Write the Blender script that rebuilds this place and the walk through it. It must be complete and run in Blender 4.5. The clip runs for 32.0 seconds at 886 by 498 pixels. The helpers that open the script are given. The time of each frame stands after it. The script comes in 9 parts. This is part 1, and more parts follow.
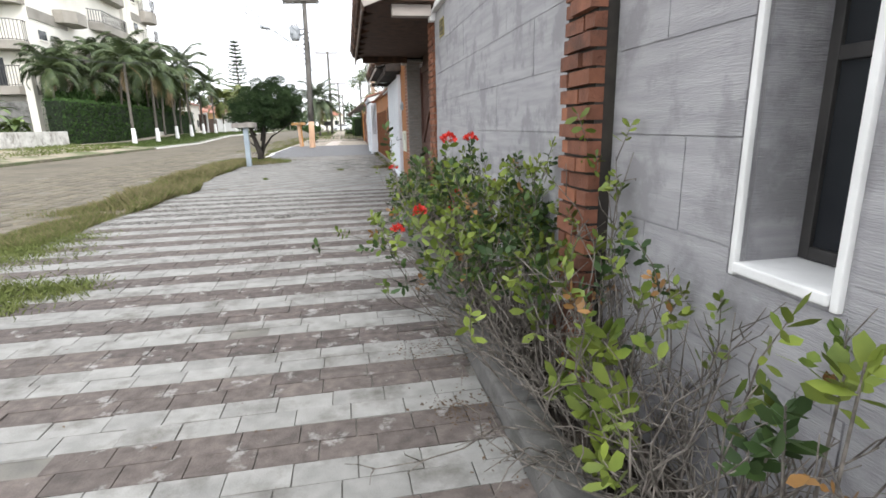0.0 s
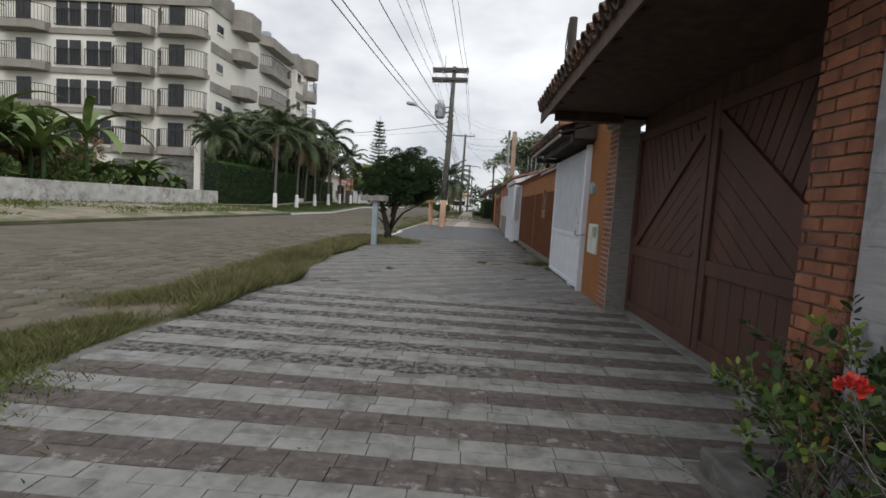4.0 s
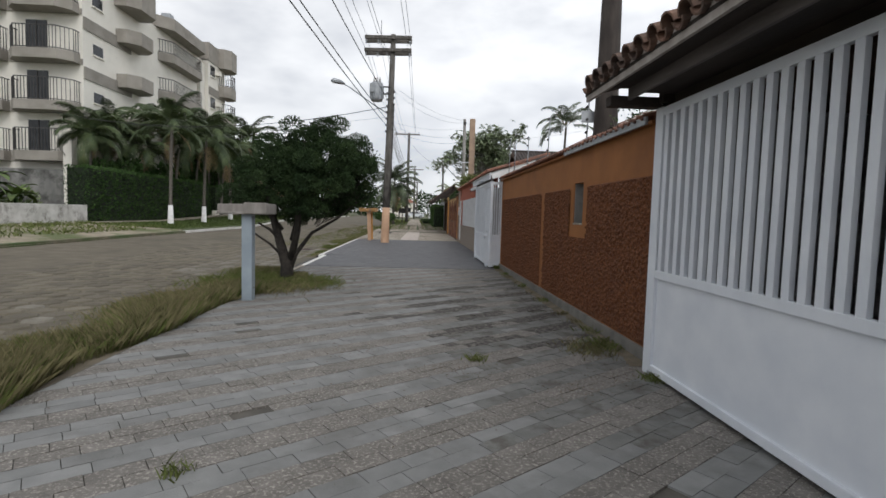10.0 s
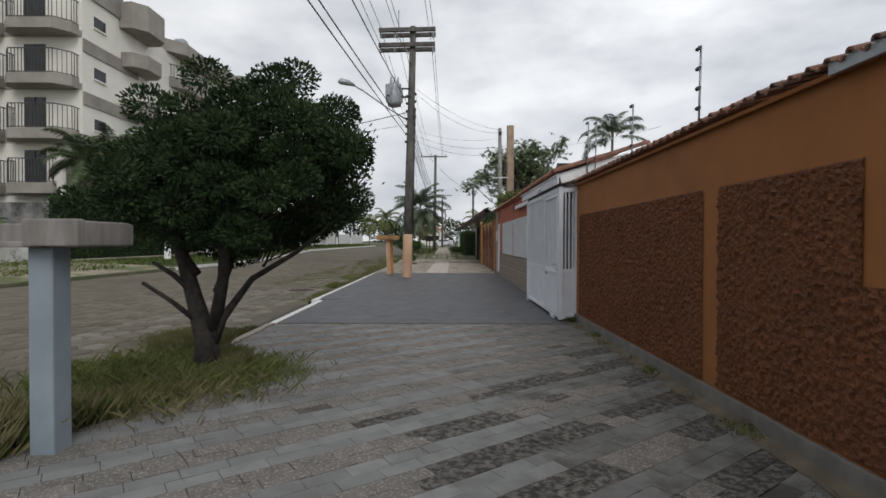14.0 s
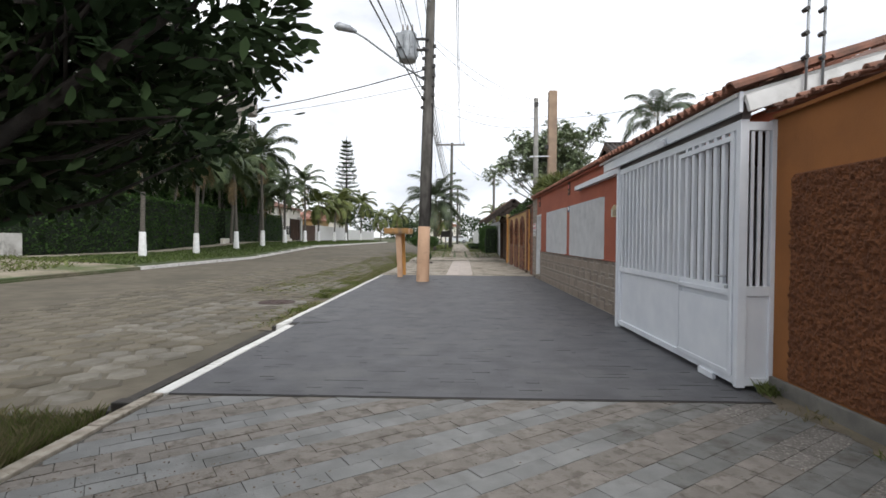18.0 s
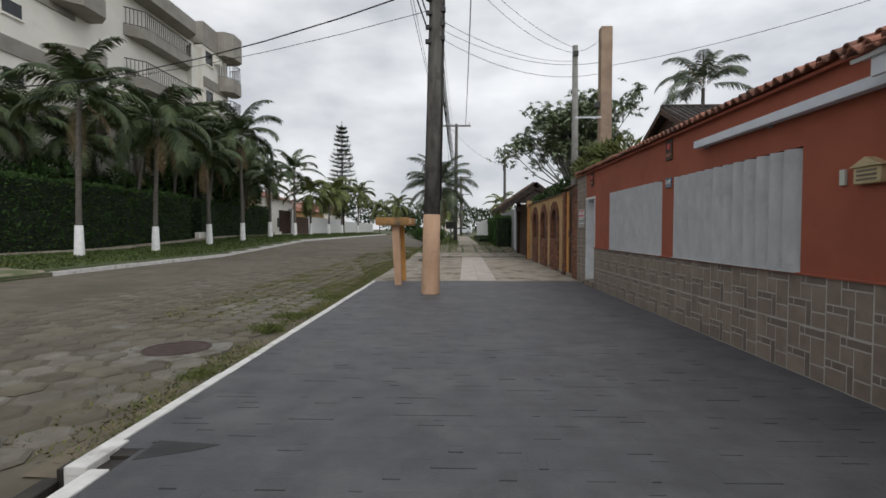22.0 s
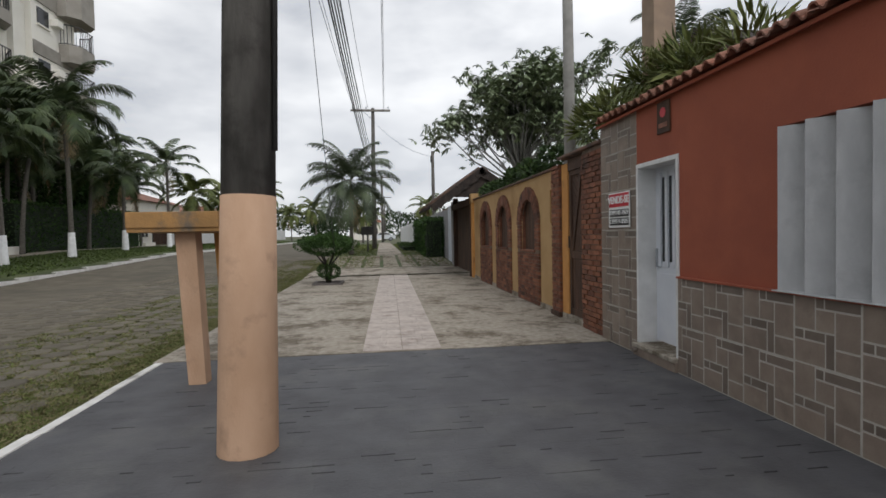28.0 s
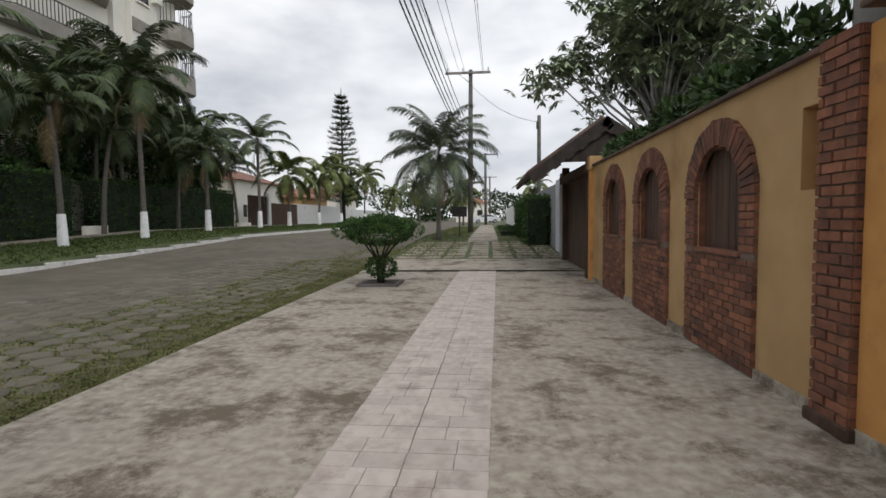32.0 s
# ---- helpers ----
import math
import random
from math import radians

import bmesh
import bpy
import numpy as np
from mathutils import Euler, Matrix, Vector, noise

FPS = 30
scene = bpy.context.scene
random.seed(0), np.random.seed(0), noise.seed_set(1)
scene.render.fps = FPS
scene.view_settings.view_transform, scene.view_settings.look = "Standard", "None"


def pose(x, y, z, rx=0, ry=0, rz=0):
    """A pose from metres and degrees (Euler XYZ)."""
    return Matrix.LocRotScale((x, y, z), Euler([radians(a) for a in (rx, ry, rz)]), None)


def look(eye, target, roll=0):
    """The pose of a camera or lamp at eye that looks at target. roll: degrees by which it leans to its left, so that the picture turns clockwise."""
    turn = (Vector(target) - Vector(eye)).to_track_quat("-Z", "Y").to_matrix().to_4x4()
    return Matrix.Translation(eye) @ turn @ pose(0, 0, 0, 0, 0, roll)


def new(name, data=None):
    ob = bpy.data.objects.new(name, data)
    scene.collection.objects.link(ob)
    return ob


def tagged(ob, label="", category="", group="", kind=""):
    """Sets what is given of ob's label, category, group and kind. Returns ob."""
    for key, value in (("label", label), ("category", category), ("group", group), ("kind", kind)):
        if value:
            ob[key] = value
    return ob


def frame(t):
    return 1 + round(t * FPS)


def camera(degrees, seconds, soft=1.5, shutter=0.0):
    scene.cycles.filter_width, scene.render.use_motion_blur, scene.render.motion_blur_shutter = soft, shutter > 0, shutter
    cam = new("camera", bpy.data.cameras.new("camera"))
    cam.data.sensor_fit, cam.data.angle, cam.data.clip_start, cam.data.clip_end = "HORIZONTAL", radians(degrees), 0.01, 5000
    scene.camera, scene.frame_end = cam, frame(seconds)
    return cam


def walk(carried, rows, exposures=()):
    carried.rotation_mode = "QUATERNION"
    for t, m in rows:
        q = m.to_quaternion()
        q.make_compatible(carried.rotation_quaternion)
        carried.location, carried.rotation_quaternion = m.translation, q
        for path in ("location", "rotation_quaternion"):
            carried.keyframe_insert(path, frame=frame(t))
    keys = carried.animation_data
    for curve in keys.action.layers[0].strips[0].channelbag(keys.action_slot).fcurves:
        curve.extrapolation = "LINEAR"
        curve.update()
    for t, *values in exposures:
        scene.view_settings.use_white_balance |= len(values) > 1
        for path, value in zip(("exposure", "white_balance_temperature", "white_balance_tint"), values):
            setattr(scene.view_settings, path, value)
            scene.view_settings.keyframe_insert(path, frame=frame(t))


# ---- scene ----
cam = camera(82.7, 32.0, 1.6)
METRES, EYE, TILT, LEAN, TURN = 39.5, 1.4, -0.5, 0.0, -10.2
LIFT_T = (0, 3.5, 14.5, 16.5, 24.5, 30, 32)
LIFT_Z = (-0.03, -0.05, -0.05, 0.04, 0.05, 0.05, 0.0)
ROWS = [
    (0.0, 0.0, 0.0, 0.0, -0.3, -13.37, 1.25),
    (0.5, -0.0046, 0.0102, 0.0002, 7.1, -10.72, -0.19),
    (1.0, -0.0083, 0.0219, 0.0008, 7.84, -9.07, -1.37),
    (1.5, -0.0114, 0.0353, 0.0014, 6.05, -7.74, -1.8),
    (2.0, -0.0167, 0.0476, 0.0011, 9.37, -6.53, -2.4),
    (2.5, -0.0205, 0.0618, 0.0008, 9.43, -6.28, -3.06),
    (3.0, -0.0262, 0.0747, 0.0009, 12.95, -5.54, -3.92),
    (3.5, -0.0313, 0.0876, 0.0009, 13.27, -4.88, -3.6),
    (5.5, -0.0483, 0.1462, 0.0053, 10.38, -3.39, -2.32),
    (6.0, -0.0499, 0.163, 0.0051, 7.0, -3.38, -2.45),
    (6.5, -0.0529, 0.1791, 0.0051, 7.13, -3.88, -2.32),
    (7.0, -0.0544, 0.1951, 0.0051, 6.5, -4.49, -2.07),
    (7.5, -0.0574, 0.2113, 0.0062, 6.2, -4.6, -2.28),
    (8.0, -0.0607, 0.2255, 0.0065, 8.3, -4.24, -1.68),
    (8.5, -0.0635, 0.2416, 0.0066, 8.67, -3.72, -0.65),
    (9.0, -0.0679, 0.2573, 0.0065, 8.13, -3.69, -0.81),
    (9.5, -0.0717, 0.2741, 0.0058, 5.94, -3.93, -1.48),
    (10.0, -0.077, 0.2891, 0.0063, 7.02, -3.39, -1.65),
    (10.5, -0.0797, 0.3044, 0.0057, 6.4, -2.83, -0.97),
    (11.0, -0.0834, 0.3196, 0.0061, 9.49, -1.78, -0.57),
    (11.5, -0.0847, 0.335, 0.0062, 11.09, -1.14, 0.01),
    (12.0, -0.0856, 0.3515, 0.0069, 7.85, -0.87, 0.29),
    (12.5, -0.0889, 0.3674, 0.0067, 5.84, -1.0, 0.15),
    (13.0, -0.0912, 0.3838, 0.007, 4.05, -1.2, -0.04),
    (13.5, -0.096, 0.3978, 0.0072, 8.05, -0.64, -0.43),
    (14.0, -0.0993, 0.4132, 0.0065, 10.27, -0.29, -0.27),
    (14.5, -0.1042, 0.4288, 0.0066, 11.32, -0.08, -0.35),
    (16.5, -0.1183, 0.4825, 0.004, 8.99, 0.06, -0.99),
    (17.0, -0.1237, 0.4967, 0.0038, 11.94, -0.18, -1.31),
    (17.5, -0.1266, 0.5127, 0.0034, 10.34, -0.55, -0.99),
    (18.0, -0.1315, 0.5271, 0.0032, 11.67, -0.66, -0.52),
    (18.5, -0.1343, 0.5417, 0.0032, 10.09, -0.83, -0.37),
    (19.0, -0.1376, 0.5576, 0.004, 9.91, -1.19, -0.79),
    (19.5, -0.1417, 0.5727, 0.0046, 10.72, -1.5, -0.8),
    (20.0, -0.1465, 0.5883, 0.0053, 11.42, -1.38, -0.66),
    (20.5, -0.1511, 0.6034, 0.0055, 12.6, -1.22, -0.59),
    (21.0, -0.1549, 0.62, 0.0053, 10.18, -1.53, -0.34),
    (21.5, -0.1611, 0.6343, 0.0052, 11.37, -1.49, -0.3),
    (22.0, -0.1659, 0.6491, 0.0052, 11.72, -1.64, -0.06),
    (22.5, -0.1714, 0.6643, 0.0058, 12.56, -1.95, 0.06),
    (23.0, -0.1767, 0.6791, 0.0064, 12.95, -2.8, 0.14),
    (23.5, -0.1808, 0.6956, 0.0073, 9.37, -3.7, 0.25),
    (24.0, -0.1859, 0.7105, 0.0076, 8.79, -3.62, 0.49),
    (24.5, -0.1883, 0.7278, 0.0073, 6.07, -3.64, 1.16),
    (26.5, -0.1927, 0.7904, 0.0077, 8.27, -1.49, 0.39),
    (27.0, -0.1921, 0.8082, 0.0082, 7.42, -1.36, 0.15),
    (27.5, -0.1929, 0.8243, 0.0083, 7.51, -1.29, 0.48),
    (28.0, -0.1912, 0.8424, 0.0082, 3.13, -1.14, 1.1),
    (28.5, -0.1917, 0.8589, 0.0081, 4.82, -1.2, 1.16),
    (29.0, -0.1903, 0.8755, 0.0083, 3.96, -1.78, 1.13),
    (29.5, -0.1908, 0.8917, 0.0085, 7.55, -2.05, 0.87),
    (30.0, -0.1894, 0.9081, 0.0089, 8.41, -2.62, 0.65),
    (30.5, -0.1879, 0.9247, 0.0097, 6.97, -3.09, 0.39),
    (31.0, -0.1892, 0.9406, 0.01, 9.11, -3.42, 0.54),
    (31.5, -0.1905, 0.9573, 0.0103, 11.74, -3.32, 0.57),
    (32.0, -0.194, 0.9716, 0.0105, 15.44, -3.02, 0.53),
]
EXPOSURES = [(0.0, 0.93), (0.5, 0.70), (1.0, 0.35), (2.0, -0.20), (3.0, -0.57), (5.0, -0.36), (6.0, -0.11), (7.0, 0.20), (8.0, 0.12), (9.0, -0.19), (11.0, -0.54), (13.0, -0.61), (14.0, -0.66), (14.5, -0.66), (17.0, -0.12), (18.0, -0.05), (19.0, -0.30), (21.0, -0.65), (23.0, -0.67), (24.5, -0.67), (27.0, -0.66), (28.0, -0.57), (29.0, -0.48), (30.0, -0.40), (32.0, -0.49)]
walk(cam, [(t, pose(0, 0, EYE + float(np.interp(t, LIFT_T, LIFT_Z)), TILT, LEAN, TURN) @ pose(METRES * x, METRES * y, METRES * z, 90 + pitch, roll, yaw))
           for t, x, y, z, yaw, pitch, roll in ROWS], EXPOSURES)

# ---- world and sun ----
world = bpy.data.worlds.new("overcast_sky")
scene.world = world
world.use_nodes = True
wn, wl = world.node_tree.nodes, world.node_tree.links
wn.clear()
w_out = wn.new("ShaderNodeOutputWorld")
w_bg = wn.new("ShaderNodeBackground")
w_sky = wn.new("ShaderNodeTexSky")
w_sky.sky_type, w_sky.sun_disc = "NISHITA", False
w_sky.sun_elevation, w_sky.sun_rotation = radians(39), radians(167)
w_co = wn.new("ShaderNodeTexCoord")
w_map = wn.new("ShaderNodeMapping")
w_map.inputs["Scale"].default_value = (1.0, 1.0, 2.4)
w_n1 = wn.new("ShaderNodeTexNoise")
w_n1.inputs["Scale"].default_value, w_n1.inputs["Detail"].default_value = 2.6, 7.0
w_n1.inputs["Roughness"].default_value = 0.55
w_r = wn.new("ShaderNodeValToRGB")
w_r.color_ramp.elements[0].position, w_r.color_ramp.elements[0].color = 0.35, (9.1, 9.5, 10.3, 1)
w_r.color_ramp.elements[1].position, w_r.color_ramp.elements[1].color = 0.68, (16.8, 17.0, 17.3, 1)
w_mix = wn.new("ShaderNodeMix")
w_mix.data_type = "RGBA"
w_mix.inputs["Factor"].default_value = 0.92
wl.new(w_co.outputs["Generated"], w_map.inputs["Vector"])
wl.new(w_map.outputs["Vector"], w_n1.inputs["Vector"])
wl.new(w_n1.outputs["Fac"], w_r.inputs["Fac"])
wl.new(w_sky.outputs["Color"], w_mix.inputs[6])
wl.new(w_r.outputs["Color"], w_mix.inputs[7])
# the cloud layer is brighter towards the sun than away from it
w_dot = wn.new("ShaderNodeVectorMath")
w_dot.operation = "DOT_PRODUCT"
w_dot.inputs[1].default_value = (1.0, -0.1, 0.1)
w_rng = wn.new("ShaderNodeMapRange")
w_rng.inputs["From Min"].default_value, w_rng.inputs["From Max"].default_value = -1.0, 1.0
w_rng.inputs["To Min"].default_value, w_rng.inputs["To Max"].default_value = 0.84, 1.16
w_mul = wn.new("ShaderNodeVectorMath")
w_mul.operation = "SCALE"
wl.new(w_co.outputs["Generated"], w_dot.inputs[0])
wl.new(w_dot.outputs["Value"], w_rng.inputs["Value"])
wl.new(w_mix.outputs[2], w_mul.inputs[0])
wl.new(w_rng.outputs["Result"], w_mul.inputs["Scale"])
wl.new(w_mul.outputs["Vector"], w_bg.inputs["Color"])
w_bg.inputs["Strength"].default_value = 0.1
wl.new(w_bg.outputs[0], w_out.inputs[0])
sun_data = bpy.data.lights.new("sun", "SUN")
sun_data.energy, sun_data.angle, sun_data.color = 1.45, radians(30), (1.0, 0.975, 0.945)
sun = new("sun", sun_data)
sun.matrix_world = look((8, -36, 30), (0, 0, 0))


# ---- materials ----
def surf(name, c1, c2, scale=6.0, rough=0.8, bump=0.25, fine=60.0, stain=None, stain_scale=0.8, stain_at=(0.5, 0.7), metal=0.0, rnd=0.0, stretch=(1, 1, 1), island=False, spec=None, ragged=0.65):
    """A worn surface: two colours mixed by noise, a second stain colour in patches, fine bump."""
    m = bpy.data.materials.new(name)
    m.use_nodes = True
    n, l = m.node_tree.nodes, m.node_tree.links
    b = n["Principled BSDF"]
    b.inputs["Roughness"].default_value, b.inputs["Metallic"].default_value = rough, metal
    if spec is not None:
        b.inputs["Specular IOR Level"].default_value = spec
    geo = n.new("ShaderNodeNewGeometry")
    mp = n.new("ShaderNodeMapping")
    mp.inputs["Scale"].default_value = stretch
    l.new(geo.outputs["Position"], mp.inputs["Vector"])
    n1 = n.new("ShaderNodeTexNoise")
    n1.inputs["Scale"].default_value, n1.inputs["Detail"].default_value = scale, 5.0
    l.new(mp.outputs[0], n1.inputs["Vector"])
    r1 = n.new("ShaderNodeValToRGB")
    r1.color_ramp.elements[0].position, r1.color_ramp.elements[1].position = 0.35, 0.68
    r1.color_ramp.elements[0].color, r1.color_ramp.elements[1].color = (*c1, 1), (*c2, 1)
    l.new(n1.outputs["Fac"], r1.inputs["Fac"])
    col = r1.outputs["Color"]
    nf = n.new("ShaderNodeTexNoise")
    nf.inputs["Scale"].default_value, nf.inputs["Detail"].default_value = fine, 4.0
    l.new(mp.outputs[0], nf.inputs["Vector"])
    if stain:
        n2 = n.new("ShaderNodeTexNoise")
        n2.inputs["Scale"].default_value, n2.inputs["Detail"].default_value = stain_scale, 8.0
        n2.inputs["Roughness"].default_value = ragged
        l.new(geo.outputs["Position"], n2.inputs["Vector"])
        r2 = n.new("ShaderNodeValToRGB")
        r2.color_ramp.elements[0].position, r2.color_ramp.elements[1].position = stain_at
        l.new(n2.outputs["Fac"], r2.inputs["Fac"])
        mx = n.new("ShaderNodeMix")
        mx.data_type = "RGBA"
        l.new(r2.outputs["Color"], mx.inputs["Factor"])
        l.new(col, mx.inputs[6])
        mx.inputs[7].default_value = (*stain, 1)
        col = mx.outputs[2]
    if rnd:
        hv = n.new("ShaderNodeHueSaturation")
        mr = n.new("ShaderNodeMapRange")
        mr.inputs["To Min"].default_value, mr.inputs["To Max"].default_value = 1 - rnd, 1 + rnd
        if island:
            l.new(geo.outputs["Random Per Island"], mr.inputs["Value"])
        else:
            oi = n.new("ShaderNodeObjectInfo")
            l.new(oi.outputs["Random"], mr.inputs["Value"])
        l.new(mr.outputs[0], hv.inputs["Value"])
        l.new(col, hv.inputs["Color"])
        col = hv.outputs["Color"]
    l.new(col, b.inputs["Base Color"])
    if bump:
        bp = n.new("ShaderNodeBump")
        bp.inputs["Strength"].default_value, bp.inputs["Distance"].default_value = bump, 0.01
        l.new(nf.outputs["Fac"], bp.inputs["Height"])
        l.new(bp.outputs[0], b.inputs["Normal"])
    return m


M = {
    "leaf_coco": surf("yellowish_palm_leaf", (0.075, 0.10, 0.025), (0.17, 0.19, 0.06), 2, 0.55, 0.0, rnd=0.3, island=True, spec=0.3),
    "lawn_grass": surf("dark_lawn_grass", (0.045, 0.075, 0.018), (0.095, 0.125, 0.035), 5, 0.85, 0.0, rnd=0.35, island=True, spec=0.2),
    "wet_mud": surf("wet_mud", (0.018, 0.015, 0.012), (0.04, 0.034, 0.026), 8, 0.7, 0.5, 40),
    "ground": surf("ground_soil", (0.10, 0.085, 0.06), (0.16, 0.14, 0.09), 3, 0.95, 0.5, 30, (0.06, 0.09, 0.03), 0.5, (0.4, 0.6)),
    "road": surf("road_stone", (0.096, 0.081, 0.057), (0.148, 0.127, 0.094), 2, 0.9, 0.4, 25, (0.075, 0.066, 0.045), 0.35, (0.45, 0.7), rnd=0.18, island=True),
    "soil": surf("bare_earth", (0.10, 0.085, 0.06), (0.16, 0.13, 0.09), 5, 0.95, 0.5, 40),
    "pave_joint": surf("dark_mossy_joint", (0.06, 0.055, 0.047), (0.105, 0.096, 0.082), 5, 0.95, 0.3, 60),
    "pave_base": surf("mortar_bed", (0.12, 0.115, 0.105), (0.18, 0.17, 0.15), 5, 0.95, 0.3, 60),
    "paver_pale": surf("pale_paver", (0.205, 0.203, 0.192), (0.27, 0.266, 0.252), 9, 0.85, 0.35, 90, (0.115, 0.108, 0.096), 3.2, (0.50, 0.68), rnd=0.10),
    "paver_dark": surf("dark_paver", (0.062, 0.052, 0.047), (0.12, 0.097, 0.088), 14, 0.9, 0.6, 70, (0.24, 0.23, 0.22), 6.5, (0.57, 0.63), rnd=0.15),
    "slate": surf("painted_slate_grey", (0.060, 0.0602, 0.065), (0.092, 0.0922, 0.099), 3, 0.62, 0.4, 45, (0.118, 0.117, 0.115), 1.3, (0.50, 0.74), rnd=0.03),
    "concrete": surf("stained_concrete", (0.285, 0.247, 0.198), (0.425, 0.382, 0.318), 11, 0.9, 0.4, 70, (0.13, 0.104, 0.072), 1.2, (0.485, 0.60), ragged=0.8),
    "kerb": surf("whitewashed_kerb", (0.60, 0.59, 0.56), (0.76, 0.75, 0.72), 6, 0.85, 0.3, 50, (0.30, 0.28, 0.25), 2.5, (0.56, 0.72)),
    "grey_wall": surf("grey_render", (0.315, 0.31, 0.322), (0.40, 0.395, 0.405), 2.2, 0.9, 0.7, 22, (0.265, 0.26, 0.27), 3.4, (0.50, 0.60), stretch=(1, 1, 14)),
    "orange": surf("orange_paint", (0.25, 0.095, 0.024), (0.295, 0.112, 0.029), 2.5, 0.8, 0.2, 60, (0.185, 0.07, 0.02), 0.9, (0.5, 0.75)),
    "orange_rough": surf("rough_rust_plaster", (0.09, 0.031, 0.011), (0.168, 0.060, 0.020), 30, 0.9, 0.7, 60, (0.085, 0.030, 0.012), 2.2, (0.5, 0.8)),
    "red": surf("terracotta_paint", (0.31, 0.080, 0.042), (0.36, 0.097, 0.05), 2.0, 0.8, 0.15, 60, (0.25, 0.065, 0.038), 0.8, (0.5, 0.8)),
    "yellow": surf("ochre_paint", (0.415, 0.262, 0.115), (0.485, 0.318, 0.148), 2.0, 0.85, 0.15, 60, (0.29, 0.165, 0.065), 0.9, (0.5, 0.8)),
    "white": surf("white_enamel", (0.63, 0.66, 0.71), (0.71, 0.735, 0.775), 3, 0.45, 0.05, 40),
    "white_matt": surf("white_wash", (0.66, 0.66, 0.65), (0.78, 0.78, 0.77), 5, 0.85, 0.2, 50, (0.40, 0.39, 0.37), 1.6, (0.55, 0.8)),
    "wood_red": surf("red_brown_stained_wood", (0.060, 0.026, 0.018), (0.095, 0.040, 0.027), 5, 0.6, 0.25, 90, stretch=(1, 1, 0.2)),
    "wood_dark": surf("dark_weathered_wood", (0.045, 0.024, 0.016), (0.10, 0.052, 0.03), 7, 0.75, 0.4, 80, stretch=(1, 1, 0.15)),
    "wood_grey": surf("grey_weathered_wood", (0.17, 0.155, 0.14), (0.30, 0.28, 0.26), 8, 0.85, 0.4, 60, stretch=(1, 1, 0.2)),
    "brick": surf("red_brick", (0.20, 0.078, 0.042), (0.28, 0.112, 0.06), 11, 0.85, 0.5, 90, (0.09, 0.044, 0.032), 2.6, (0.50, 0.70), rnd=0.22),
    "mortar": surf("brick_mortar", (0.13, 0.095, 0.07), (0.20, 0.15, 0.115), 9, 0.95, 0.4, 80),
    "stone": surf("grey_stone_cladding", (0.22, 0.205, 0.19), (0.32, 0.30, 0.275), 8, 0.85, 0.4, 70, stretch=(1, 1, 4)),
    "tile_beige": surf("beige_wall_tile", (0.215, 0.166, 0.132), (0.28, 0.222, 0.177), 5, 0.55, 0.15, 60, (0.175, 0.136, 0.108), 2.0, (0.5, 0.7), rnd=0.10),
    "tile_brown": surf("brown_wall_tile", (0.145, 0.113, 0.092), (0.19, 0.15, 0.12), 5, 0.55, 0.15, 60, rnd=0.14),
    "grout": surf("pale_grout", (0.40, 0.37, 0.325), (0.49, 0.455, 0.405), 12, 0.9, 0.2, 80, (0.30, 0.275, 0.24), 1.5, (0.5, 0.7)),
    "tile_pink": surf("pale_pink_floor_tile", (0.43, 0.365, 0.32), (0.52, 0.455, 0.405), 11, 0.6, 0.15, 60, (0.31, 0.25, 0.215), 3.0, (0.50, 0.66), rnd=0.09, stretch=(1, 0.5, 1)),
    "clay": surf("clay_roof_tile", (0.25, 0.105, 0.068), (0.36, 0.165, 0.11), 6, 0.85, 0.4, 60, (0.10, 0.068, 0.055), 2.4, (0.45, 0.68), rnd=0.25),
    "clay_old": surf("blackened_roof_tile", (0.10, 0.065, 0.05), (0.20, 0.11, 0.075), 6, 0.9, 0.5, 50, (0.05, 0.042, 0.038), 2.0, (0.45, 0.65), rnd=0.25),
    "peach": surf("peach_paint", (0.46, 0.29, 0.185), (0.53, 0.345, 0.23), 5, 0.9, 0.35, 60, (0.33, 0.21, 0.14), 3.5, (0.55, 0.75), stretch=(1, 1, 0.5)),
    "peach_yellow": surf("ochre_orange_paint", (0.52, 0.245, 0.07), (0.60, 0.30, 0.09), 4, 0.85, 0.2, 50, (0.30, 0.15, 0.06), 2.5, (0.55, 0.75)),
    "pole_wood": surf("weathered_pole", (0.085, 0.08, 0.072), (0.16, 0.15, 0.138), 9, 0.9, 0.6, 60, (0.06, 0.056, 0.05), 3.0, (0.5, 0.7), stretch=(1, 1, 0.25)),
    "pole_concrete": surf("pole_concrete", (0.22, 0.215, 0.20), (0.30, 0.29, 0.27), 5, 0.9, 0.25, 60),
    "metal_grey": surf("galvanised_steel", (0.30, 0.32, 0.34), (0.40, 0.42, 0.44), 6, 0.5, 0.05, 50, metal=0.5),
    "wire": surf("black_cable", (0.02, 0.02, 0.02), (0.035, 0.035, 0.035), 6, 0.6, 0.0),
    "iron": surf("dark_iron", (0.025, 0.024, 0.024), (0.05, 0.047, 0.045), 6, 0.6, 0.1),
    "bld_white": surf("cream_render", (0.76, 0.73, 0.66), (0.83, 0.80, 0.73), 0.7, 0.9, 0.1, 30, (0.60, 0.57, 0.51), 0.35, (0.58, 0.88)),
    "bld_grey": surf("taupe_render", (0.27, 0.25, 0.22), (0.34, 0.315, 0.28), 0.8, 0.9, 0.1, 30, (0.19, 0.175, 0.155), 0.5, (0.5, 0.8)),
    "glass": surf("dark_window_glass", (0.018, 0.02, 0.023), (0.03, 0.033, 0.036), 2, 0.15, 0.0, spec=0.4),
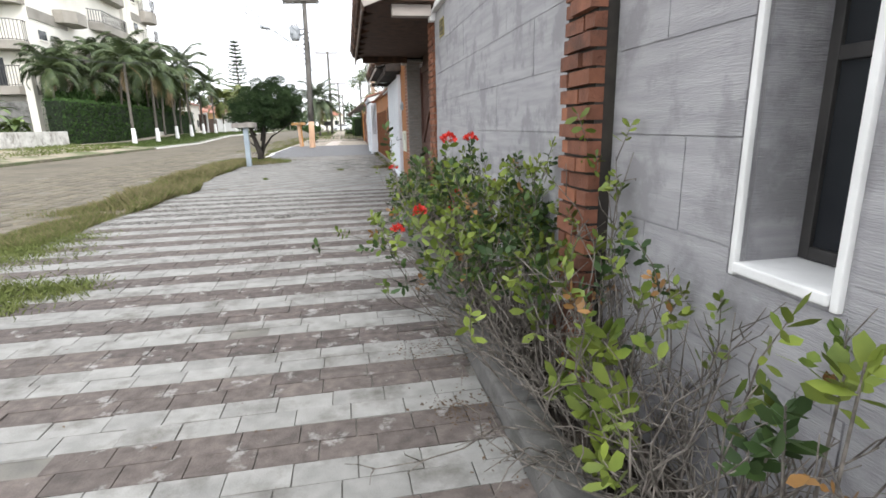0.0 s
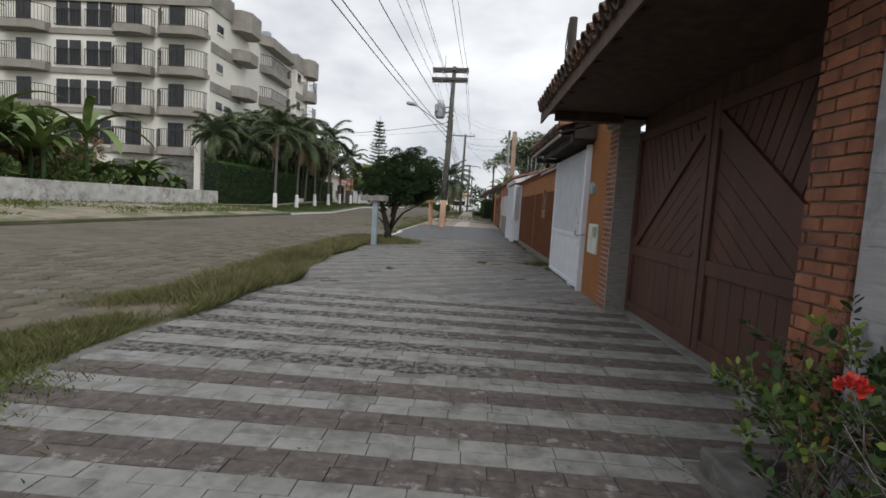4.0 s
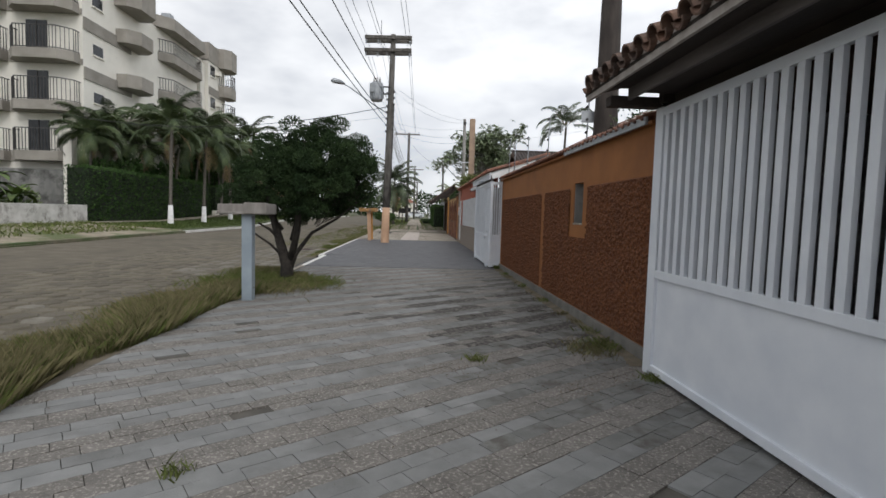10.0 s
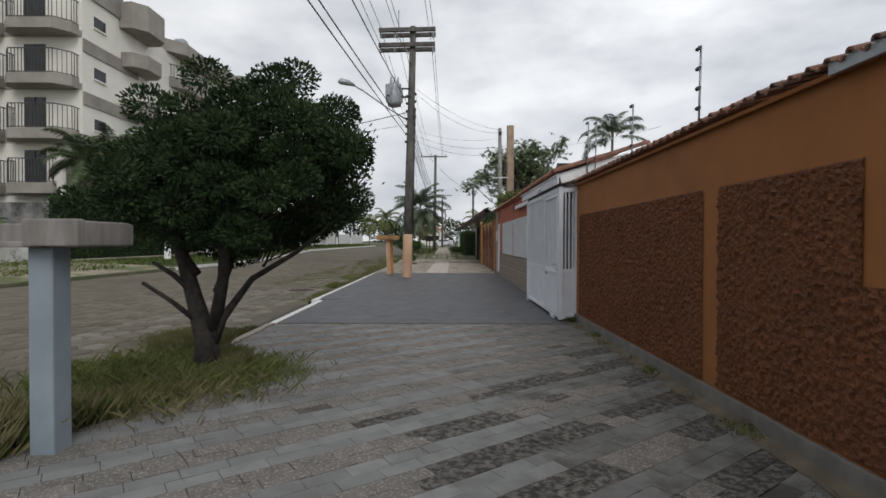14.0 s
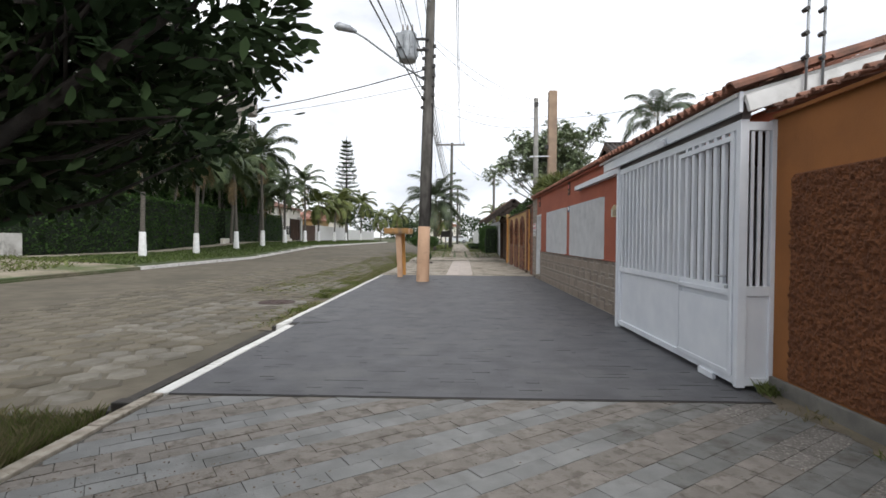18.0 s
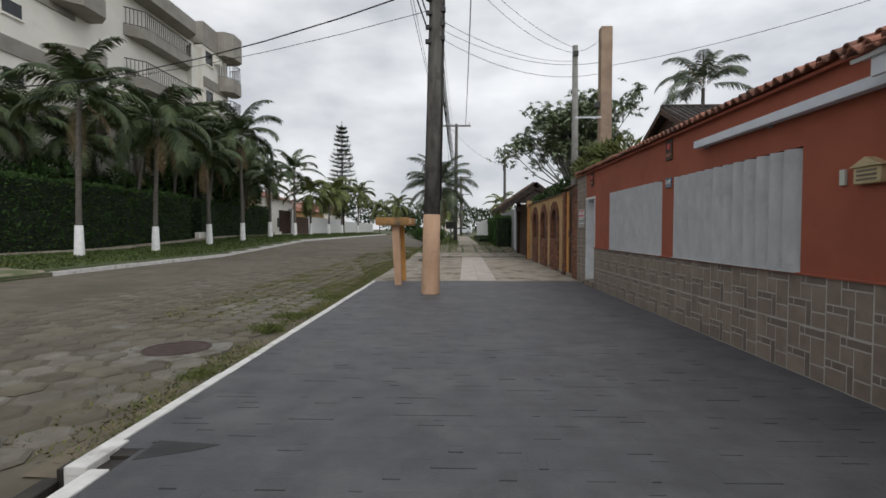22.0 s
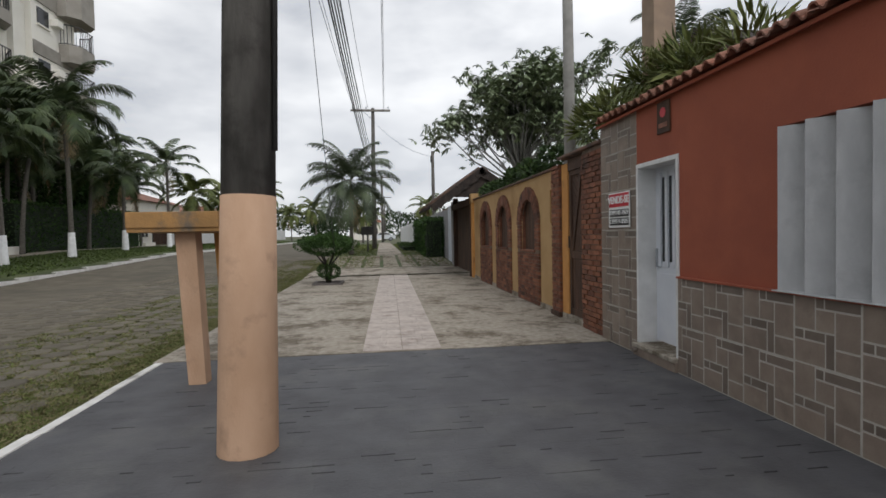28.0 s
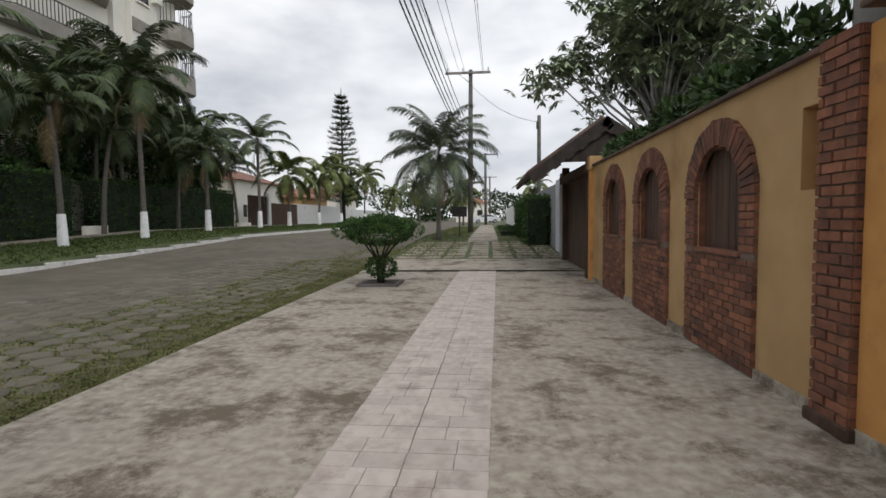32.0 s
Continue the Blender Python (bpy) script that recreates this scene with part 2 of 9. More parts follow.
    "leaf_hedge": surf("hedge_leaf", (0.022, 0.053, 0.013), (0.064, 0.123, 0.029), 4, 0.7, 0.0, rnd=0.35, island=True, spec=0.25),
    "leaf_tree": surf("dark_leaf", (0.017, 0.034, 0.013), (0.042, 0.068, 0.026), 3, 0.75, 0.0, rnd=0.4, island=True, spec=0.15),
    "leaf_grey": surf("grey_green_palm_leaf", (0.055, 0.078, 0.042), (0.12, 0.15, 0.085), 2, 0.5, 0.0, rnd=0.3, island=True, spec=0.4),
    "leaf_palm": surf("palm_leaf", (0.034, 0.056, 0.022), (0.085, 0.112, 0.042), 2, 0.55, 0.0, rnd=0.3, island=True, spec=0.35),
    "leaf_dry": surf("dry_frond", (0.20, 0.14, 0.07), (0.30, 0.22, 0.12), 3, 0.8, 0.0, rnd=0.3, island=True),
    "leaf_bright": surf("yellow_green_leaf", (0.062, 0.10, 0.015), (0.165, 0.205, 0.034), 6, 0.55, 0.0, rnd=0.35, island=True, spec=0.3),
    "leaf_mid": surf("mid_green_leaf", (0.018, 0.042, 0.011), (0.052, 0.09, 0.022), 4, 0.6, 0.0, rnd=0.4, island=True, spec=0.3),
    "flower": surf("red_flower", (0.50, 0.022, 0.016), (0.62, 0.045, 0.03), 9, 0.5, 0.0),
    "twig": surf("dry_twig", (0.075, 0.066, 0.056), (0.22, 0.195, 0.17), 25, 0.9, 0.2),
    "bark": surf("bark", (0.016, 0.014, 0.012), (0.045, 0.038, 0.031), 14, 0.9, 0.8, 40),
    "bark_palm": surf("palm_bark", (0.09, 0.08, 0.068), (0.16, 0.145, 0.125), 8, 0.9, 0.5, 40, stretch=(1, 1, 3)),
    "grass": surf("lawn_grass", (0.088, 0.112, 0.032), (0.150, 0.170, 0.056), 5, 0.8, 0.0, rnd=0.22, island=True, spec=0.2),
    "grass_dry": surf("dry_grass", (0.14, 0.125, 0.062), (0.215, 0.192, 0.102), 5, 0.85, 0.0, rnd=0.22, island=True, spec=0.2),
}

M["planter_cement"] = surf("damp_dark_cement", (0.095, 0.092, 0.088), (0.145, 0.14, 0.132), 7, 0.85, 0.5, 60, (0.05, 0.05, 0.04), 3.0, (0.5, 0.68))
M["planter_soil"] = surf("dark_humus", (0.024, 0.019, 0.015), (0.06, 0.046, 0.034), 14, 0.95, 0.7, 60)
M["louvre_white"] = surf("weathered_whitewash", (0.47, 0.475, 0.48), (0.55, 0.553, 0.555), 9, 0.85, 0.25, 50, (0.38, 0.383, 0.388), 3.0, (0.55, 0.8), stretch=(1, 1, 0.4))
M["cement"] = surf("worn_cement", (0.17, 0.165, 0.155), (0.25, 0.24, 0.225), 6, 0.95, 0.4, 60, (0.10, 0.10, 0.085), 3.0, (0.5, 0.7))


# ---- building helpers ----
def bm_box(x0, x1, y0, y1, z0, z1, bevel=0.0, bm=None):
    made = bm or bmesh.new()
    g = bmesh.ops.create_cube(made, size=1.0, matrix=Matrix.LocRotScale(((x0 + x1) / 2, (y0 + y1) / 2, (z0 + z1) / 2), None, (abs(x1 - x0), abs(y1 - y0), abs(z1 - z0))))
    if bevel:
        vs = set(g["verts"])
        es = [e for e in made.edges if e.verts[0] in vs and e.verts[1] in vs]
        bmesh.ops.bevel(made, geom=es, offset=bevel, segments=2, affect="EDGES", profile=0.6)
    return made


def bm_tube(path, radii, sides=8, bm=None, caps=True):
    """A tube along points, with one radius a point."""
    made = bm or bmesh.new()
    rings, pts = [], [Vector(p) for p in path]
    for i, p in enumerate(pts):
        d = (pts[min(i + 1, len(pts) - 1)] - pts[max(i - 1, 0)]).normalized()
        u = d.orthogonal().normalized() if abs(d.z) > 0.98 or i == 0 else (u_prev - d * u_prev.dot(d)).normalized()
        u_prev, v = u, d.cross(u)
        r = radii[i] if hasattr(radii, "__len__") else radii
        rings.append([made.verts.new(p + (u * math.cos(a) + v * math.sin(a)) * r) for a in (2 * math.pi * k / sides for k in range(sides))])
    for a, b in zip(rings, rings[1:]):
        for k in range(sides):
            made.faces.new((a[k], a[(k + 1) % sides], b[(k + 1) % sides], b[k])).smooth = True
    if caps:
        made.faces.new(rings[0][::-1])
        made.faces.new(rings[-1])
    return made


def mesh_from(bm, material, name="m"):
    me = bpy.data.meshes.new(name)
    bm.normal_update()
    bm.to_mesh(me)
    bm.free()
    for mt in (material if isinstance(material, (list, tuple)) else [material]):
        me.materials.append(mt)
    return me


def part(name, bm, material, parent=None, label="", at=None):
    """One mesh object, as a part under its thing (or a thing of its own)."""
    me = bm if isinstance(bm, bpy.types.Mesh) else mesh_from(bm, material, name)
    ob = new(name, me)
    if parent is not None:
        ob.parent = parent
    if at is not None:
        ob.matrix_basis = at
    if label:
        ob["label"] = label
    return ob


def thing(name, at=None, **tags):
    ob = new(name)
    if at is not None:
        ob.matrix_basis = at
    return tagged(ob, **tags)


def verts_mesh(name, v, f, material):
    me = bpy.data.meshes.new(name)
    me.from_pydata([tuple(p) for p in v], [], f)
    for mt in (material if isinstance(material, (list, tuple)) else [material]):
        me.materials.append(mt)
    return me


def rise(y):
    return 0.0 if y < 52 else (0.035 * (y - 52) if y < 66 else 0.49 + 0.002 * (y - 66))


def road_z(x, y):
    return -0.12 + rise(y) + 0.02 * (-4.3 - x)


FAR_KERB = -13.9


def far_z(x, y):
    return rise(y) + (0.22 + 0.055 * (FAR_KERB - x) if x > -18 else 0.42 + 0.03 * min(-18 - x, 3))
# ---- ground ----
def sheet(name, xs, ys, zf, material):
    v = [(x, y, zf(x, y)) for y in ys for x in xs]
    w = len(xs)
    f = [(j * w + i, j * w + i + 1, (j + 1) * w + i + 1, (j + 1) * w + i) for j in range(len(ys) - 1) for i in range(w - 1)]
    return new(name, verts_mesh(name, v, f, material))


def ground_z(x, y):
    if -4.45 < x < -3.97 and 25.72 < y < 29.36:
        return -0.45
    if x > -4.0:
        return rise(y) - 0.14
    if x > FAR_KERB:
        return road_z(x, y) - 0.05
    return far_z(x, y) - 0.03


gx = [-900, -200, -90, -60, -40, -30, -24, -21, -19, -18, -16, -13.91, -13.89, -12, -9, -6, -4.47, -4.44, -3.98, -3.96, -2, 0, 2, 6, 12, 30, 90, 300, 900]
gy = [-400, -60, -20, -5, 0, 10, 20, 25.7, 25.75, 29.34, 29.38, 40, 46, 52, 54, 56, 58, 60, 62, 64, 66, 70, 80, 100, 130, 200, 500, 1500]
tagged(sheet("ground", gx, gy, ground_z, M["ground"]), "brown earth and thin grass under the street and the plots", "ground", kind="structure")
ry = [-30, -10, 0, 10, 20, 30, 40, 52, 54, 56, 58, 60, 62, 64, 66, 80, 100, 140, 220]
road = tagged(sheet("road", [FAR_KERB + 0.02, -12, -9, -6, -5, -4.45], ry, road_z, M["road"]), "worn brownish stone block road with grass in the joints", "road", kind="structure")


def slab(name, x0, x1, y0, y1, z, mat, label, category="pavement"):
    return tagged(part(name, bm_box(x0, x1, y0, y1, z - 0.25, z, 0.0), mat), label, category, kind="structure")


pave_1 = slab("pavement_striped", -3.9, 1.75, -6, 11.85, -0.012, M["pave_base"], "pavement of pale and dark paving strips laid across the way")
part("drive_bed", bm_box(-4.6, -3.9, -6, 6.65, -0.26, -0.013), M["pave_base"], pave_1)
pave_2 = slab("pavement_slanted", -3.98, 1.75, 11.85, 25.78, -0.012, M["pave_joint"], "pavement of grey and pale pavers laid in slanting rows")
pave_3 = slab("pavement_slate", -3.97, 1.6, 25.78, 40.55, -0.008, M["wet_mud"], "dark grey painted stone pavement")
part("slate_edge", bm_box(-4.17, -3.97, 29.5, 40.55, -0.25, -0.009), M["wet_mud"], pave_3)
pave_4 = slab("pavement_concrete", -4.15, 1.95, 40.55, 53.0, 0.0, M["concrete"], "stained bare concrete pavement with dark blotches")
pave_5 = tagged(sheet("pavement_far", [-4.2, -1.9, -0.4, 1.9], [53.0, 55.6], lambda x, y: rise(y) + 0.005, M["concrete"]), "strip of pale concrete drive across the pavement", "pavement", kind="structure")
verge_far = tagged(sheet("pavement_grass", [-4.2, -3.0, -1.5, -0.2, 1.2, 1.9], [55.6, 58, 60, 62, 64, 66, 80, 110], lambda x, y: rise(y) - 0.005, M["ground"]), "grass strip beside the far pavement", "ground", kind="structure")
tagged(sheet("pavement_path", [-1.75, -0.35], [62.5, 64, 66, 80, 100], lambda x, y: rise(y) + 0.012, M["concrete"]), "narrow pale concrete path through grass", "pavement", kind="structure")


def kerb_run(name, x0, x1, y0, y1, z0, z1, label, step=1.0, mat="kerb"):
    """A kerb of separate stones."""
    k = thing(name, pose(0, 0, 0), label=label, category="kerb", kind="structure")
    y, me = y0, {}
    rng = random.Random(int(y0 * 10))
    while y < y1 - 0.05:
        n = min(step, y1 - y)
        dz = rise(y + n / 2)
        part("kerb_stone", bm_box(x0 + rng.uniform(-0.006, 0.006), x1 + rng.uniform(-0.006, 0.006), y + 0.004, y + n - 0.004, z0 + dz, z1 + dz + rng.uniform(-0.006, 0.006), 0.012), M[mat], k)
        y += n
    return k


kerb_run("kerb_near", -4.10, -3.97, 25.78, 29.3, -0.45, 0.006, "whitewashed kerb beside an open gutter")
kerb_run("kerb_near", -4.12, -4.0, 23.0, 25.78, -0.25, 0.004, "worn pale kerb edge by the verge", mat="concrete")
kerb_run("kerb_near", -4.27, -4.17, 29.3, 40.5, -0.25, 0.01, "whitewashed kerb along the dark pavement")
kerb_run("kerb_near", -4.30, -4.15, 40.5, 55.0, -0.25, 0.004, "bare concrete kerb edge", mat="concrete")
kerb_run("kerb_far", FAR_KERB - 0.16, FAR_KERB + 0.02, 41.0, 112.0, -0.2, 0.21, "whitewashed kerb across the road", 2.0)
tagged(sheet("pavement_opposite", [-20.5, -19.2], [30, 41, 46, 52, 54, 58, 62, 66, 80, 112], lambda x, y: far_z(x, y) + 0.01, M["concrete"]), "narrow grey path before the hedge", "pavement", kind="structure")
gutter = thing("gutter", label="open earth gutter with a mossy concrete lip", category="gutter", kind="structure")
part("gutter_wall", bm_box(-4.46, -4.34, 25.6, 29.4, -0.45, -0.10, 0.012), M["wet_mud"], gutter)
for y in (25.6, 29.36):
    part("gutter_end", bm_box(-4.36, -3.98, y, y + 0.14, -0.45, -0.03, 0.012), M["wet_mud"], gutter)
part("gutter_bed", bm_box(-4.36, -4.08, 25.7, 29.4, -0.5, -0.34), M["wet_mud"], gutter)

# ---- polygon prisms ----
def clip_poly(poly, rect):
    """A polygon cut to the rectangle (u0, v0, u1, v1)."""
    for axis, lim, side in ((0, rect[0], 1), (0, rect[2], -1), (1, rect[1], 1), (1, rect[3], -1)):
        out = []
        for i, p in enumerate(poly):
            q = poly[(i + 1) % len(poly)]
            a, b = (p[axis] - lim) * side, (q[axis] - lim) * side
            if a >= 0:
                out.append(p)
            if a * b < 0:
                s = a / (a - b)
                out.append((p[0] + (q[0] - p[0]) * s, p[1] + (q[1] - p[1]) * s))
        poly = out
        if len(poly) < 3:
            return []
    return poly


def area(poly):
    return abs(sum(p[0] * q[1] - q[0] * p[1] for p, q in zip(poly, poly[1:] + poly[:1]))) / 2


def prism(poly, h0, h1, plane="xy", inset=0.003):
    """Vertices and faces of a flat piece with a slightly smaller top. plane yz: faces towards -x, h0 back and h1 front in x."""
    cx, cy = sum(p[0] for p in poly) / len(poly), sum(p[1] for p in poly) / len(poly)
    n = len(poly)
    sgn = sum(p[0] * q[1] - q[0] * p[1] for p, q in zip(poly, poly[1:] + poly[:1]))
    if (sgn < 0) != (plane == "yz"):
        poly = poly[::-1]
    top = []
    for p in poly:
        d = math.hypot(p[0] - cx, p[1] - cy) or 1
        top.append((p[0] - (p[0] - cx) / d * inset, p[1] - (p[1] - cy) / d * inset))
    put = (lambda u, w, h: (u, w, h)) if plane == "xy" else (lambda u, w, h: (h, u, w))
    v = [put(*p, h0) for p in poly] + [put(*p, h1) for p in top]
    f = [tuple(range(n, 2 * n))] + [(i, (i + 1) % n, n + (i + 1) % n, n + i) for i in range(n)]
    return v, f


def lay(pieces, parent, name, rest_name, limit=290, near=None, rest_label=""):
    """Pieces (vertices, faces, material key): the nearest ones by a plan distance as objects, the others joined by material."""
    if near is not None:
        pieces = sorted(pieces, key=lambda p: near(p[0]))
    for v, f, mk in pieces[:limit]:
        ob = new(name, verts_mesh(name, v, f, M[mk]))
        ob.parent = parent
    rest = {}
    for v, f, mk in pieces[limit:]:
        rv, rf = rest.setdefault(mk, ([], []))
        o = len(rv)
        rv += v
        rf += [tuple(i + o for i in q) for q in f]
    for mk, (rv, rf) in rest.items():
        ob = new(rest_name, verts_mesh(rest_name, rv, rf, M[mk + "_joined"] if mk + "_joined" in M else M[mk]))
        ob.parent = parent
        tagged(ob, kind="stuff", label=rest_label)


# ---- walls ----
def wall(name, x0, x1, y0, y1, z0, z1, mat, label):
    return tagged(part(name, bm_box(x0, x1, y0, y1, z0, z1), mat), label, "wall", kind="structure")


def wall_with_holes(name, x0, x1, y0, y1, z0, z1, holes, mat, label):
    """A wall along y; holes are (y0, y1, z0, z1)."""
    bm = bmesh.new()
    ys = sorted({y0, y1, *[h[0] for h in holes], *[h[1] for h in holes]})
    zs = sorted({z0, z1, *[h[2] for h in holes], *[h[3] for h in holes]})
    cells = {(i, j) for i in range(len(ys) - 1) for j in range(len(zs) - 1)
             if not any(h[0] <= (ys[i] + ys[i + 1]) / 2 <= h[1] and h[2] <= (zs[j] + zs[j + 1]) / 2 <= h[3] for h in holes)}
    vert = {}

    def vt(x, i, j):
        if (x, i, j) not in vert:
            vert[(x, i, j)] = bm.verts.new((x, ys[i], zs[j]))
        return vert[(x, i, j)]
    for i, j in cells:
        bm.faces.new((vt(x0, i, j), vt(x0, i, j + 1), vt(x0, i + 1, j + 1), vt(x0, i + 1, j)))
        bm.faces.new((vt(x1, i, j), vt(x1, i + 1, j), vt(x1, i + 1, j + 1), vt(x1, i, j + 1)))
        for (di, dj), (a, b) in {(-1, 0): ((0, 0), (0, 1)), (1, 0): ((1, 1), (1, 0)), (0, -1): ((1, 0), (0, 0)), (0, 1): ((0, 1), (1, 1))}.items():
            if (i + di, j + dj) not in cells:
                bm.faces.new((vt(x0, i + a[0], j + a[1]), vt(x1, i + a[0], j + a[1]), vt(x1, i + b[0], j + b[1]), vt(x0, i + b[0], j + b[1])))
    return tagged(part(name, bm, mat), label, "wall", kind="structure")


WALL1 = wall_with_holes("wall_grey", 1.156, 1.5, -4, 6.66, -0.2, 2.70, [(0.98, 1.30, 0.94, 2.3)], M["grey_wall"], "grey rendered house wall with scored panel joints")
ORANGE1 = wall("wall_orange", 1.4, 1.7, 12.08, 13.3, -0.2, 3.05, M["orange"], "orange painted wall beside the white gate")
ORANGE2 = wall_with_holes("wall_orange_long", 1.5, 1.74, 16.66, 26.13, -0.2, 2.55, [(19.12, 19.55, 1.42, 2.04)], M["orange"], "orange painted street wall with rough panels")
RED = wall_with_holes("wall_red", 1.52, 1.95, 29.65, 39.8, -0.2, 2.925, [(38.95, 39.80, 0.14, 2.26), (31.5, 34.36, 1.0, 2.26), (34.9, 37.63, 1.0, 2.26)], M["red"], "terracotta red house wall")
TILEPIER = wall("wall_tiled_pier", 1.52, 1.9, 39.8, 40.78, -0.2, 2.925, M["grout"], "wall end clad in beige tiles")
ARCHES = (44.615, 46.825, 49.0)
YELLOW = wall_with_holes("wall_yellow", 1.63, 1.88, 42.3, 51.0, -0.2, 2.62, [(42.98, 43.24, 1.66, 2.28)] + [(c - 0.5, c + 0.5, 1.12, 2.18) for c in ARCHES], M["yellow"], "ochre yellow street wall with brick arched windows")
wall("wall_end", 1.6, 3.2, 55.4, 56.3, -0.2, 2.9, M["grey_wall"], "grey wall beside the porch")
wall("wall_far_grey", 1.8, 2.0, 58.7, 82.0, -0.2, 2.75, M["grey_wall"], "plain grey wall beyond the porch")
for n, (a, b, x, h) in enumerate(((-4, 12, 5.5, 3.6), (12, 29, 6.5, 2.4), (29, 41, 7.0, 2.6), (41, 58, 8.0, 2.4))):
    wall("wall_back_%d" % (n + 1), x, x + 0.2, a, b, -0.2, h, M["grey_wall"], "plain wall closing the plot behind")


def gate_backing(y0, y1, x0, x1, zc, deep=None):
    """Box added behind a gate to shade its gaps: side walls, floor and a ceiling."""
    for n, y in enumerate((y0 - 0.12, y1)):
        wall("wall_carport", x0, x1, y, y + 0.12, -0.2, zc + 0.3, M["grey_wall"], "plain rendered wall inside the covered drive")
    tagged(part("ceiling", bm_box(x0, deep or x1, y0 - 0.12, y1 + 0.12, zc, zc + 0.1), M["wood_dark"]), "dark boarded ceiling over the drive", "ceiling", kind="structure")
    if not deep:
        wall("wall_carport", x1 - 0.15, x1, y0, y1, -0.2, zc, M["grey_wall"], "plain wall at the back of the covered drive")


# walls and ceilings added to darken what shows between gate slats
gate_backing(7.06, 11.58, 1.80, 5.4, 2.66, 2.5)
gate_backing(13.42, 16.56, 1.76, 6.3, 2.60)
gate_backing(26.26, 29.5, 1.98, 6.3, 2.56)
wall("wall_carport", 1.27, 1.98, 29.5, 29.62, -0.2, 2.5, M["grey_wall"], "plain wall end beside the gate post")
wall("wall_carport", 1.42, 1.76, 16.57, 16.65, -0.2, 2.5, M["grey_wall"], "plain wall end beside the sliding gate")
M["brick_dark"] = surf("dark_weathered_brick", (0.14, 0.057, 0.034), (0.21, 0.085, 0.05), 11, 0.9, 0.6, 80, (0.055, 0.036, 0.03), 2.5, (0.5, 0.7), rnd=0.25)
# ---- bricks and tiles on walls ----
def brick_rows(y0, y1, z0, z1, x_front, depth, seed, course=0.076, length=0.225, keep=None, mat="brick", joint=0.012, proud=0.006):
    """Stretchers on a face towards -x, as pieces."""
    rng, out, r = random.Random(seed), [], 0
    z = z0
    while z + course * 0.6 < z1:
        y = y0 - (length / 2 if r % 2 else 0)
        while y < y1 - 0.02:
            a, b, c, d = max(y, y0) + joint / 2, min(y + length, y1) - joint / 2, z + joint / 2, min(z + course, z1) - joint / 2
            if b - a > 0.03 and (keep is None or keep((a + b) / 2, (c + d) / 2)):
                j = rng.uniform(-0.003, 0.003)
                v, f = prism([(a, c + j), (b, c - j), (b, d), (a, d + j)], x_front + depth, x_front - rng.uniform(0, proud), "yz", 0.004)
                out.append((v, f, mat))
            y += length
        z += course
        r += 1
    return out


def brick_rows_x(x0, x1, z0, z1, y_front, depth, seed, course=0.076, length=0.225, mat="brick", joint=0.012):
    """Stretchers on a face towards -y."""
    out = []
    for v, f, m in brick_rows(x0, x1, z0, z1, 0, depth, seed, course, length, None, mat, joint):
        out.append(([(p[1], y_front + p[0], p[2]) for p in v], [q[::-1] for q in f], m))
    return out


def brick_pier(name, x0, x1, y0, y1, z1, label, seed, side="brick", proud=0.012, dark=0.06):
    p = thing(name, label=label, category="pier")
    # without side bricks the near-black core shows on the -y face
    part("core", bm_box(x0 + 0.012, x1, y0 + 0.012, y1 - 0.012, -0.05, z1 - 0.005), M["mortar" if side else "wet_mud"], p)
    rows_ = brick_rows(y0, y1, 0.0, z1, x0, 0.05, seed, proud=proud) + (brick_rows_x(x0, x1, 0.0, z1, y0, 0.05, seed + 1) if side else [])
    rng = random.Random(seed)
    lay([(v, f, "brick_dark" if rng.random() < dark else m) for v, f, m in rows_], p, "brick", "bricks")
    return p


brick_pier("brick_pier", 1.13, 1.6, 6.67, 7.05, 2.66, "red brick gate pier beside the brown wooden gate", 3)
brick_pier("brick_pier", 1.05, 1.25, 2.10, 2.42, 2.69, "red brick pilaster on the grey house wall", 5, side="", proud=0.025, dark=0.75)
gp = brick_pier("brick_pier", 1.55, 1.9, 42.53, 42.93, 2.66, "weathered red brick pier on a dark footing", 7, dark=0.35)
part("footing", bm_box(1.52, 1.88, 42.5, 42.96, 0, 0.09, 0.015), M["wood_dark"], gp)
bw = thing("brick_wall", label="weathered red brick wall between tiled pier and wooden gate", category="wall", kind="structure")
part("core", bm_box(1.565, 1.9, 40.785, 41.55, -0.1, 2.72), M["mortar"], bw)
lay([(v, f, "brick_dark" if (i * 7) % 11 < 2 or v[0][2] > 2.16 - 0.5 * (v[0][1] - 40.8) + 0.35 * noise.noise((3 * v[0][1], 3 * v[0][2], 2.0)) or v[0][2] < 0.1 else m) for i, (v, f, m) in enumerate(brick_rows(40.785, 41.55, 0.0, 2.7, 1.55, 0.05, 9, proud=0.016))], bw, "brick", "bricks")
part("coping", bm_box(1.50, 1.95, 40.79, 42.5, 2.72, 2.77, 0.02), M["clay_old"], bw)

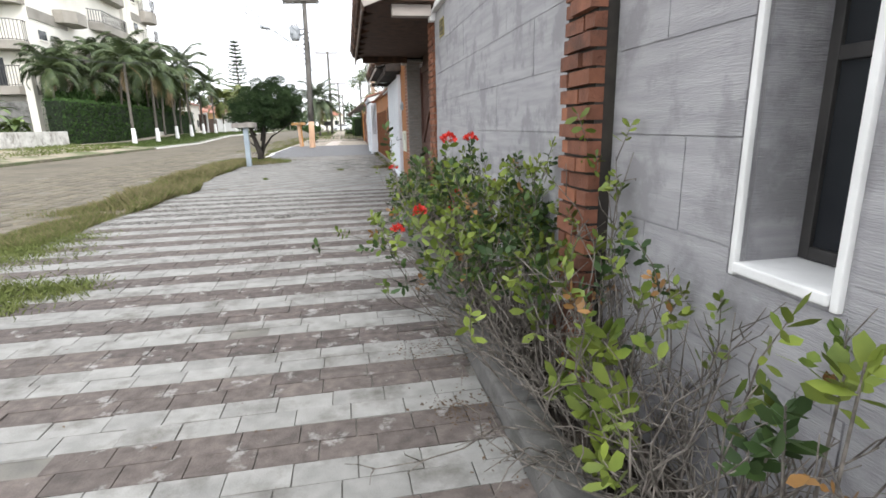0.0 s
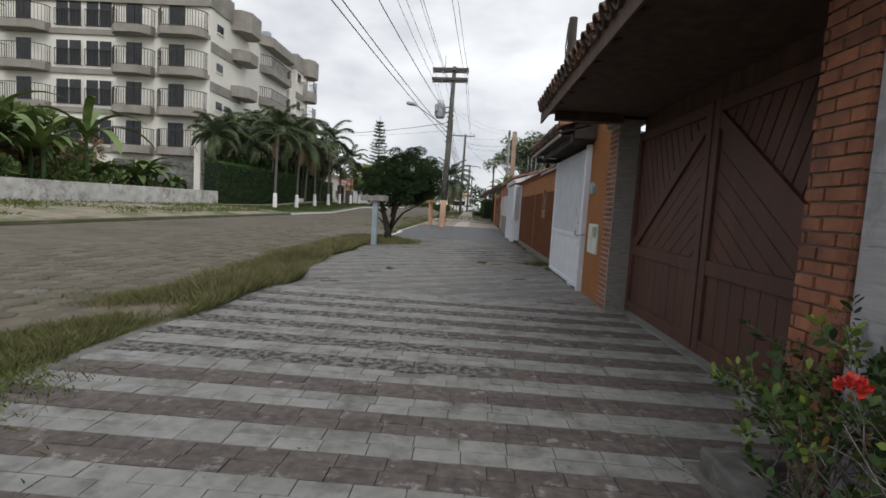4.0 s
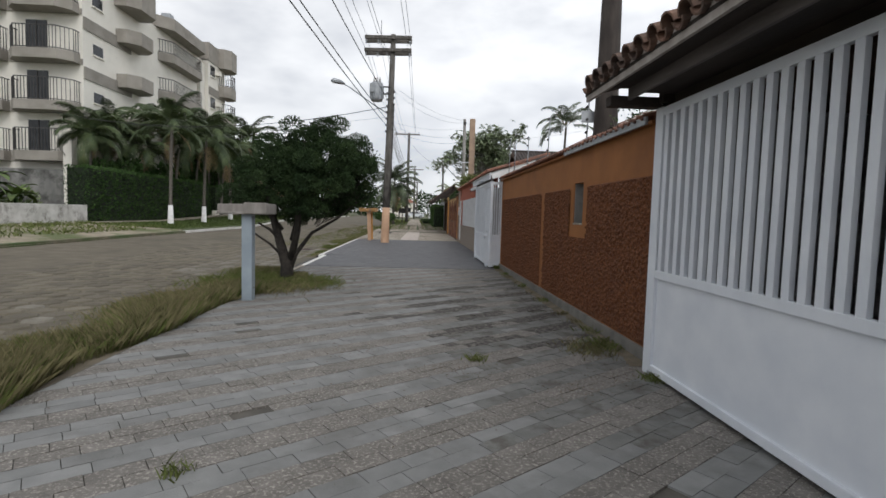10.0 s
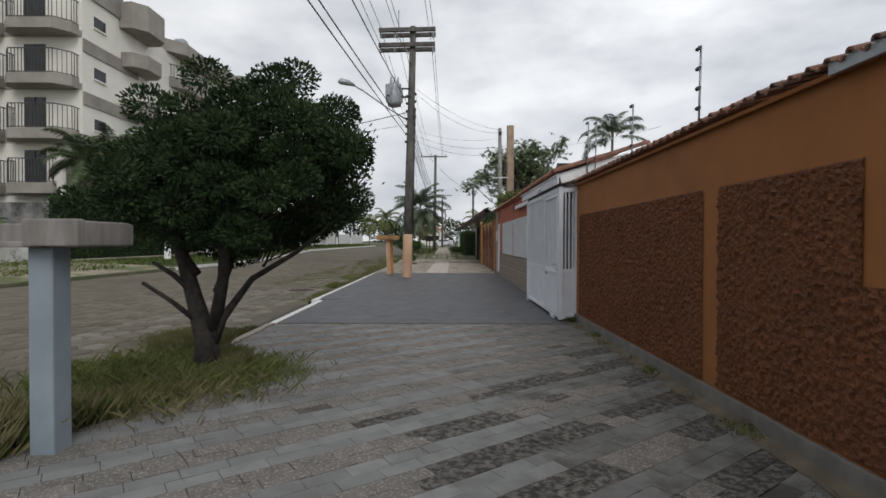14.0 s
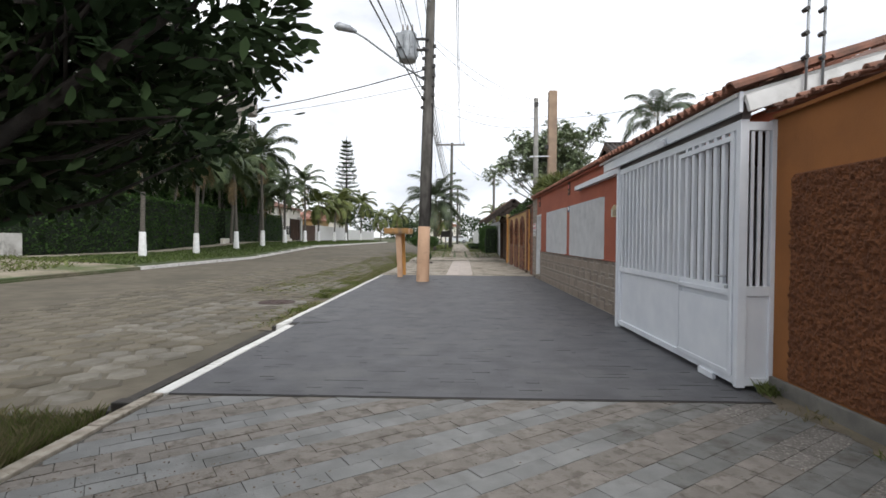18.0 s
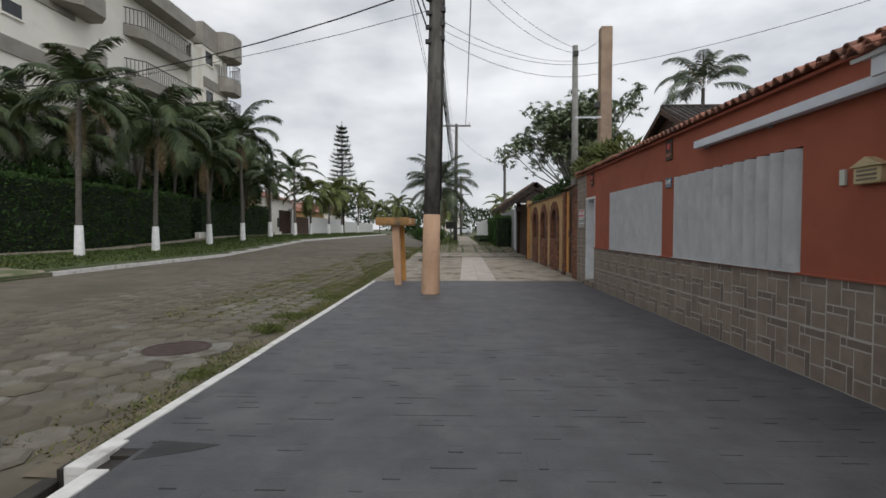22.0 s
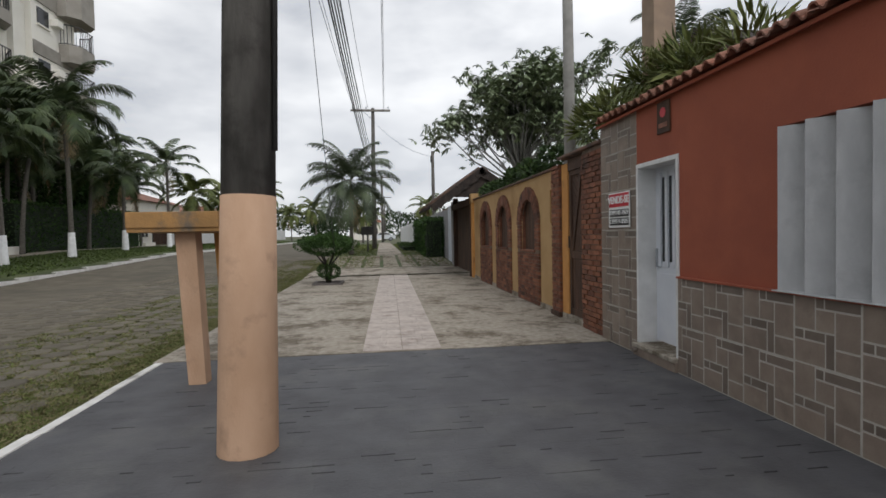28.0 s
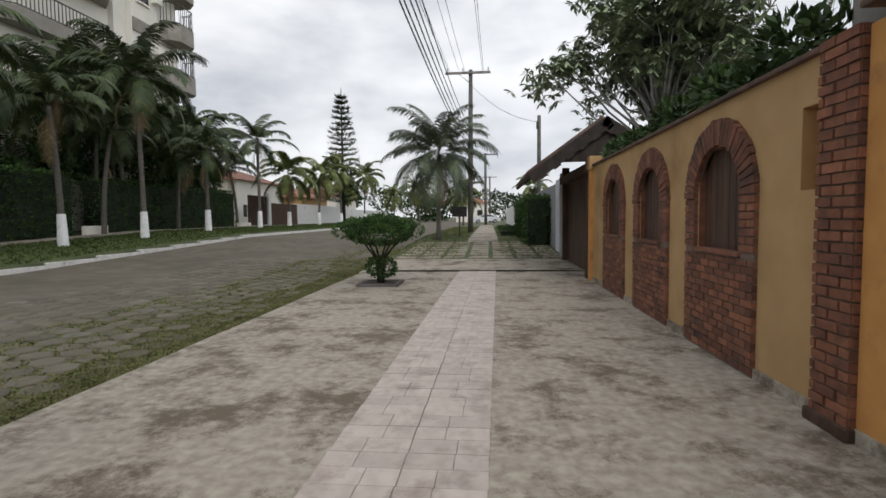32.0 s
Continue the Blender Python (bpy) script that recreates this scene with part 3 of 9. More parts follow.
# gate column: stone strips towards the walker, brick edge towards the road
col = thing("gate_column", label="square gate column faced with grey stone strips and brick", category="column")
part("core", bm_box(1.372, 1.66, 11.615, 12.07, -0.05, 2.7), M.setdefault("mortar_pale", surf("pale_pink_mortar", (0.27, 0.20, 0.165), (0.36, 0.28, 0.235), 9, 0.95, 0.3, 80)), col)
stone = []
rng = random.Random(21)
z = 0.0
while z < 2.68:
    h = rng.uniform(0.025, 0.055)
    x = 1.365
    while x < 1.66:
        w = min(rng.uniform(0.10, 0.28), 1.665 - x)
        v, f = prism([(x + 0.002, z + 0.002), (x + w - 0.002, z + 0.002), (x + w - 0.002, z + h - 0.002), (x + 0.002, z + h - 0.002)], 0.03, -rng.uniform(0.0, 0.012), "yz", 0.002)
        stone.append(([(p[1], 11.612 + p[0], p[2]) for p in v], [q[::-1] for q in f], "stone"))
        x += w
    z += h
lay(stone, col, "stone_strip", "stone_strips")
lay(brick_rows(11.62, 12.07, 0.0, 2.7, 1.368, 0.05, 23, joint=0.02), col, "brick", "bricks")
part("capital", bm_box(1.30, 1.72, 11.55, 12.13, 2.70, 2.77, 0.02), M["stone"], col)

# scored panel joints of the grey wall
pieces, rng = [], random.Random(31)
levels = (0.0, 0.31, 0.64, 0.98, 1.315, 1.65, 1.98, 2.32, 2.69)
starts = (0.2, 0.9, 0.45, 0.24, -0.17, 0.39, 0.95, 0.1)
for r in range(8):
    z0, z1 = levels[r], levels[r + 1]
    y = -4.08 + starts[r] - 1.36
    while y < 6.64:
        a, b = max(y, -4.0), min(y + 1.36, 6.64)
        y += 1.36
        if b - a < 0.02:
            continue
        poly = [(a + 0.002, z0 + 0.002), (b - 0.002, z0 + 0.002), (b - 0.002, z1 - 0.002), (a + 0.002, z1 - 0.002)]
        cut = [poly]
        if a < 1.34 and b > 0.94 and z1 > 0.90 and z0 < 2.35:
            cut = [clip_poly(poly, (-9, -1, 0.938, 9)), clip_poly(poly, (1.342, -1, 9, 9)), clip_poly(poly, (0.938, -1, 1.342, 0.895)), clip_poly(poly, (0.938, 2.345, 1.342, 9))]
        for pl in cut:
            for q in ((clip_poly(pl, (-9, -1, 2.09, 9)), clip_poly(pl, (2.43, -1, 9, 9))) if pl else ()):
                if q and area(q) > 0.004:
                    v, f = prism(q, 1.18, 1.150 + rng.uniform(-0.001, 0.001), "yz", 0.001)
                    pieces.append((v, f, "grey_wall"))
lay(pieces, WALL1, "wall_panel", "wall_panels")
rng = random.Random(33)
for k in range(38):
    y = -3.98 + 0.28 * k
    part("coping_tile", bm_box(1.10 + rng.uniform(-0.012, 0.012), 1.52, y, y + 0.27, 2.70, 2.735 + rng.uniform(0, 0.03), 0.008), M["white_matt"], WALL1)
win = thing("window_1", label="narrow window in a deep white-edged recess", category="window", kind="structure")
for nm, b in (("trim", (1.138, 1.18, 1.30, 1.324, 0.90, 2.33)), ("trim", (1.138, 1.18, 0.956, 0.98, 0.90, 2.33)), ("lintel", (1.138, 1.18, 0.98, 1.30, 2.30, 2.33)), ("window_sill", (1.13, 1.36, 0.98, 1.30, 0.912, 0.945))):
    part(nm, bm_box(*b, 0.006), M["white_matt"], win)
for b in ((1.36, 1.40, 0.98, 1.015, 0.945, 2.3), (1.36, 1.40, 1.265, 1.30, 0.945, 2.3), (1.36, 1.40, 1.015, 1.265, 0.945, 0.985), (1.36, 1.40, 1.015, 1.265, 1.52, 1.56), (1.36, 1.40, 1.015, 1.265, 2.26, 2.3)):
    part("window_frame", bm_box(*b, 0.004), M["iron"], win)
part("pane", bm_box(1.375, 1.382, 1.015, 1.265, 0.985, 1.52), M["glass"], win)
part("pane", bm_box(1.375, 1.382, 1.015, 1.265, 1.56, 2.26), M["glass"], win)

# ---- roofs of clay barrel tiles ----
def half_pipe(length, r0, r1, up=True, seg=6):
    v, f = [], []
    for s, (x, r) in enumerate(((0, r0), (length, r1))):
        for th in (0.0, 0.016):
            for k in range(seg + 1):
                a = math.pi * k / seg
                v.append((x, math.cos(a) * (r - th), (math.sin(a) if up else -math.sin(a)) * (r - th)))
    n = seg + 1
    for k in range(seg):
        f += [(k, k + 1, 2 * n + k + 1, 2 * n + k), (n + k + 1, n + k, 3 * n + k, 3 * n + k + 1), (k + 1, k, n + k, n + k + 1), (2 * n + k, 2 * n + k + 1, 3 * n + k + 1, 3 * n + k)]
    return v, f


def tile_roof(name, x_e, z_e, x_t, z_t, y0, y1, mat, label, parent=None, pitch=0.2, deck="wood_dark", fascia=None, row=0.36, r0=0.088):
    """A slope of barrel tiles from the eave (x_e, z_e) up to (x_t, z_t), along y."""
    r = parent or thing(name, label=label, category="roof")
    ang = math.atan2(z_t - z_e, x_t - x_e)
    ln = math.hypot(x_t - x_e, z_t - z_e)
    d = bmesh.new()
    bm_box(0, ln, y0 + 0.02, y1 - 0.02, -0.075, -0.045, bm=d)
    part("deck", d, M[deck], r, at=pose(x_e, 0, z_e, 0, -math.degrees(ang), 0))
    me_t, me_c = (verts_mesh("roof_tile", *half_pipe(row + 0.05, r0, r0 * 0.82, True), M[mat]), verts_mesh("roof_tile", *half_pipe(row + 0.05, r0 * 0.82, r0 * 0.96, False), M[mat]))
    rng = random.Random(int(abs(y0) * 10) + 1)
    rows = max(1, round(ln / row))
    cols = max(1, int((y1 - y0) / pitch))
    for c in range(cols):
        for k in range(rows):
            for me, off, dz in ((me_t, 0.0, 0.045), (me_c, pitch / 2, 0.045)):
                if me is me_c and k > 1:
                    continue
                y = y0 + pitch * (c + 0.5) + off
                if y > y1:
                    continue
                s = k * ln / rows - 0.04
                m = pose(x_e, y + rng.uniform(-0.008, 0.008), z_e, 0, -math.degrees(ang), 0) @ pose(s, 0, dz - 0.045 + 0.012 * (k == 0) + rng.uniform(-0.006, 0.006), 0, -2.0, rng.uniform(-2.5, 2.5))
                ob = new("roof_tile", me)
                ob.parent, ob.matrix_basis = r, m
    if fascia:
        part("fascia", bm_box(x_e + 0.02, x_e + 0.045, y0, y1, z_e - 0.19, z_e - 0.035, 0.004), M[fascia], r)
    return r


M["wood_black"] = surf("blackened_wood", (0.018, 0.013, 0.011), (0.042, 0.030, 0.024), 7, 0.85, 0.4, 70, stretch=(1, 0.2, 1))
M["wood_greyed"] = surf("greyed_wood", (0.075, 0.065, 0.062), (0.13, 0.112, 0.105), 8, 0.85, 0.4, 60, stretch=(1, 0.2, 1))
M["wood_pale"] = surf("bleached_wood", (0.30, 0.265, 0.24), (0.40, 0.36, 0.33), 8, 0.85, 0.3, 60, stretch=(0.2, 1, 1))
roof1 = tile_roof("gate_roof", 0.24, 2.87, 2.2, 3.61, 6.42, 11.80, "clay_old", "blackened clay tile roof over the brown gate", fascia="wood_dark")
for k in range(9):
    part("rafter", bm_box(0.30, 1.72, 6.52 + 0.62 * k, 6.60 + 0.62 * k, -0.05, 0.04, 0.004), M["wood_dark"], roof1, at=pose(0, 0, 2.80 - 0.30 * 0.379, 0, -math.degrees(math.atan(0.379)), 0))
part("beam", bm_box(1.42, 1.62, 6.7, 11.7, 2.83, 3.02, 0.01), M["wood_dark"], roof1)
part("boarding", bm_box(1.72, 1.78, 7.07, 11.60, 2.60, 3.30, 0.005), M["wood_dark"], roof1)
for y in (6.46, 11.66):
    part("gable_boarding", verts_mesh("gable_boarding", *[(lambda v, f: ([(p[1], y + p[0], p[2]) for p in v], [q[::-1] for q in f]))(*prism([(0.34, 2.81), (2.15, 2.81), (2.15, 3.52), (0.34, 2.83)], 0.03, 0.0, "yz", 0.001))][0], M["wood_dark"]), None, roof1)
part("soffit", bm_box(0.34, 1.70, 6.49, 11.66, 2.80, 2.812), M["wood_dark"], roof1)
part("outrigger", bm_box(0.62, 1.10, 6.56, 6.70, 2.66, 2.795, 0.01), M["wood_pale"], roof1)
part("outrigger", bm_box(0.42, 1.36, 11.40, 11.54, 2.68, 2.795, 0.01), M["wood_dark"], roof1)
part("bearer", bm_box(0.95, 1.80, 11.60, 12.10, 2.77, 2.80, 0.01), M["wood_black"], roof1, "dark bearer resting on the column")
part("bracket_block", bm_box(1.08, 1.17, 6.57, 6.70, 2.61, 2.74, 0.01), M["white_matt"], roof1, "white painted block")
part("gable_board", bm_box(0.24, 2.2, 6.37, 6.41, -0.16, -0.01, 0.004), M["wood_pale"], roof1, at=pose(0.0, 0, 2.87 - 0.24 * 0.379, 0, -math.degrees(math.atan(0.379)), 0))
for k in range(5):
    part("ridge_tile", verts_mesh("ridge_tile", *half_pipe(0.46, 0.10, 0.082, True), M["clay"]), None, roof1, at=pose(0.24 + 0.40 * k, 6.42, 2.90 + 0.1516 * k + 0.004 * (k % 2), 0, -20.8, 1.5 - k))
M["clay_worn"] = surf("worn_brown_roof_tile", (0.17, 0.085, 0.06), (0.28, 0.135, 0.09), 6, 0.9, 0.45, 55, (0.07, 0.052, 0.045), 2.4, (0.45, 0.68), rnd=0.25)
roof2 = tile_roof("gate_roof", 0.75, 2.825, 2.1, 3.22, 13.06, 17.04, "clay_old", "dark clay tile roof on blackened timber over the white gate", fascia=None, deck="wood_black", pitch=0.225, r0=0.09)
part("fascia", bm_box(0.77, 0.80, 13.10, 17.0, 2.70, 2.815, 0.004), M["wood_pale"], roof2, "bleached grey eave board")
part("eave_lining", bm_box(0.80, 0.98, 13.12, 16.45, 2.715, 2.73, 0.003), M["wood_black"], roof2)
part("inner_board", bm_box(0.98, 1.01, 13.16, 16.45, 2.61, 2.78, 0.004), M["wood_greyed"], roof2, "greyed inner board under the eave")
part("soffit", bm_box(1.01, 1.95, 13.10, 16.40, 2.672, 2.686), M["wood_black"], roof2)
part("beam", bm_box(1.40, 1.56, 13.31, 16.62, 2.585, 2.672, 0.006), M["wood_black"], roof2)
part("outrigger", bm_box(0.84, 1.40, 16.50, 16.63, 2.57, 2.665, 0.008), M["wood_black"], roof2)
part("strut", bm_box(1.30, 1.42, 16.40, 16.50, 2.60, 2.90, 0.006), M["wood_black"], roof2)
# added lining, near black in place of the shade under the roof
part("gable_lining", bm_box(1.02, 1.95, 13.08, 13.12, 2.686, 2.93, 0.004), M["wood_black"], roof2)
for k in range(4):
    part("ridge_tile", verts_mesh("ridge_tile", *half_pipe(0.42, 0.085, 0.07, True), M["clay"]), None, roof2, at=pose(0.75 + 0.36 * k, 13.06, 2.87 + 0.105 * k + 0.004 * (k % 2), 0, -16.3, 1.5 - k))
roof3 = tile_roof("wall_coping", 1.43, 2.575, 1.80, 2.655, 16.9, 26.1, "clay_worn", "row of clay tiles capping the orange wall", fascia=None, row=0.42, deck="orange", pitch=0.17, r0=0.034)
part("fascia_board", bm_box(1.41, 1.44, 17.0, 19.9, 2.50, 2.585, 0.004), M["metal_grey"], roof3, "pale grey gutter board")
roof4b = tile_roof("house_roof", 1.435, 2.96, 2.3, 3.20, 30.4, 40.8, "clay", "row of red clay tiles along the top of the house wall", deck="red", pitch=0.16, r0=0.044)
roof4 = tile_roof("gate_roof", 1.07, 2.755, 2.4, 3.16, 26.04, 30.38, "clay", "red clay tile roof edge over the white gate", deck="white_matt", pitch=0.16, r0=0.043)
part("fascia_board", bm_box(1.115, 1.15, 26.03, 30.2, 2.545, 2.735, 0.006), M["white"], roof4, "white painted fascia board")
# added to close the gap; its grey stands for shade under the fascia
part("header", bm_box(1.18, 1.26, 26.1, 29.6, 2.505, 2.66, 0.004), M["wood_greyed"], roof4, "shaded board over the gate")
for k in range(4):
    part("ridge_tile", verts_mesh("ridge_tile", *half_pipe(0.50, 0.08, 0.068, True), M["clay"]), None, roof4, at=pose(1.03 + 0.43 * k, 26.03, 2.735 + 0.131 * k + 0.004 * (k % 2), 0, -18.5, 1.5 - k))
part("end_board", bm_box(1.22, 2.75, 25.985, 26.03, -0.075, 0.075, 0.005), M["white_matt"], roof4, at=pose(0, 0, 2.635 - 1.22 * 0.305, 0, -math.degrees(math.atan(0.305)), 0), label="white mortared gable edge")

# ---- brown wooden gate ----
def gate_board(parent, poly, x0=1.71, x1=1.685, mat="wood_red", name="board"):
    if poly and area(poly) > 0.002:
        v, f = prism(poly, x0, x1, "yz", 0.004)
        part(name, verts_mesh(name, v, f, M[mat]), None, parent)


gate1 = thing("driveway_gate", label="closed red-brown wooden double gate with slanted boards", category="gate")
for side, (ya, yb) in enumerate(((11.60, 9.42), (7.07, 9.38))):
    lo, hi = min(ya, yb), max(ya, yb)
    leaf = part("leaf", bm_box(1.722, 1.735, lo + 0.02, hi - 0.02, 0.08, 1.0), M["wood_red"], gate1)
    for b in ((lo, lo + 0.12, 0.06, 2.58), (hi - 0.12, hi, 0.06, 2.58)):
        part("stile", bm_box(1.655, 1.73, b[0], b[1], b[2], b[3], 0.006), M["wood_red"], leaf)
    for z0, z1 in ((0.06, 0.20), (0.86, 1.00), (2.46, 2.58)):
        part("rail", bm_box(1.66, 1.728, lo + 0.12, hi - 0.12, z0, z1, 0.006), M["wood_red"], leaf)
    n = 9
    for k in range(n):
        a = lo + 0.12 + (hi - lo - 0.24) * k / n
        b = lo + 0.12 + (hi - lo - 0.24) * (k + 1) / n
        part("board", bm_box(1.69, 1.722, a + 0.004, b - 0.004, 0.20, 0.86, 0.004), M["wood_red"], leaf)
    outer, inner = (hi - 0.12, lo + 0.12) if side == 0 else (lo + 0.12, hi - 0.12)
    rect = (lo + 0.12, 1.00, hi - 0.12, 2.46)
    u = Vector((inner - outer, 1.38)).normalized()
    nrm = Vector((-u.y, u.x))
    if nrm.y < 0:
        nrm = -nrm
    o = Vector((outer, 1.00))
    band = lambda s0, s1, l0=-0.2, l1=3.2: [tuple(o + u * l0 + nrm * s0), tuple(o + u * l1 + nrm * s0), tuple(o + u * l1 + nrm * s1), tuple(o + u * l0 + nrm * s1)]
    gate_board(leaf, clip_poly(band(-0.07, 0.07), rect), 1.722, 1.66, "wood_red", "brace")
    for k in range(9):
        gate_board(leaf, clip_poly(band(-0.07 - 0.16 * (k + 1) + 0.004, -0.07 - 0.16 * k - 0.004), rect), 1.72, 1.69)
    d = Vector((0.42 if side == 0 else -0.42, 0.91)).normalized()
    for k in range(18):
        l0 = 0.165 * k
        s0, s1 = o + u * (l0 + 0.009) + nrm * 0.07, o + u * (l0 + 0.152) + nrm * 0.07
        gate_board(leaf, clip_poly([tuple(s0), tuple(s1), tuple(s1 + d * 3), tuple(s0 + d * 3)], rect), 1.715, 1.695, "wood_red", "slat")
part("threshold", bm_box(1.60, 1.80, 7.06, 11.6, -0.02, 0.012, 0.004), M["cement"], gate1)

# ---- white gates ----
def white_gate(name, x, y0, y1, z0, z1, mid, slats, label, wicket=None, half=0.03):
    g = thing(name, label=label, category="gate")
    t = 0.06
    for a, b in ((y0, y0 + t), (y1 - t, y1)):
        part("stile", bm_box(x - 0.025, x + 0.025, a, b, z0, z1, 0.006), M["white"], g)
    for a, b in ((z0, z0 + 0.07), (mid - 0.04, mid + 0.04), (z1 - 0.08, z1)):
        part("rail", bm_box(x - 0.024, x + 0.024, y0 + t, y1 - t, a, b, 0.005), M["white"], g)
    part("sheet", bm_box(x + 0.004, x + 0.012, y0 + t, y1 - t, z0 + 0.05, mid - 0.03), M["white"], g, "plain white sheet panel")
    skip = []
    if wicket:
        a, b = wicket
        w = part("wicket", bm_box(x - 0.036, x - 0.026, a + 0.06, b - 0.06, z0 + 0.10, mid - 0.12, 0.003), M["white"], g, "small door within the gate")
        for bb in ((a, a + 0.05, z0 + 0.06, z1 - 0.12), (b - 0.05, b, z0 + 0.06, z1 - 0.12)):
            part("stile", bm_box(x - 0.04, x + 0.02, *bb, 0.004), M["white"], w)
        for za in (z0 + 0.06, mid - 0.06, z1 - 0.17):
            part("rail", bm_box(x - 0.04, x + 0.02, a + 0.05, b - 0.05, za, za + 0.05, 0.004), M["white"], w)
        part("handle", bm_tube([(x - 0.04, a + 0.09, mid + 0.12), (x - 0.085, a + 0.09, mid + 0.12), (x - 0.085, a + 0.19, mid + 0.12)], 0.009, 6), M["metal_grey"], w)
        part("lock", bm_tube([(x - 0.05, a + 0.09, mid + 0.02), (x - 0.03, a + 0.09, mid + 0.02)], 0.018, 10), M["metal_grey"], w)
    me = mesh_from(bm_box(-0.02, 0.02, -half, half, mid + 0.035, z1 - 0.075, 0.004), M["white"], "slat")
    for k in range(slats):
        y = y0 + t + (y1 - y0 - 2 * t) * (k + 0.5) / slats
        if wicket and (abs(y - wicket[0]) < 0.04 or abs(y - wicket[1]) < 0.04):
            continue
        part("slat", me, None, g, at=pose(x, y, 0))
    return g


g1 = white_gate("sliding_gate", 1.35, 13.42, 16.50, 0.04, 2.56, 0.99, 22, "white metal driveway gate with upright slats and sheet base", half=0.033)
part("post", bm_box(1.31, 1.42, 13.30, 13.40, 0.0, 2.62, 0.006), M["white"], g1)
part("post", bm_box(1.33, 1.41, 16.50, 16.60, 0.0, 2.64, 0.006), M["white"], g1)
part("stop_bar", bm_box(1.345, 1.375, 13.395, 13.425, 0.04, 2.56, 0.003), M["white"], g1)
for zc in (0.35, 0.86, 1.42, 1.95, 2.48):
    part("hinge_plate", bm_box(1.295, 1.312, 13.37, 13.44, zc - 0.035, zc + 0.035, 0.003), M["white"], g1)
    part("bolt", bm_tube([(1.297, 13.39, zc - 0.018), (1.288, 13.39, zc - 0.018)], 0.006, 6), M["metal_grey"], g1)
part("handle", bm_tube([(1.32, 13.66, 1.34), (1.27, 13.66, 1.34), (1.27, 13.66, 1.52), (1.32, 13.66, 1.52)], 0.012, 6), M["white"], g1)
part("keyhole", bm_box(1.318, 1.327, 13.62, 13.65, 1.20, 1.26, 0.002), M["metal_grey"], g1)
part("chain", bm_tube([(1.31, 13.72, 1.08), (1.27, 13.62, 1.02), (1.28, 13.5, 1.00), (1.29, 13.38, 1.01), (1.36, 13.24, 1.03)], 0.016, 6), M["metal_grey"], g1, "steel chain through the gate")
part("foot_plate", bm_box(1.30, 1.34, 13.9, 14.15, 0.0, 0.05, 0.004), M["white"], g1)
g2 = white_gate("driveway_gate_white", 1.2, 26.13, 29.52, 0.05, 2.5, 0.93, 21, "white metal gate with upright slats and a small inner door", wicket=(26.2, 27.36))
part("post", bm_box(1.155, 1.225, 29.52, 29.61, 0.0, 2.72, 0.006), M["white"], g2)
sidep = part("side_panel", bm_box(1.25, 1.47, 26.128, 26.14, 0.12, 0.92), M["white"], g2, "narrow return panel with slats")
for b in ((1.17, 1.25), (1.46, 1.52)):
    part("stile", bm_box(*b, 26.10, 26.16, 0.03, 2.5, 0.005), M["white"], sidep)
for b in ((0.05, 0.12), (0.88, 0.97), (2.40, 2.48)):
    part("rail", bm_box(1.25, 1.46, 26.105, 26.155, *b, 0.004), M["white"], sidep)
for k in range(3):
    part("slat", bm_box(1.282 + 0.066 * k, 1.312 + 0.066 * k, 26.12, 26.14, 0.97, 2.40, 0.003), M["white"], sidep)
part("foot_plate", bm_box(1.15, 1.19, 26.5, 26.8, 0.0, 0.06, 0.004), M["white"], g2)

# rough plaster panels of the orange wall, with real relief
def rough_panel(y0, y1, z0, z1, holes=()):
    nx, nz = int((y1 - y0) / 0.012), int((z1 - z0) / 0.014)
    v, f, keep = [], [], {}
    for j in range(nz + 1):
        for i in range(nx + 1):
            y, z = y0 + (y1 - y0) * i / nx, z0 + (z1 - z0) * j / nz
            edge = min(i, nx - i, j, nz - j) == 0
            hgt = 0.35 + 0.7 * noise.noise((y * 27, z * 22, 3.1)) + 0.5 * noise.noise((y * 55, z * 47, 8.0))
            v.append((1.497 if edge else 1.496 - 0.036 * max(0.0, hgt), y, z))
    for j in range(nz):
        for i in range(nx):
            y, z = y0 + (y1 - y0) * (i + 0.5) / nx, z0 + (z1 - z0) * (j + 0.5) / nz
            cr = 0.07
            cy, cz = min(y - y0, y1 - y), z1 - z
            if cy < cr and cz < cr and math.hypot(cr - cy, cr - cz) > cr:
                continue
            if any(h[0] < y < h[1] and h[2] < z < h[3] for h in holes):
                continue
            a = j * (nx + 1) + i
            f.append((a, a + nx + 1, a + nx + 2, a + 1))
    return part("rough_panel", verts_mesh("rough_panel", v, f, M["orange_rough"]), None, ORANGE2, "coarse rust-brown spatter plaster")


rough_panel(16.75, 21.28, 0.16, 1.97, [(18.90, 19.72, 1.21, 2.2)])
rough_panel(21.54, 25.88, 0.16, 1.97)
part("plinth", bm_box(1.46, 1.5, 16.7, 26.1, -0.05, 0.15, 0.012), M["pave_base"], ORANGE2, "damp grey cement plinth")
part("niche_back", bm_box(1.70, 1.735, 19.12, 19.55, 1.42, 2.04), M["cement"], ORANGE2)
part("niche_reveal", bm_box(1.515, 1.70, 19.525, 19.548, 1.43, 2.036), M["cement"], ORANGE2)
part("niche_sill", bm_box(1.49, 1.70, 19.125, 19.545, 1.405, 1.43, 0.004), M["concrete"], ORANGE2, "pale concrete niche sill")
mtr = thing("meter_box", label="small white meter in the wall niche", category="meter")
part("body", bm_box(1.62, 1.70, 19.16, 19.28, 1.62, 1.86, 0.01), M["white"], mtr)
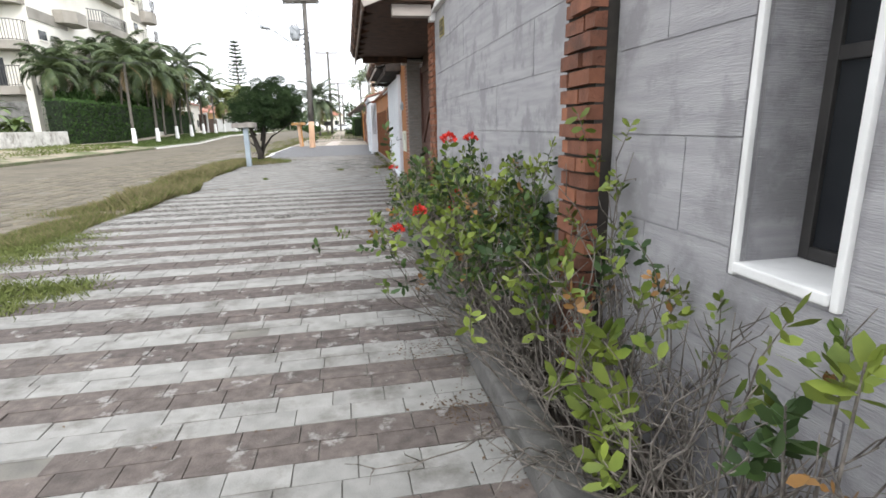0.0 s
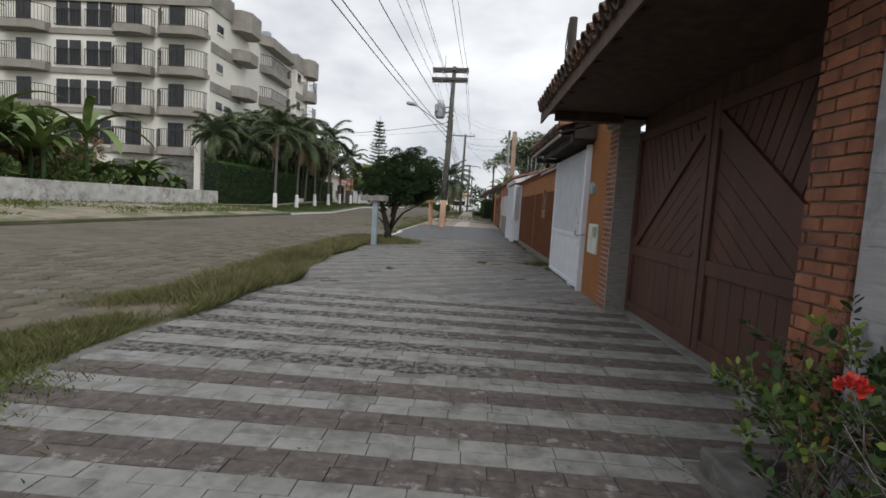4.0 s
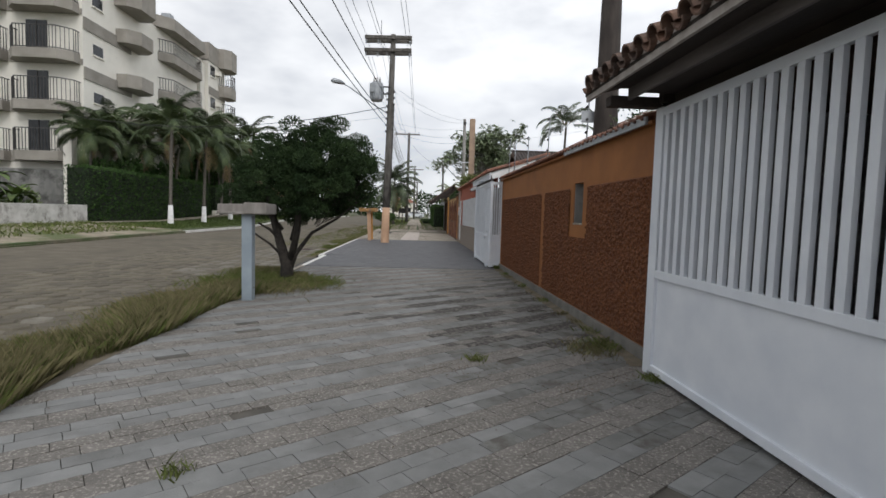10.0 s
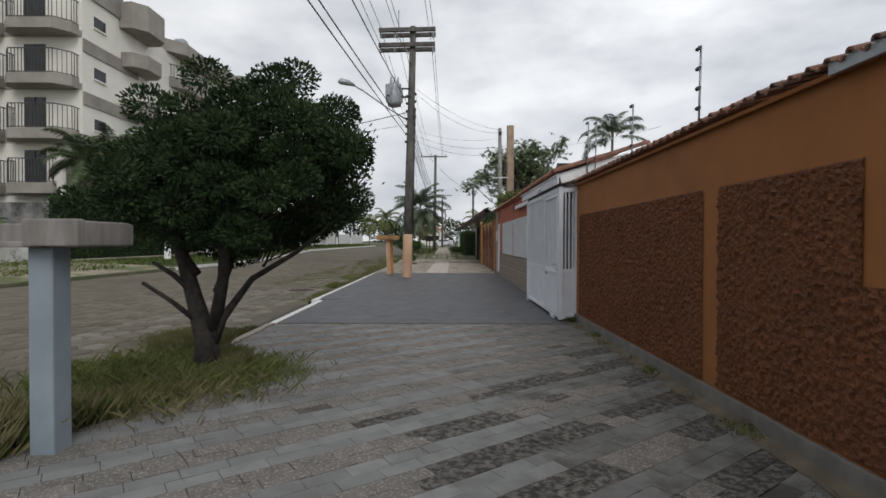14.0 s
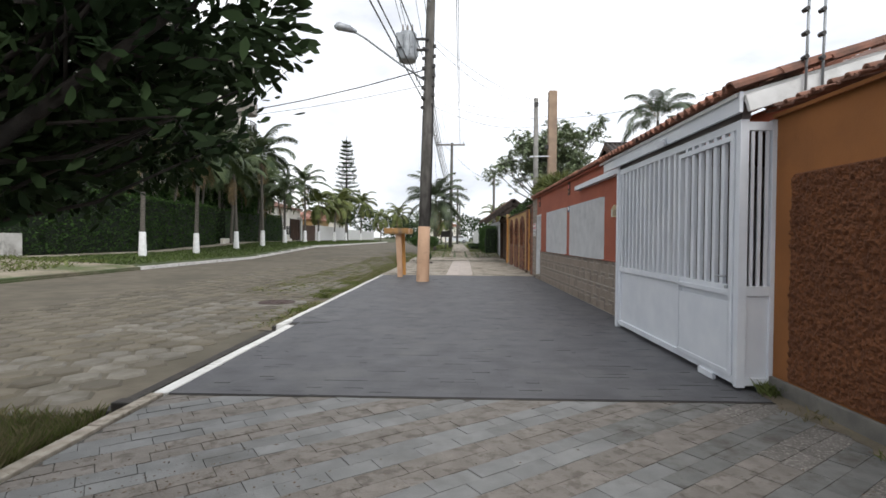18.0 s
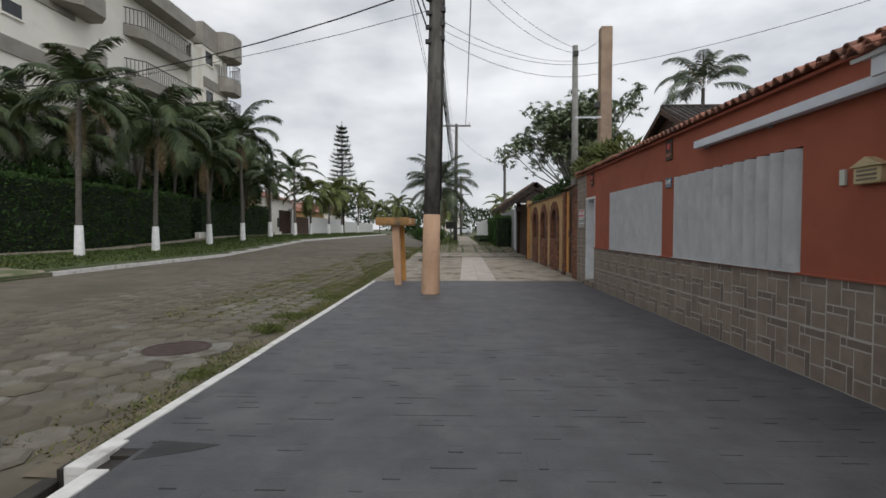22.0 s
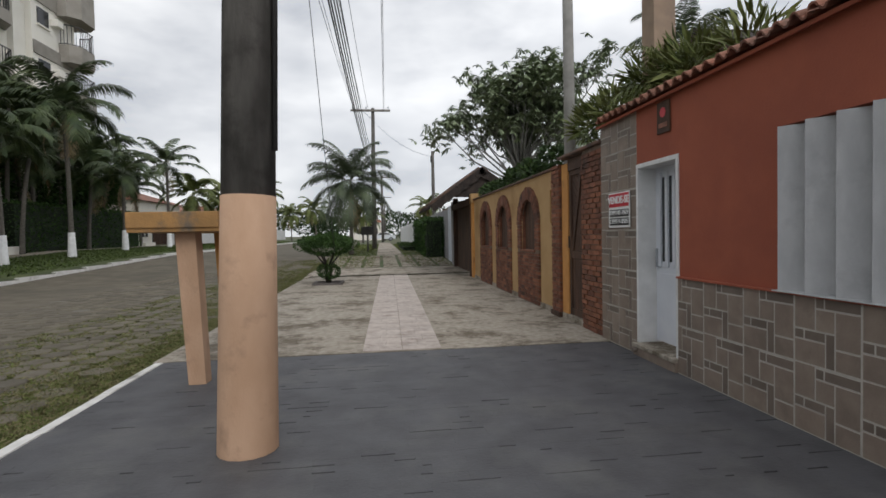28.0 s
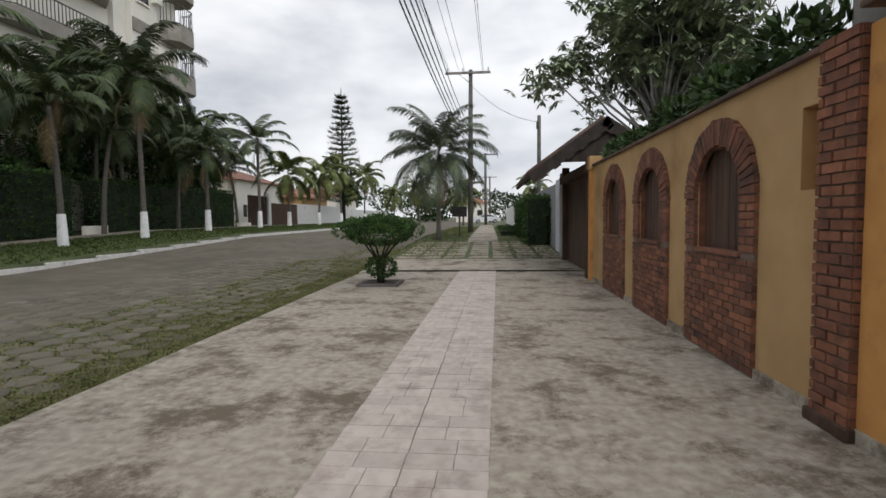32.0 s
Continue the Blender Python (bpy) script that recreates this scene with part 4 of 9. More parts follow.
for k in range(3):
    part("dial", bm_box(1.614, 1.62, 19.18, 19.26, 1.66 + 0.06 * k, 1.69 + 0.06 * k), M["iron"], mtr)

# ---- small things on the first walls ----
def text_mesh(s, size, mat, name="lettering", depth=0.004, bold=0.0):
    cu = bpy.data.curves.new(name, "FONT")
    cu.body, cu.size, cu.extrude, cu.align_x, cu.align_y, cu.offset = s, size, depth, "CENTER", "CENTER", bold
    tmp = bpy.data.objects.new(name, cu)
    scene.collection.objects.link(tmp)
    me = bpy.data.meshes.new_from_object(tmp.evaluated_get(bpy.context.evaluated_depsgraph_get()))
    bpy.data.objects.remove(tmp)
    me.materials.clear()
    me.materials.append(mat)
    return me


def on_wall(x, y, z):
    """Pose of something drawn in its xy plane, set upright on a wall that faces -x."""
    return Matrix.Translation((x, y, z)) @ Matrix(((0, 0, -1, 0), (-1, 0, 0, 0), (0, 1, 0, 0), (0, 0, 0, 1)))


M["sign_red"] = surf("sign_red", (0.50, 0.02, 0.03), (0.58, 0.03, 0.045), 5, 0.4, 0.0)
M["sign_white"] = surf("sign_white", (0.78, 0.78, 0.77), (0.84, 0.84, 0.83), 5, 0.4, 0.0)
M["sign_black"] = surf("sign_black", (0.012, 0.012, 0.014), (0.02, 0.02, 0.022), 5, 0.4, 0.0)
M["sign_yellow"] = surf("faded_sign", (0.27, 0.23, 0.085), (0.34, 0.29, 0.12), 9, 0.7, 0.0)
M["sign_blue"] = surf("glazed_blue_grey", (0.10, 0.14, 0.20), (0.20, 0.25, 0.31), 25, 0.25, 0.0)
M["blue_grey"] = surf("blue_grey_paint", (0.24, 0.29, 0.33), (0.30, 0.35, 0.39), 4, 0.5, 0.05)
M["cream"] = surf("cream_enamel", (0.52, 0.55, 0.47), (0.60, 0.62, 0.55), 4, 0.5, 0.05)
M["number_faded"] = surf("faded_lettering", (0.05, 0.045, 0.03), (0.09, 0.08, 0.05), 9, 0.7, 0.0)
sg = thing("alarm_sign", label="small faded olive notice with blurred lettering on the grey wall", category="sign")
part("plate", bm_box(1.138, 1.146, 5.99, 6.24, 2.36, 2.55, 0.001), M["sign_yellow"], sg)
for k, (h, w) in enumerate(((0.022, 0.20), (0.022, 0.21), (0.05, 0.21), (0.022, 0.17))):
    part("lettering_bar", bm_box(1.134, 1.1385, 6.115 - w / 2, 6.115 + w / 2, 2.53 - 0.034 * k - (0.028 if k > 2 else 0) - h, 2.53 - 0.034 * k - (0.028 if k > 2 else 0)), M["number_faded"], sg)
mb = thing("letter_box", label="blue-grey letter slot with a gabled hood on the orange wall", category="letter box")
part("body", verts_mesh("body", *prism([(12.84, 1.75), (13.18, 1.75), (13.18, 1.88), (13.01, 1.95), (12.84, 1.88)], 1.40, 1.36, "yz", 0.004), M["blue_grey"]), None, mb)
part("flap", bm_box(1.345, 1.36, 12.88, 13.14, 1.80, 1.84, 0.003), M["blue_grey"], mb)
ic = thing("meter_cabinet", label="cream metal meter cabinet with two doors on the orange wall", category="cabinet")
part("frame", bm_box(1.375, 1.40, 12.40, 13.0, 0.75, 1.24, 0.005), M["cream"], ic)
for a, b in ((12.425, 12.70), (12.71, 12.975)):
    d = part("door", bm_box(1.366, 1.376, a, b, 0.78, 1.21, 0.003), M["cream"], ic)
    part("knob", bm_box(1.360, 1.367, a + 0.02, a + 0.04, 0.97, 1.0), M["metal_grey"], d)
gr = part("grille", bm_box(1.3615, 1.367, 12.46, 12.67, 1.02, 1.19, 0.002), M["iron"], ic, "dark vent grille")
for k in range(4):
    part("grille_bar", bm_box(1.358, 1.362, 12.46, 12.67, 1.05 + 0.035 * k, 1.058 + 0.035 * k), M["cream"], gr)
    part("grille_bar", bm_box(1.357, 1.361, 12.495 + 0.042 * k, 12.503 + 0.042 * k, 1.02, 1.19), M["cream"], gr)
num = thing("house_number", label="old metal house number 132 on the orange wall", category="number")
M["number_paint"] = surf("worn_number_metal", (0.21, 0.085, 0.028), (0.40, 0.27, 0.19), 26, 0.7, 0.3, 60)
for k, ch in enumerate("132"):
    part("digit", text_mesh(ch, 0.155, M["number_paint"]), None, num, at=on_wall(1.394, 13.155 - 0.115 * k, 2.385 + 0.022 * k))

# electric fence masts on the orange wall
for y, h in ((19.75, 0.9), (22.1, 0.95), (24.0, 0.85), (25.95, 0.95), (25.96, 0.95)):
    ms = thing("fence_mast", pose({25.95: 1.64, 25.96: 1.79}.get(y, 1.72), y, 2.72 if y > 25 else 2.6), label="thin metal fence mast with white insulators", category="mast", group="electric fence masts")
    part("rod", bm_tube([(0, 0, 0), (0.02, 0.0, h)], 0.012, 6), M["metal_grey"], ms)
    for k in range(4):
        part("insulator", bm_tube([(-0.01, -0.03, h * (0.3 + 0.22 * k)), (-0.01, 0.03, h * (0.3 + 0.22 * k))], 0.022, 6), M["iron"], ms)
    if y == 19.75:
        part("warning_plate", bm_box(-0.10, 0.11, -0.012, -0.004, 0.42, 0.60, 0.002), M["metal_grey"], ms, "grey warning plate")

# ---- red house ----
def tile_module(y, z, clip):
    """One panel of the mixed tile pattern, 0.53 m wide from y towards the walker and 0.5 m high, as pieces."""
    out = []
    for a, b, c, d, k in ((0.0, 0.17, 0.25, 0.492, 0), (0.18, 0.242, 0.41, 0.48, 1), (0.252, 0.515, 0.41, 0.48, 1), (0.18, 0.326, 0.25, 0.40, 0), (0.336, 0.515, 0.15, 0.40, 0),
                          (0.336, 0.515, 0.0, 0.14, 0), (0.0, 0.075, 0.175, 0.24, 1), (0.085, 0.252, 0.175, 0.24, 1), (0.0, 0.252, 0.0, 0.165, 0), (0.262, 0.326, 0.0, 0.24, 1)):
        q = clip_poly([(y - b + 0.002, z + c + 0.002), (y - a - 0.002, z + c + 0.002), (y - a - 0.002, z + d - 0.002), (y - b + 0.002, z + d - 0.002)], clip)
        if q and area(q) > 0.0006:
            out.append((q, "tile_brown" if k else "tile_beige"))
    return out


dado = thing("tile_dado", label="dado of mixed beige and brown wall tiles", category="tiles", kind="structure")
part("backing", bm_box(1.497, 1.519, 29.66, 38.94, -0.05, 0.985), M["grout"], dado)
tl = []
for i in range(19):
    for j in range(2):
        for q, mk in tile_module(37.985 - 0.53 * (16 - i), 0.5 * j + 0.004, (29.665, 0.0, 38.935, 0.985)):
            v, f = prism(q, 1.497, 1.4945, "yz", 0.001)
            tl.append((v, f, mk))
lay(tl, dado, "tile", "tiles", near=lambda v: abs(v[0][1] - 35.5))
part("sill", bm_box(1.475, 1.52, 29.66, 38.94, 0.985, 1.005, 0.003), M["red"], dado)
tl = []
for i in range(3):
    for j in range(6):
        for q, mk in tile_module(40.277 - 0.53 * (1 - i), 0.5 * j + 0.004, (39.805, 0.0, 40.775, 2.92)):
            v, f = prism(q, 1.521, 1.5165, "yz", 0.001)
            tl.append((v, f, mk))
lay(tl, TILEPIER, "tile", "tiles")
for nm, (ya, yb, n) in (("louvre_panel", (31.5, 34.36, 12)), ("louvre_panel", (34.9, 37.63, 11))):
    lp = thing(nm, label="white concrete upright louvres set in the red wall", category="louvre", group="louvre panels")
    part("recess", bm_box(1.63, 1.65, ya, yb, 1.0, 2.26), M["louvre_white"], lp)
    me = mesh_from(bm_box(-0.016, 0.016, -0.108, 0.108, 1.006, 2.25, 0.004), M["louvre_white"], "louvre")
    for k in range(n):
        part("louvre", me, None, lp, at=pose(1.54, ya + (yb - ya) * (k + 0.5) / n, 0, 0, 0, 42))
    part("sill", bm_box(1.45, 1.63, ya + 0.002, yb - 0.002, 1.0, 1.008), M["louvre_white"], lp)
aw = thing("awning_rail", label="white metal awning rail on the red wall", category="rail")
part("rail", bm_box(1.40, 1.50, 30.1, 33.56, 2.56, 2.66, 0.006), M["white"], aw)
for y in (30.4, 32.0, 33.4):
    part("bracket", bm_box(1.48, 1.52, y - 0.03, y + 0.03, 2.54, 2.68, 0.004), M["metal_grey"], aw)
hm = thing("letter_box", label="small cream house-shaped letter box on the red wall", category="letter box")
M["cream_warm"] = surf("warm_cream_enamel", (0.46, 0.37, 0.20), (0.56, 0.46, 0.27), 9, 0.5, 0.1, 60)
part("body", bm_box(1.45, 1.52, 30.49, 30.77, 1.81, 1.95, 0.01), M["cream_warm"], hm)
part("roof", verts_mesh("roof", *prism([(30.46, 1.95), (30.80, 1.95), (30.63, 2.03)], 1.52, 1.43, "yz", 0.002), M["cream_warm"]), None, hm)
for k in range(3):
    part("slot", bm_box(1.444, 1.45, 30.53, 30.73, 1.84 + 0.035 * k, 1.855 + 0.035 * k), M["tile_brown"], hm)
part("bell", bm_box(1.49, 1.52, 30.92, 30.98, 1.82, 1.96, 0.004), M["cream"], hm)
cm = thing("security_camera", label="small white security camera under the gate fascia", category="camera")
part("bracket", bm_tube([(1.175, 27.6, 2.64), (1.10, 27.6, 2.62)], 0.015, 6), M["white"], cm)
part("body", bm_tube([(1.13, 27.66, 2.60), (1.02, 27.55, 2.54)], [0.035, 0.04], 8), M["white"], cm)
n144 = thing("house_number", label="glazed blue plaque with house number 144", category="number")
part("plate", bm_box(1.50, 1.517, 34.52, 34.74, 2.11, 2.27, 0.004), M["sign_blue"], n144)
part("number", text_mesh("144", 0.12, M["sign_white"]), None, n144, at=on_wall(1.498, 34.63, 2.19))
for y, z in ((34.63, 2.72), (39.2, 2.70)):
    pl = thing("wall_plaque", label="small brown framed plaque with an orange emblem", category="plaque", group="plaques")
    part("frame", bm_box(1.50, 1.517, y - 0.12, y + 0.12, z - 0.17, z + 0.17, 0.006), M["wood_dark"], pl)
    part("emblem", bm_tube([(1.501, y, z + 0.05), (1.494, y, z + 0.05)], 0.055, 8), M["sign_red"], pl)
    part("lettering_bar", bm_box(1.495, 1.50, y - 0.08, y + 0.08, z - 0.11, z - 0.06), M["clay"], pl)
dr = thing("door_1", label="white metal street door with narrow upright glass slots", category="door", kind="structure")
part("jamb", bm_box(1.505, 1.93, 39.76, 39.798, 0.14, 2.27, 0.004), M["white_matt"], dr, "white reveal stained with damp")
part("jamb", bm_box(1.505, 1.93, 38.94, 38.99, 0.14, 2.27, 0.004), M["white_matt"], dr)
part("lintel", bm_box(1.505, 1.93, 38.99, 39.76, 2.22, 2.27, 0.004), M["white_matt"], dr)
part("leaf", bm_box(1.74, 1.775, 38.99, 39.76, 0.17, 2.22), M["white"], dr)
part("panel", bm_box(1.73, 1.741, 39.07, 39.68, 0.25, 0.98, 0.004), M["white"], dr)
for k in range(4):
    part("slot_pane", bm_box(1.733, 1.741, 39.11 + 0.145 * k, 39.185 + 0.145 * k, 1.12, 2.10), M["glass"], dr)
for k in range(5):
    part("mullion", bm_box(1.715, 1.742, 39.05 + 0.145 * k, 39.105 + 0.145 * k, 1.06, 2.16, 0.004), M["white"], dr)
part("door_handle", bm_box(1.70, 1.735, 39.685, 39.715, 1.05, 1.27, 0.005), M["metal_grey"], dr)
stp = thing("door_step", label="worn concrete door step faced with beige tiles", category="step", kind="structure")
part("tread", bm_box(1.44, 1.92, 38.94, 39.80, 0.10, 0.145, 0.008), M["concrete"], stp)
part("riser", bm_box(1.46, 1.92, 38.94, 39.80, -0.05, 0.10), M["tile_beige"], stp)
part("drain_pipe", bm_tube([(1.56, 39.73, 0.07), (1.41, 39.73, 0.065)], 0.03, 10), M["tile_brown"], stp)
vs = thing("sale_sign", label="red and white for-sale sign with phone numbers", category="sign")
part("board", bm_box(1.494, 1.506, 39.94, 40.50, 1.53, 1.98, 0.002), M["sign_white"], vs)
part("header", bm_box(1.490, 1.495, 39.955, 40.485, 1.795, 1.965), M["sign_red"], vs)
part("lettering", text_mesh("VENDE-SE", 0.128, M["sign_white"], bold=0.004), None, vs, at=on_wall(1.487, 40.22, 1.88))
for z, s in ((1.715, "1399740-1969"), (1.605, "1399214-0505")):
    part("number_strip", bm_box(1.490, 1.495, 39.96, 40.46, z - 0.046, z + 0.046), M["sign_black"], vs)
    part("number", text_mesh(s, 0.085, M["sign_white"]), None, vs, at=on_wall(1.487, 40.21, z))

# ---- yellow wall ----
for n, c in enumerate(ARCHES):
    ar = thing("arched_window", label="arched window with red brick surround and dark wooden shutters", category="window", group="arched windows")
    w, zs, ro, ri = 0.795, 1.665, 0.795, 0.53
    part("backing", bm_box(1.602, 1.63, c - w + 0.012, c + w - 0.012, 0.0, 1.12), M["mortar"], ar)
    for sgn in (-1, 1):
        a, b = sorted((c + sgn * (w - 0.012), c + sgn * ri))
        part("backing", bm_box(1.602, 1.63, a, b, 1.12, zs), M["mortar"], ar)
    ring_v, ring_f = [], []
    for k in range(25):
        a = math.pi * k / 24
        for x in (1.605, 1.66):
            for r in (ri + 0.01, ro - 0.012):
                ring_v.append((x, c + math.cos(a) * r, zs + math.sin(a) * r))
    for k in range(24):
        o = 4 * k
        ring_f += [(o, o + 1, o + 5, o + 4), (o + 2, o + 6, o + 7, o + 3), (o + 1, o + 3, o + 7, o + 5), (o, o + 4, o + 6, o + 2)]
    part("backing", verts_mesh("backing", ring_v, ring_f, M["mortar"]), None, ar)
    br = brick_rows(c - w, c + w, 0.02, 1.06, 1.59, 0.05, 41 + n)
    for a, b in ((c - w, c - ri + 0.02), (c + ri - 0.02, c + w)):
        br += brick_rows(a, b, 1.13, zs, 1.59, 0.05, 51 + n, length=0.30)
    rng = random.Random(61 + n)
    nv = 27
    for k in range(nv):
        a0, a1 = math.pi * (k + 0.08) / nv, math.pi * (k + 0.92) / nv
        r0, r1 = ri - rng.uniform(0, 0.012), ro + rng.uniform(-0.008, 0.012)
        q = [(c + math.cos(a0) * r0, zs + math.sin(a0) * r0), (c + math.cos(a0) * r1, zs + math.sin(a0) * r1), (c + math.cos(a1) * r1, zs + math.sin(a1) * r1), (c + math.cos(a1) * r0, zs + math.sin(a1) * r0)]
        v, f = prism(q, 1.63, 1.585 - rng.uniform(0, 0.012), "yz", 0.004)
        br.append((v, f, "brick_dark"))
    lay([(v, f, "brick_dark" if rng.random() < 0.5 else m) for v, f, m in br], ar, "brick", "bricks")
    part("sill", bm_box(1.57, 1.80, c - 0.53, c + 0.53, 1.08, 1.125, 0.006), M["brick_dark"], ar)
    for b in ((c - 0.5, c - 0.488, 1.125, 2.18), (c + 0.488, c + 0.5, 1.125, 2.18), (c - 0.488, c + 0.488, 2.168, 2.18)):
        part("reveal", bm_box(1.634, 1.70, *b), M["brick_dark"], ar)
    for k in range(7):
        a = c - 0.5 + k * 0.143
        part("shutter_board", bm_box(1.70, 1.725, a + 0.004, a + 0.139, 1.125, 2.18, 0.003), M["wood_dark"], ar)
yw_cap = part("coping", bm_box(1.58, 1.92, 42.93, 51.0, 2.62, 2.665, 0.012), M["clay_old"], YELLOW, "blackened coping tiles")
part("plinth", bm_box(1.61, 1.63, 42.95, 51.0, -0.05, 0.10, 0.01), M["concrete"], YELLOW)
part("niche_back", bm_box(1.80, 1.875, 42.98, 43.24, 1.66, 2.28), M["peach_yellow"], YELLOW)
part("end_post", bm_box(1.56, 1.9, 50.92, 51.2, -0.1, 2.60, 0.01), M["peach_yellow"], YELLOW)
part("post_cap", bm_box(1.52, 1.94, 50.88, 51.24, 2.55, 2.85, 0.015), M["yellow"], YELLOW)
wg = thing("wooden_gate", label="dark weathered wooden gate with slanted slats in an ochre frame", category="gate")
part("frame_post", bm_box(1.595, 1.86, 42.25, 42.525, 0.0, 2.64, 0.006), M["peach_yellow"], wg)
part("strike_plate", bm_box(1.60, 1.70, 42.242, 42.25, 1.22, 1.42, 0.002), M["iron"], wg)
part("stile", bm_box(1.62, 1.68, 41.56, 41.64, 0.10, 2.5, 0.005), M["wood_dark"], wg)
part("stile", bm_box(1.62, 1.68, 42.165, 42.245, 0.10, 2.5, 0.005), M["wood_dark"], wg)
for z0, z1 in ((0.10, 0.22), (1.05, 1.17), (2.42, 2.5)):
    part("rail", bm_box(1.625, 1.675, 41.64, 42.165, z0, z1, 0.005), M["wood_dark"], wg)
for k in range(5):
    part("board", bm_box(1.645, 1.668, 41.645 + 0.105 * k, 41.743 + 0.105 * k, 0.22, 1.05, 0.003), M["wood_dark"], wg)
g_rect = (41.64, 1.17, 42.165, 2.42)
g_u = Vector((-0.38, 1.25)).normalized()
g_n = Vector((1.25, 0.38)).normalized()
g_o = Vector((42.14, 1.17))
for k in range(6):
    s0, s1 = (-0.035, 0.035) if k == 0 else (-0.035 - 0.085 * k + 0.004, -0.035 - 0.085 * (k - 1) - 0.004)
    q = [tuple(g_o + g_u * l + g_n * w) for l, w in ((-0.6, s0), (1.9, s0), (1.9, s1), (-0.6, s1))]
    gate_board(wg, clip_poly(q, g_rect), 1.668, 1.622 if k == 0 else 1.645, "wood_dark", "brace" if k == 0 else "slat")
for k in range(14):
    a, b = g_o + g_u * (0.105 * k + 0.005) + g_n * 0.035, g_o + g_u * (0.105 * k + 0.098) + g_n * 0.035
    d = Vector((0.70, 0.71))
    gate_board(wg, clip_poly([tuple(a), tuple(b), tuple(b + d * 1.5), tuple(a + d * 1.5)], g_rect), 1.668, 1.648, "wood_dark", "slat")
part("lintel", bm_box(1.60, 1.86, 41.56, 42.25, 2.5, 2.70, 0.006), M["wood_dark"], wg)
part("threshold", bm_box(1.58, 1.9, 41.56, 42.53, -0.02, 0.10, 0.02), M["concrete"], wg)

# ---- porch with gable roof ----
po = thing("porch", label="dark timber gateway porch with a gabled tile roof", category="porch")
for x0, z0, x1, z1 in ((0.15, 2.48, 1.95, 3.78), (1.95, 3.78, 3.7, 2.55)):
    ang, ln = math.atan2(z1 - z0, x1 - x0), math.hypot(x1 - x0, z1 - z0)
    part("roof_slope", bm_box(0, ln, 51.1, 56.4, -0.10, 0.0, 0.01), M["wood_black"], po, at=pose(x0, 0, z0, 0, -math.degrees(ang), 0))
    for k in range(12):
        part("barge_board", bm_box(ln * k / 12 + 0.002, ln * (k + 1) / 12 - 0.002, 51.05, 51.1, -0.26 - 0.035 * (k % 2), -0.005, 0.004), M["wood_black"], po, at=pose(x0, 0, z0, 0, -math.degrees(ang), 0))
    for k in range(9):
        part("roof_tile", bm_tube([(ln * 0.02, 51.3 + 0.6 * k, 0.01), (ln * 0.98, 51.3 + 0.6 * k, 0.01)], 0.06, 8), M["clay_old"], po, at=pose(x0, 0, z0, 0, -math.degrees(ang), 0))
for y in (51.35, 55.2):
    part("post", bm_box(1.55, 1.75, y, y + 0.2, 0.0, 3.0, 0.008), M["wood_dark"], po)
part("gate_leaf", bm_box(1.74, 1.79, 51.55, 55.2, 0.08, 2.5), M["wood_dark"], po)
for k in range(18):
    part("board", bm_box(1.715, 1.742, 51.56 + 0.202 * k, 51.755 + 0.202 * k, 0.1, 2.5, 0.004), M["wood_dark"], po)
part("beam", bm_box(1.5, 1.8, 51.2, 55.6, 2.5, 2.72, 0.008), M["wood_dark"], po)
part("gable_wall", verts_mesh("gable_wall", [(0.7, 51.15, 2.75), (3.2, 51.15, 2.75), (1.95, 51.15, 3.66), (0.7, 51.2, 2.75), (3.2, 51.2, 2.75), (1.95, 51.2, 3.66)], [(0, 1, 2), (5, 4, 3), (0, 3, 4, 1), (1, 4, 5, 2), (2, 5, 3, 0)], M["wood_black"]), None, po)
fg = thing("far_gate", label="plain white metal gate beyond the porch", category="gate")
part("sheet", bm_box(1.76, 1.80, 56.4, 58.6, 0.2, 2.85, 0.01), M["white"], fg)
for k in range(8):
    part("rib", bm_box(1.745, 1.762, 56.5 + 0.27 * k, 56.56 + 0.27 * k, 0.25, 2.8, 0.004), M["white"], fg)

# house behind the wall, tall pillar and poles on the plots
M["clay_black"] = surf("black_roof_tile", (0.035, 0.030, 0.028), (0.07, 0.055, 0.048), 6, 0.9, 0.4, 50, rnd=0.25)
hs = thing("house", pose(1.78, 3.7, 0.7), label="house behind the wall with a dark tiled roof", category="house")
part("wall", bm_box(3.9, 7.8, 38.9, 42.1, -0.85, 4.0), M["grey_wall"], hs)
for ye, sg in ((38.2, -1), (42.8, 1)):
    part("roof", verts_mesh("roof", *prism([(40.5, 4.98), (ye, 3.88), (ye, 3.76), (40.5, 4.86)], 8.2, 3.42, "yz", 0.002), M["clay_black"]), None, hs)
    for k in range(22):
        part("roof_tile", bm_tube([(3.5 + 0.21 * k, 40.5, 4.99), (3.5 + 0.21 * k, ye, 3.89)], 0.05, 6), M["clay_black"], hs)
    for k in range(9):
        ya, yb = 40.5 + (ye - 40.5) * k / 9, 40.5 + (ye - 40.5) * (k + 1) / 9
        za, zb = 4.93 - 1.1 * k / 9, 4.93 - 1.1 * (k + 1) / 9
        part("barge_board", verts_mesh("barge_board", *prism([(ya, za), (yb, zb), (yb, zb - 0.16), ((ya + yb) / 2, (za + zb) / 2 - 0.22), (ya, za - 0.16)], 3.42, 3.37, "yz", 0.002), M["wood_dark"]), None, hs)
part("ridge_tile", bm_tube([(3.4, 40.5, 5.0), (8.2, 40.5, 5.0)], 0.08, 8), M["clay_black"], hs)
part("gable_wall", verts_mesh("gable_wall", *prism([(38.6, 3.9), (42.4, 3.9), (40.5, 4.82)], 3.9, 3.7, "yz", 0.002), M["wood_dark"]), None, hs)
hs2 = thing("house", label="red gabled house with a clay tile roof behind the gate", category="house")
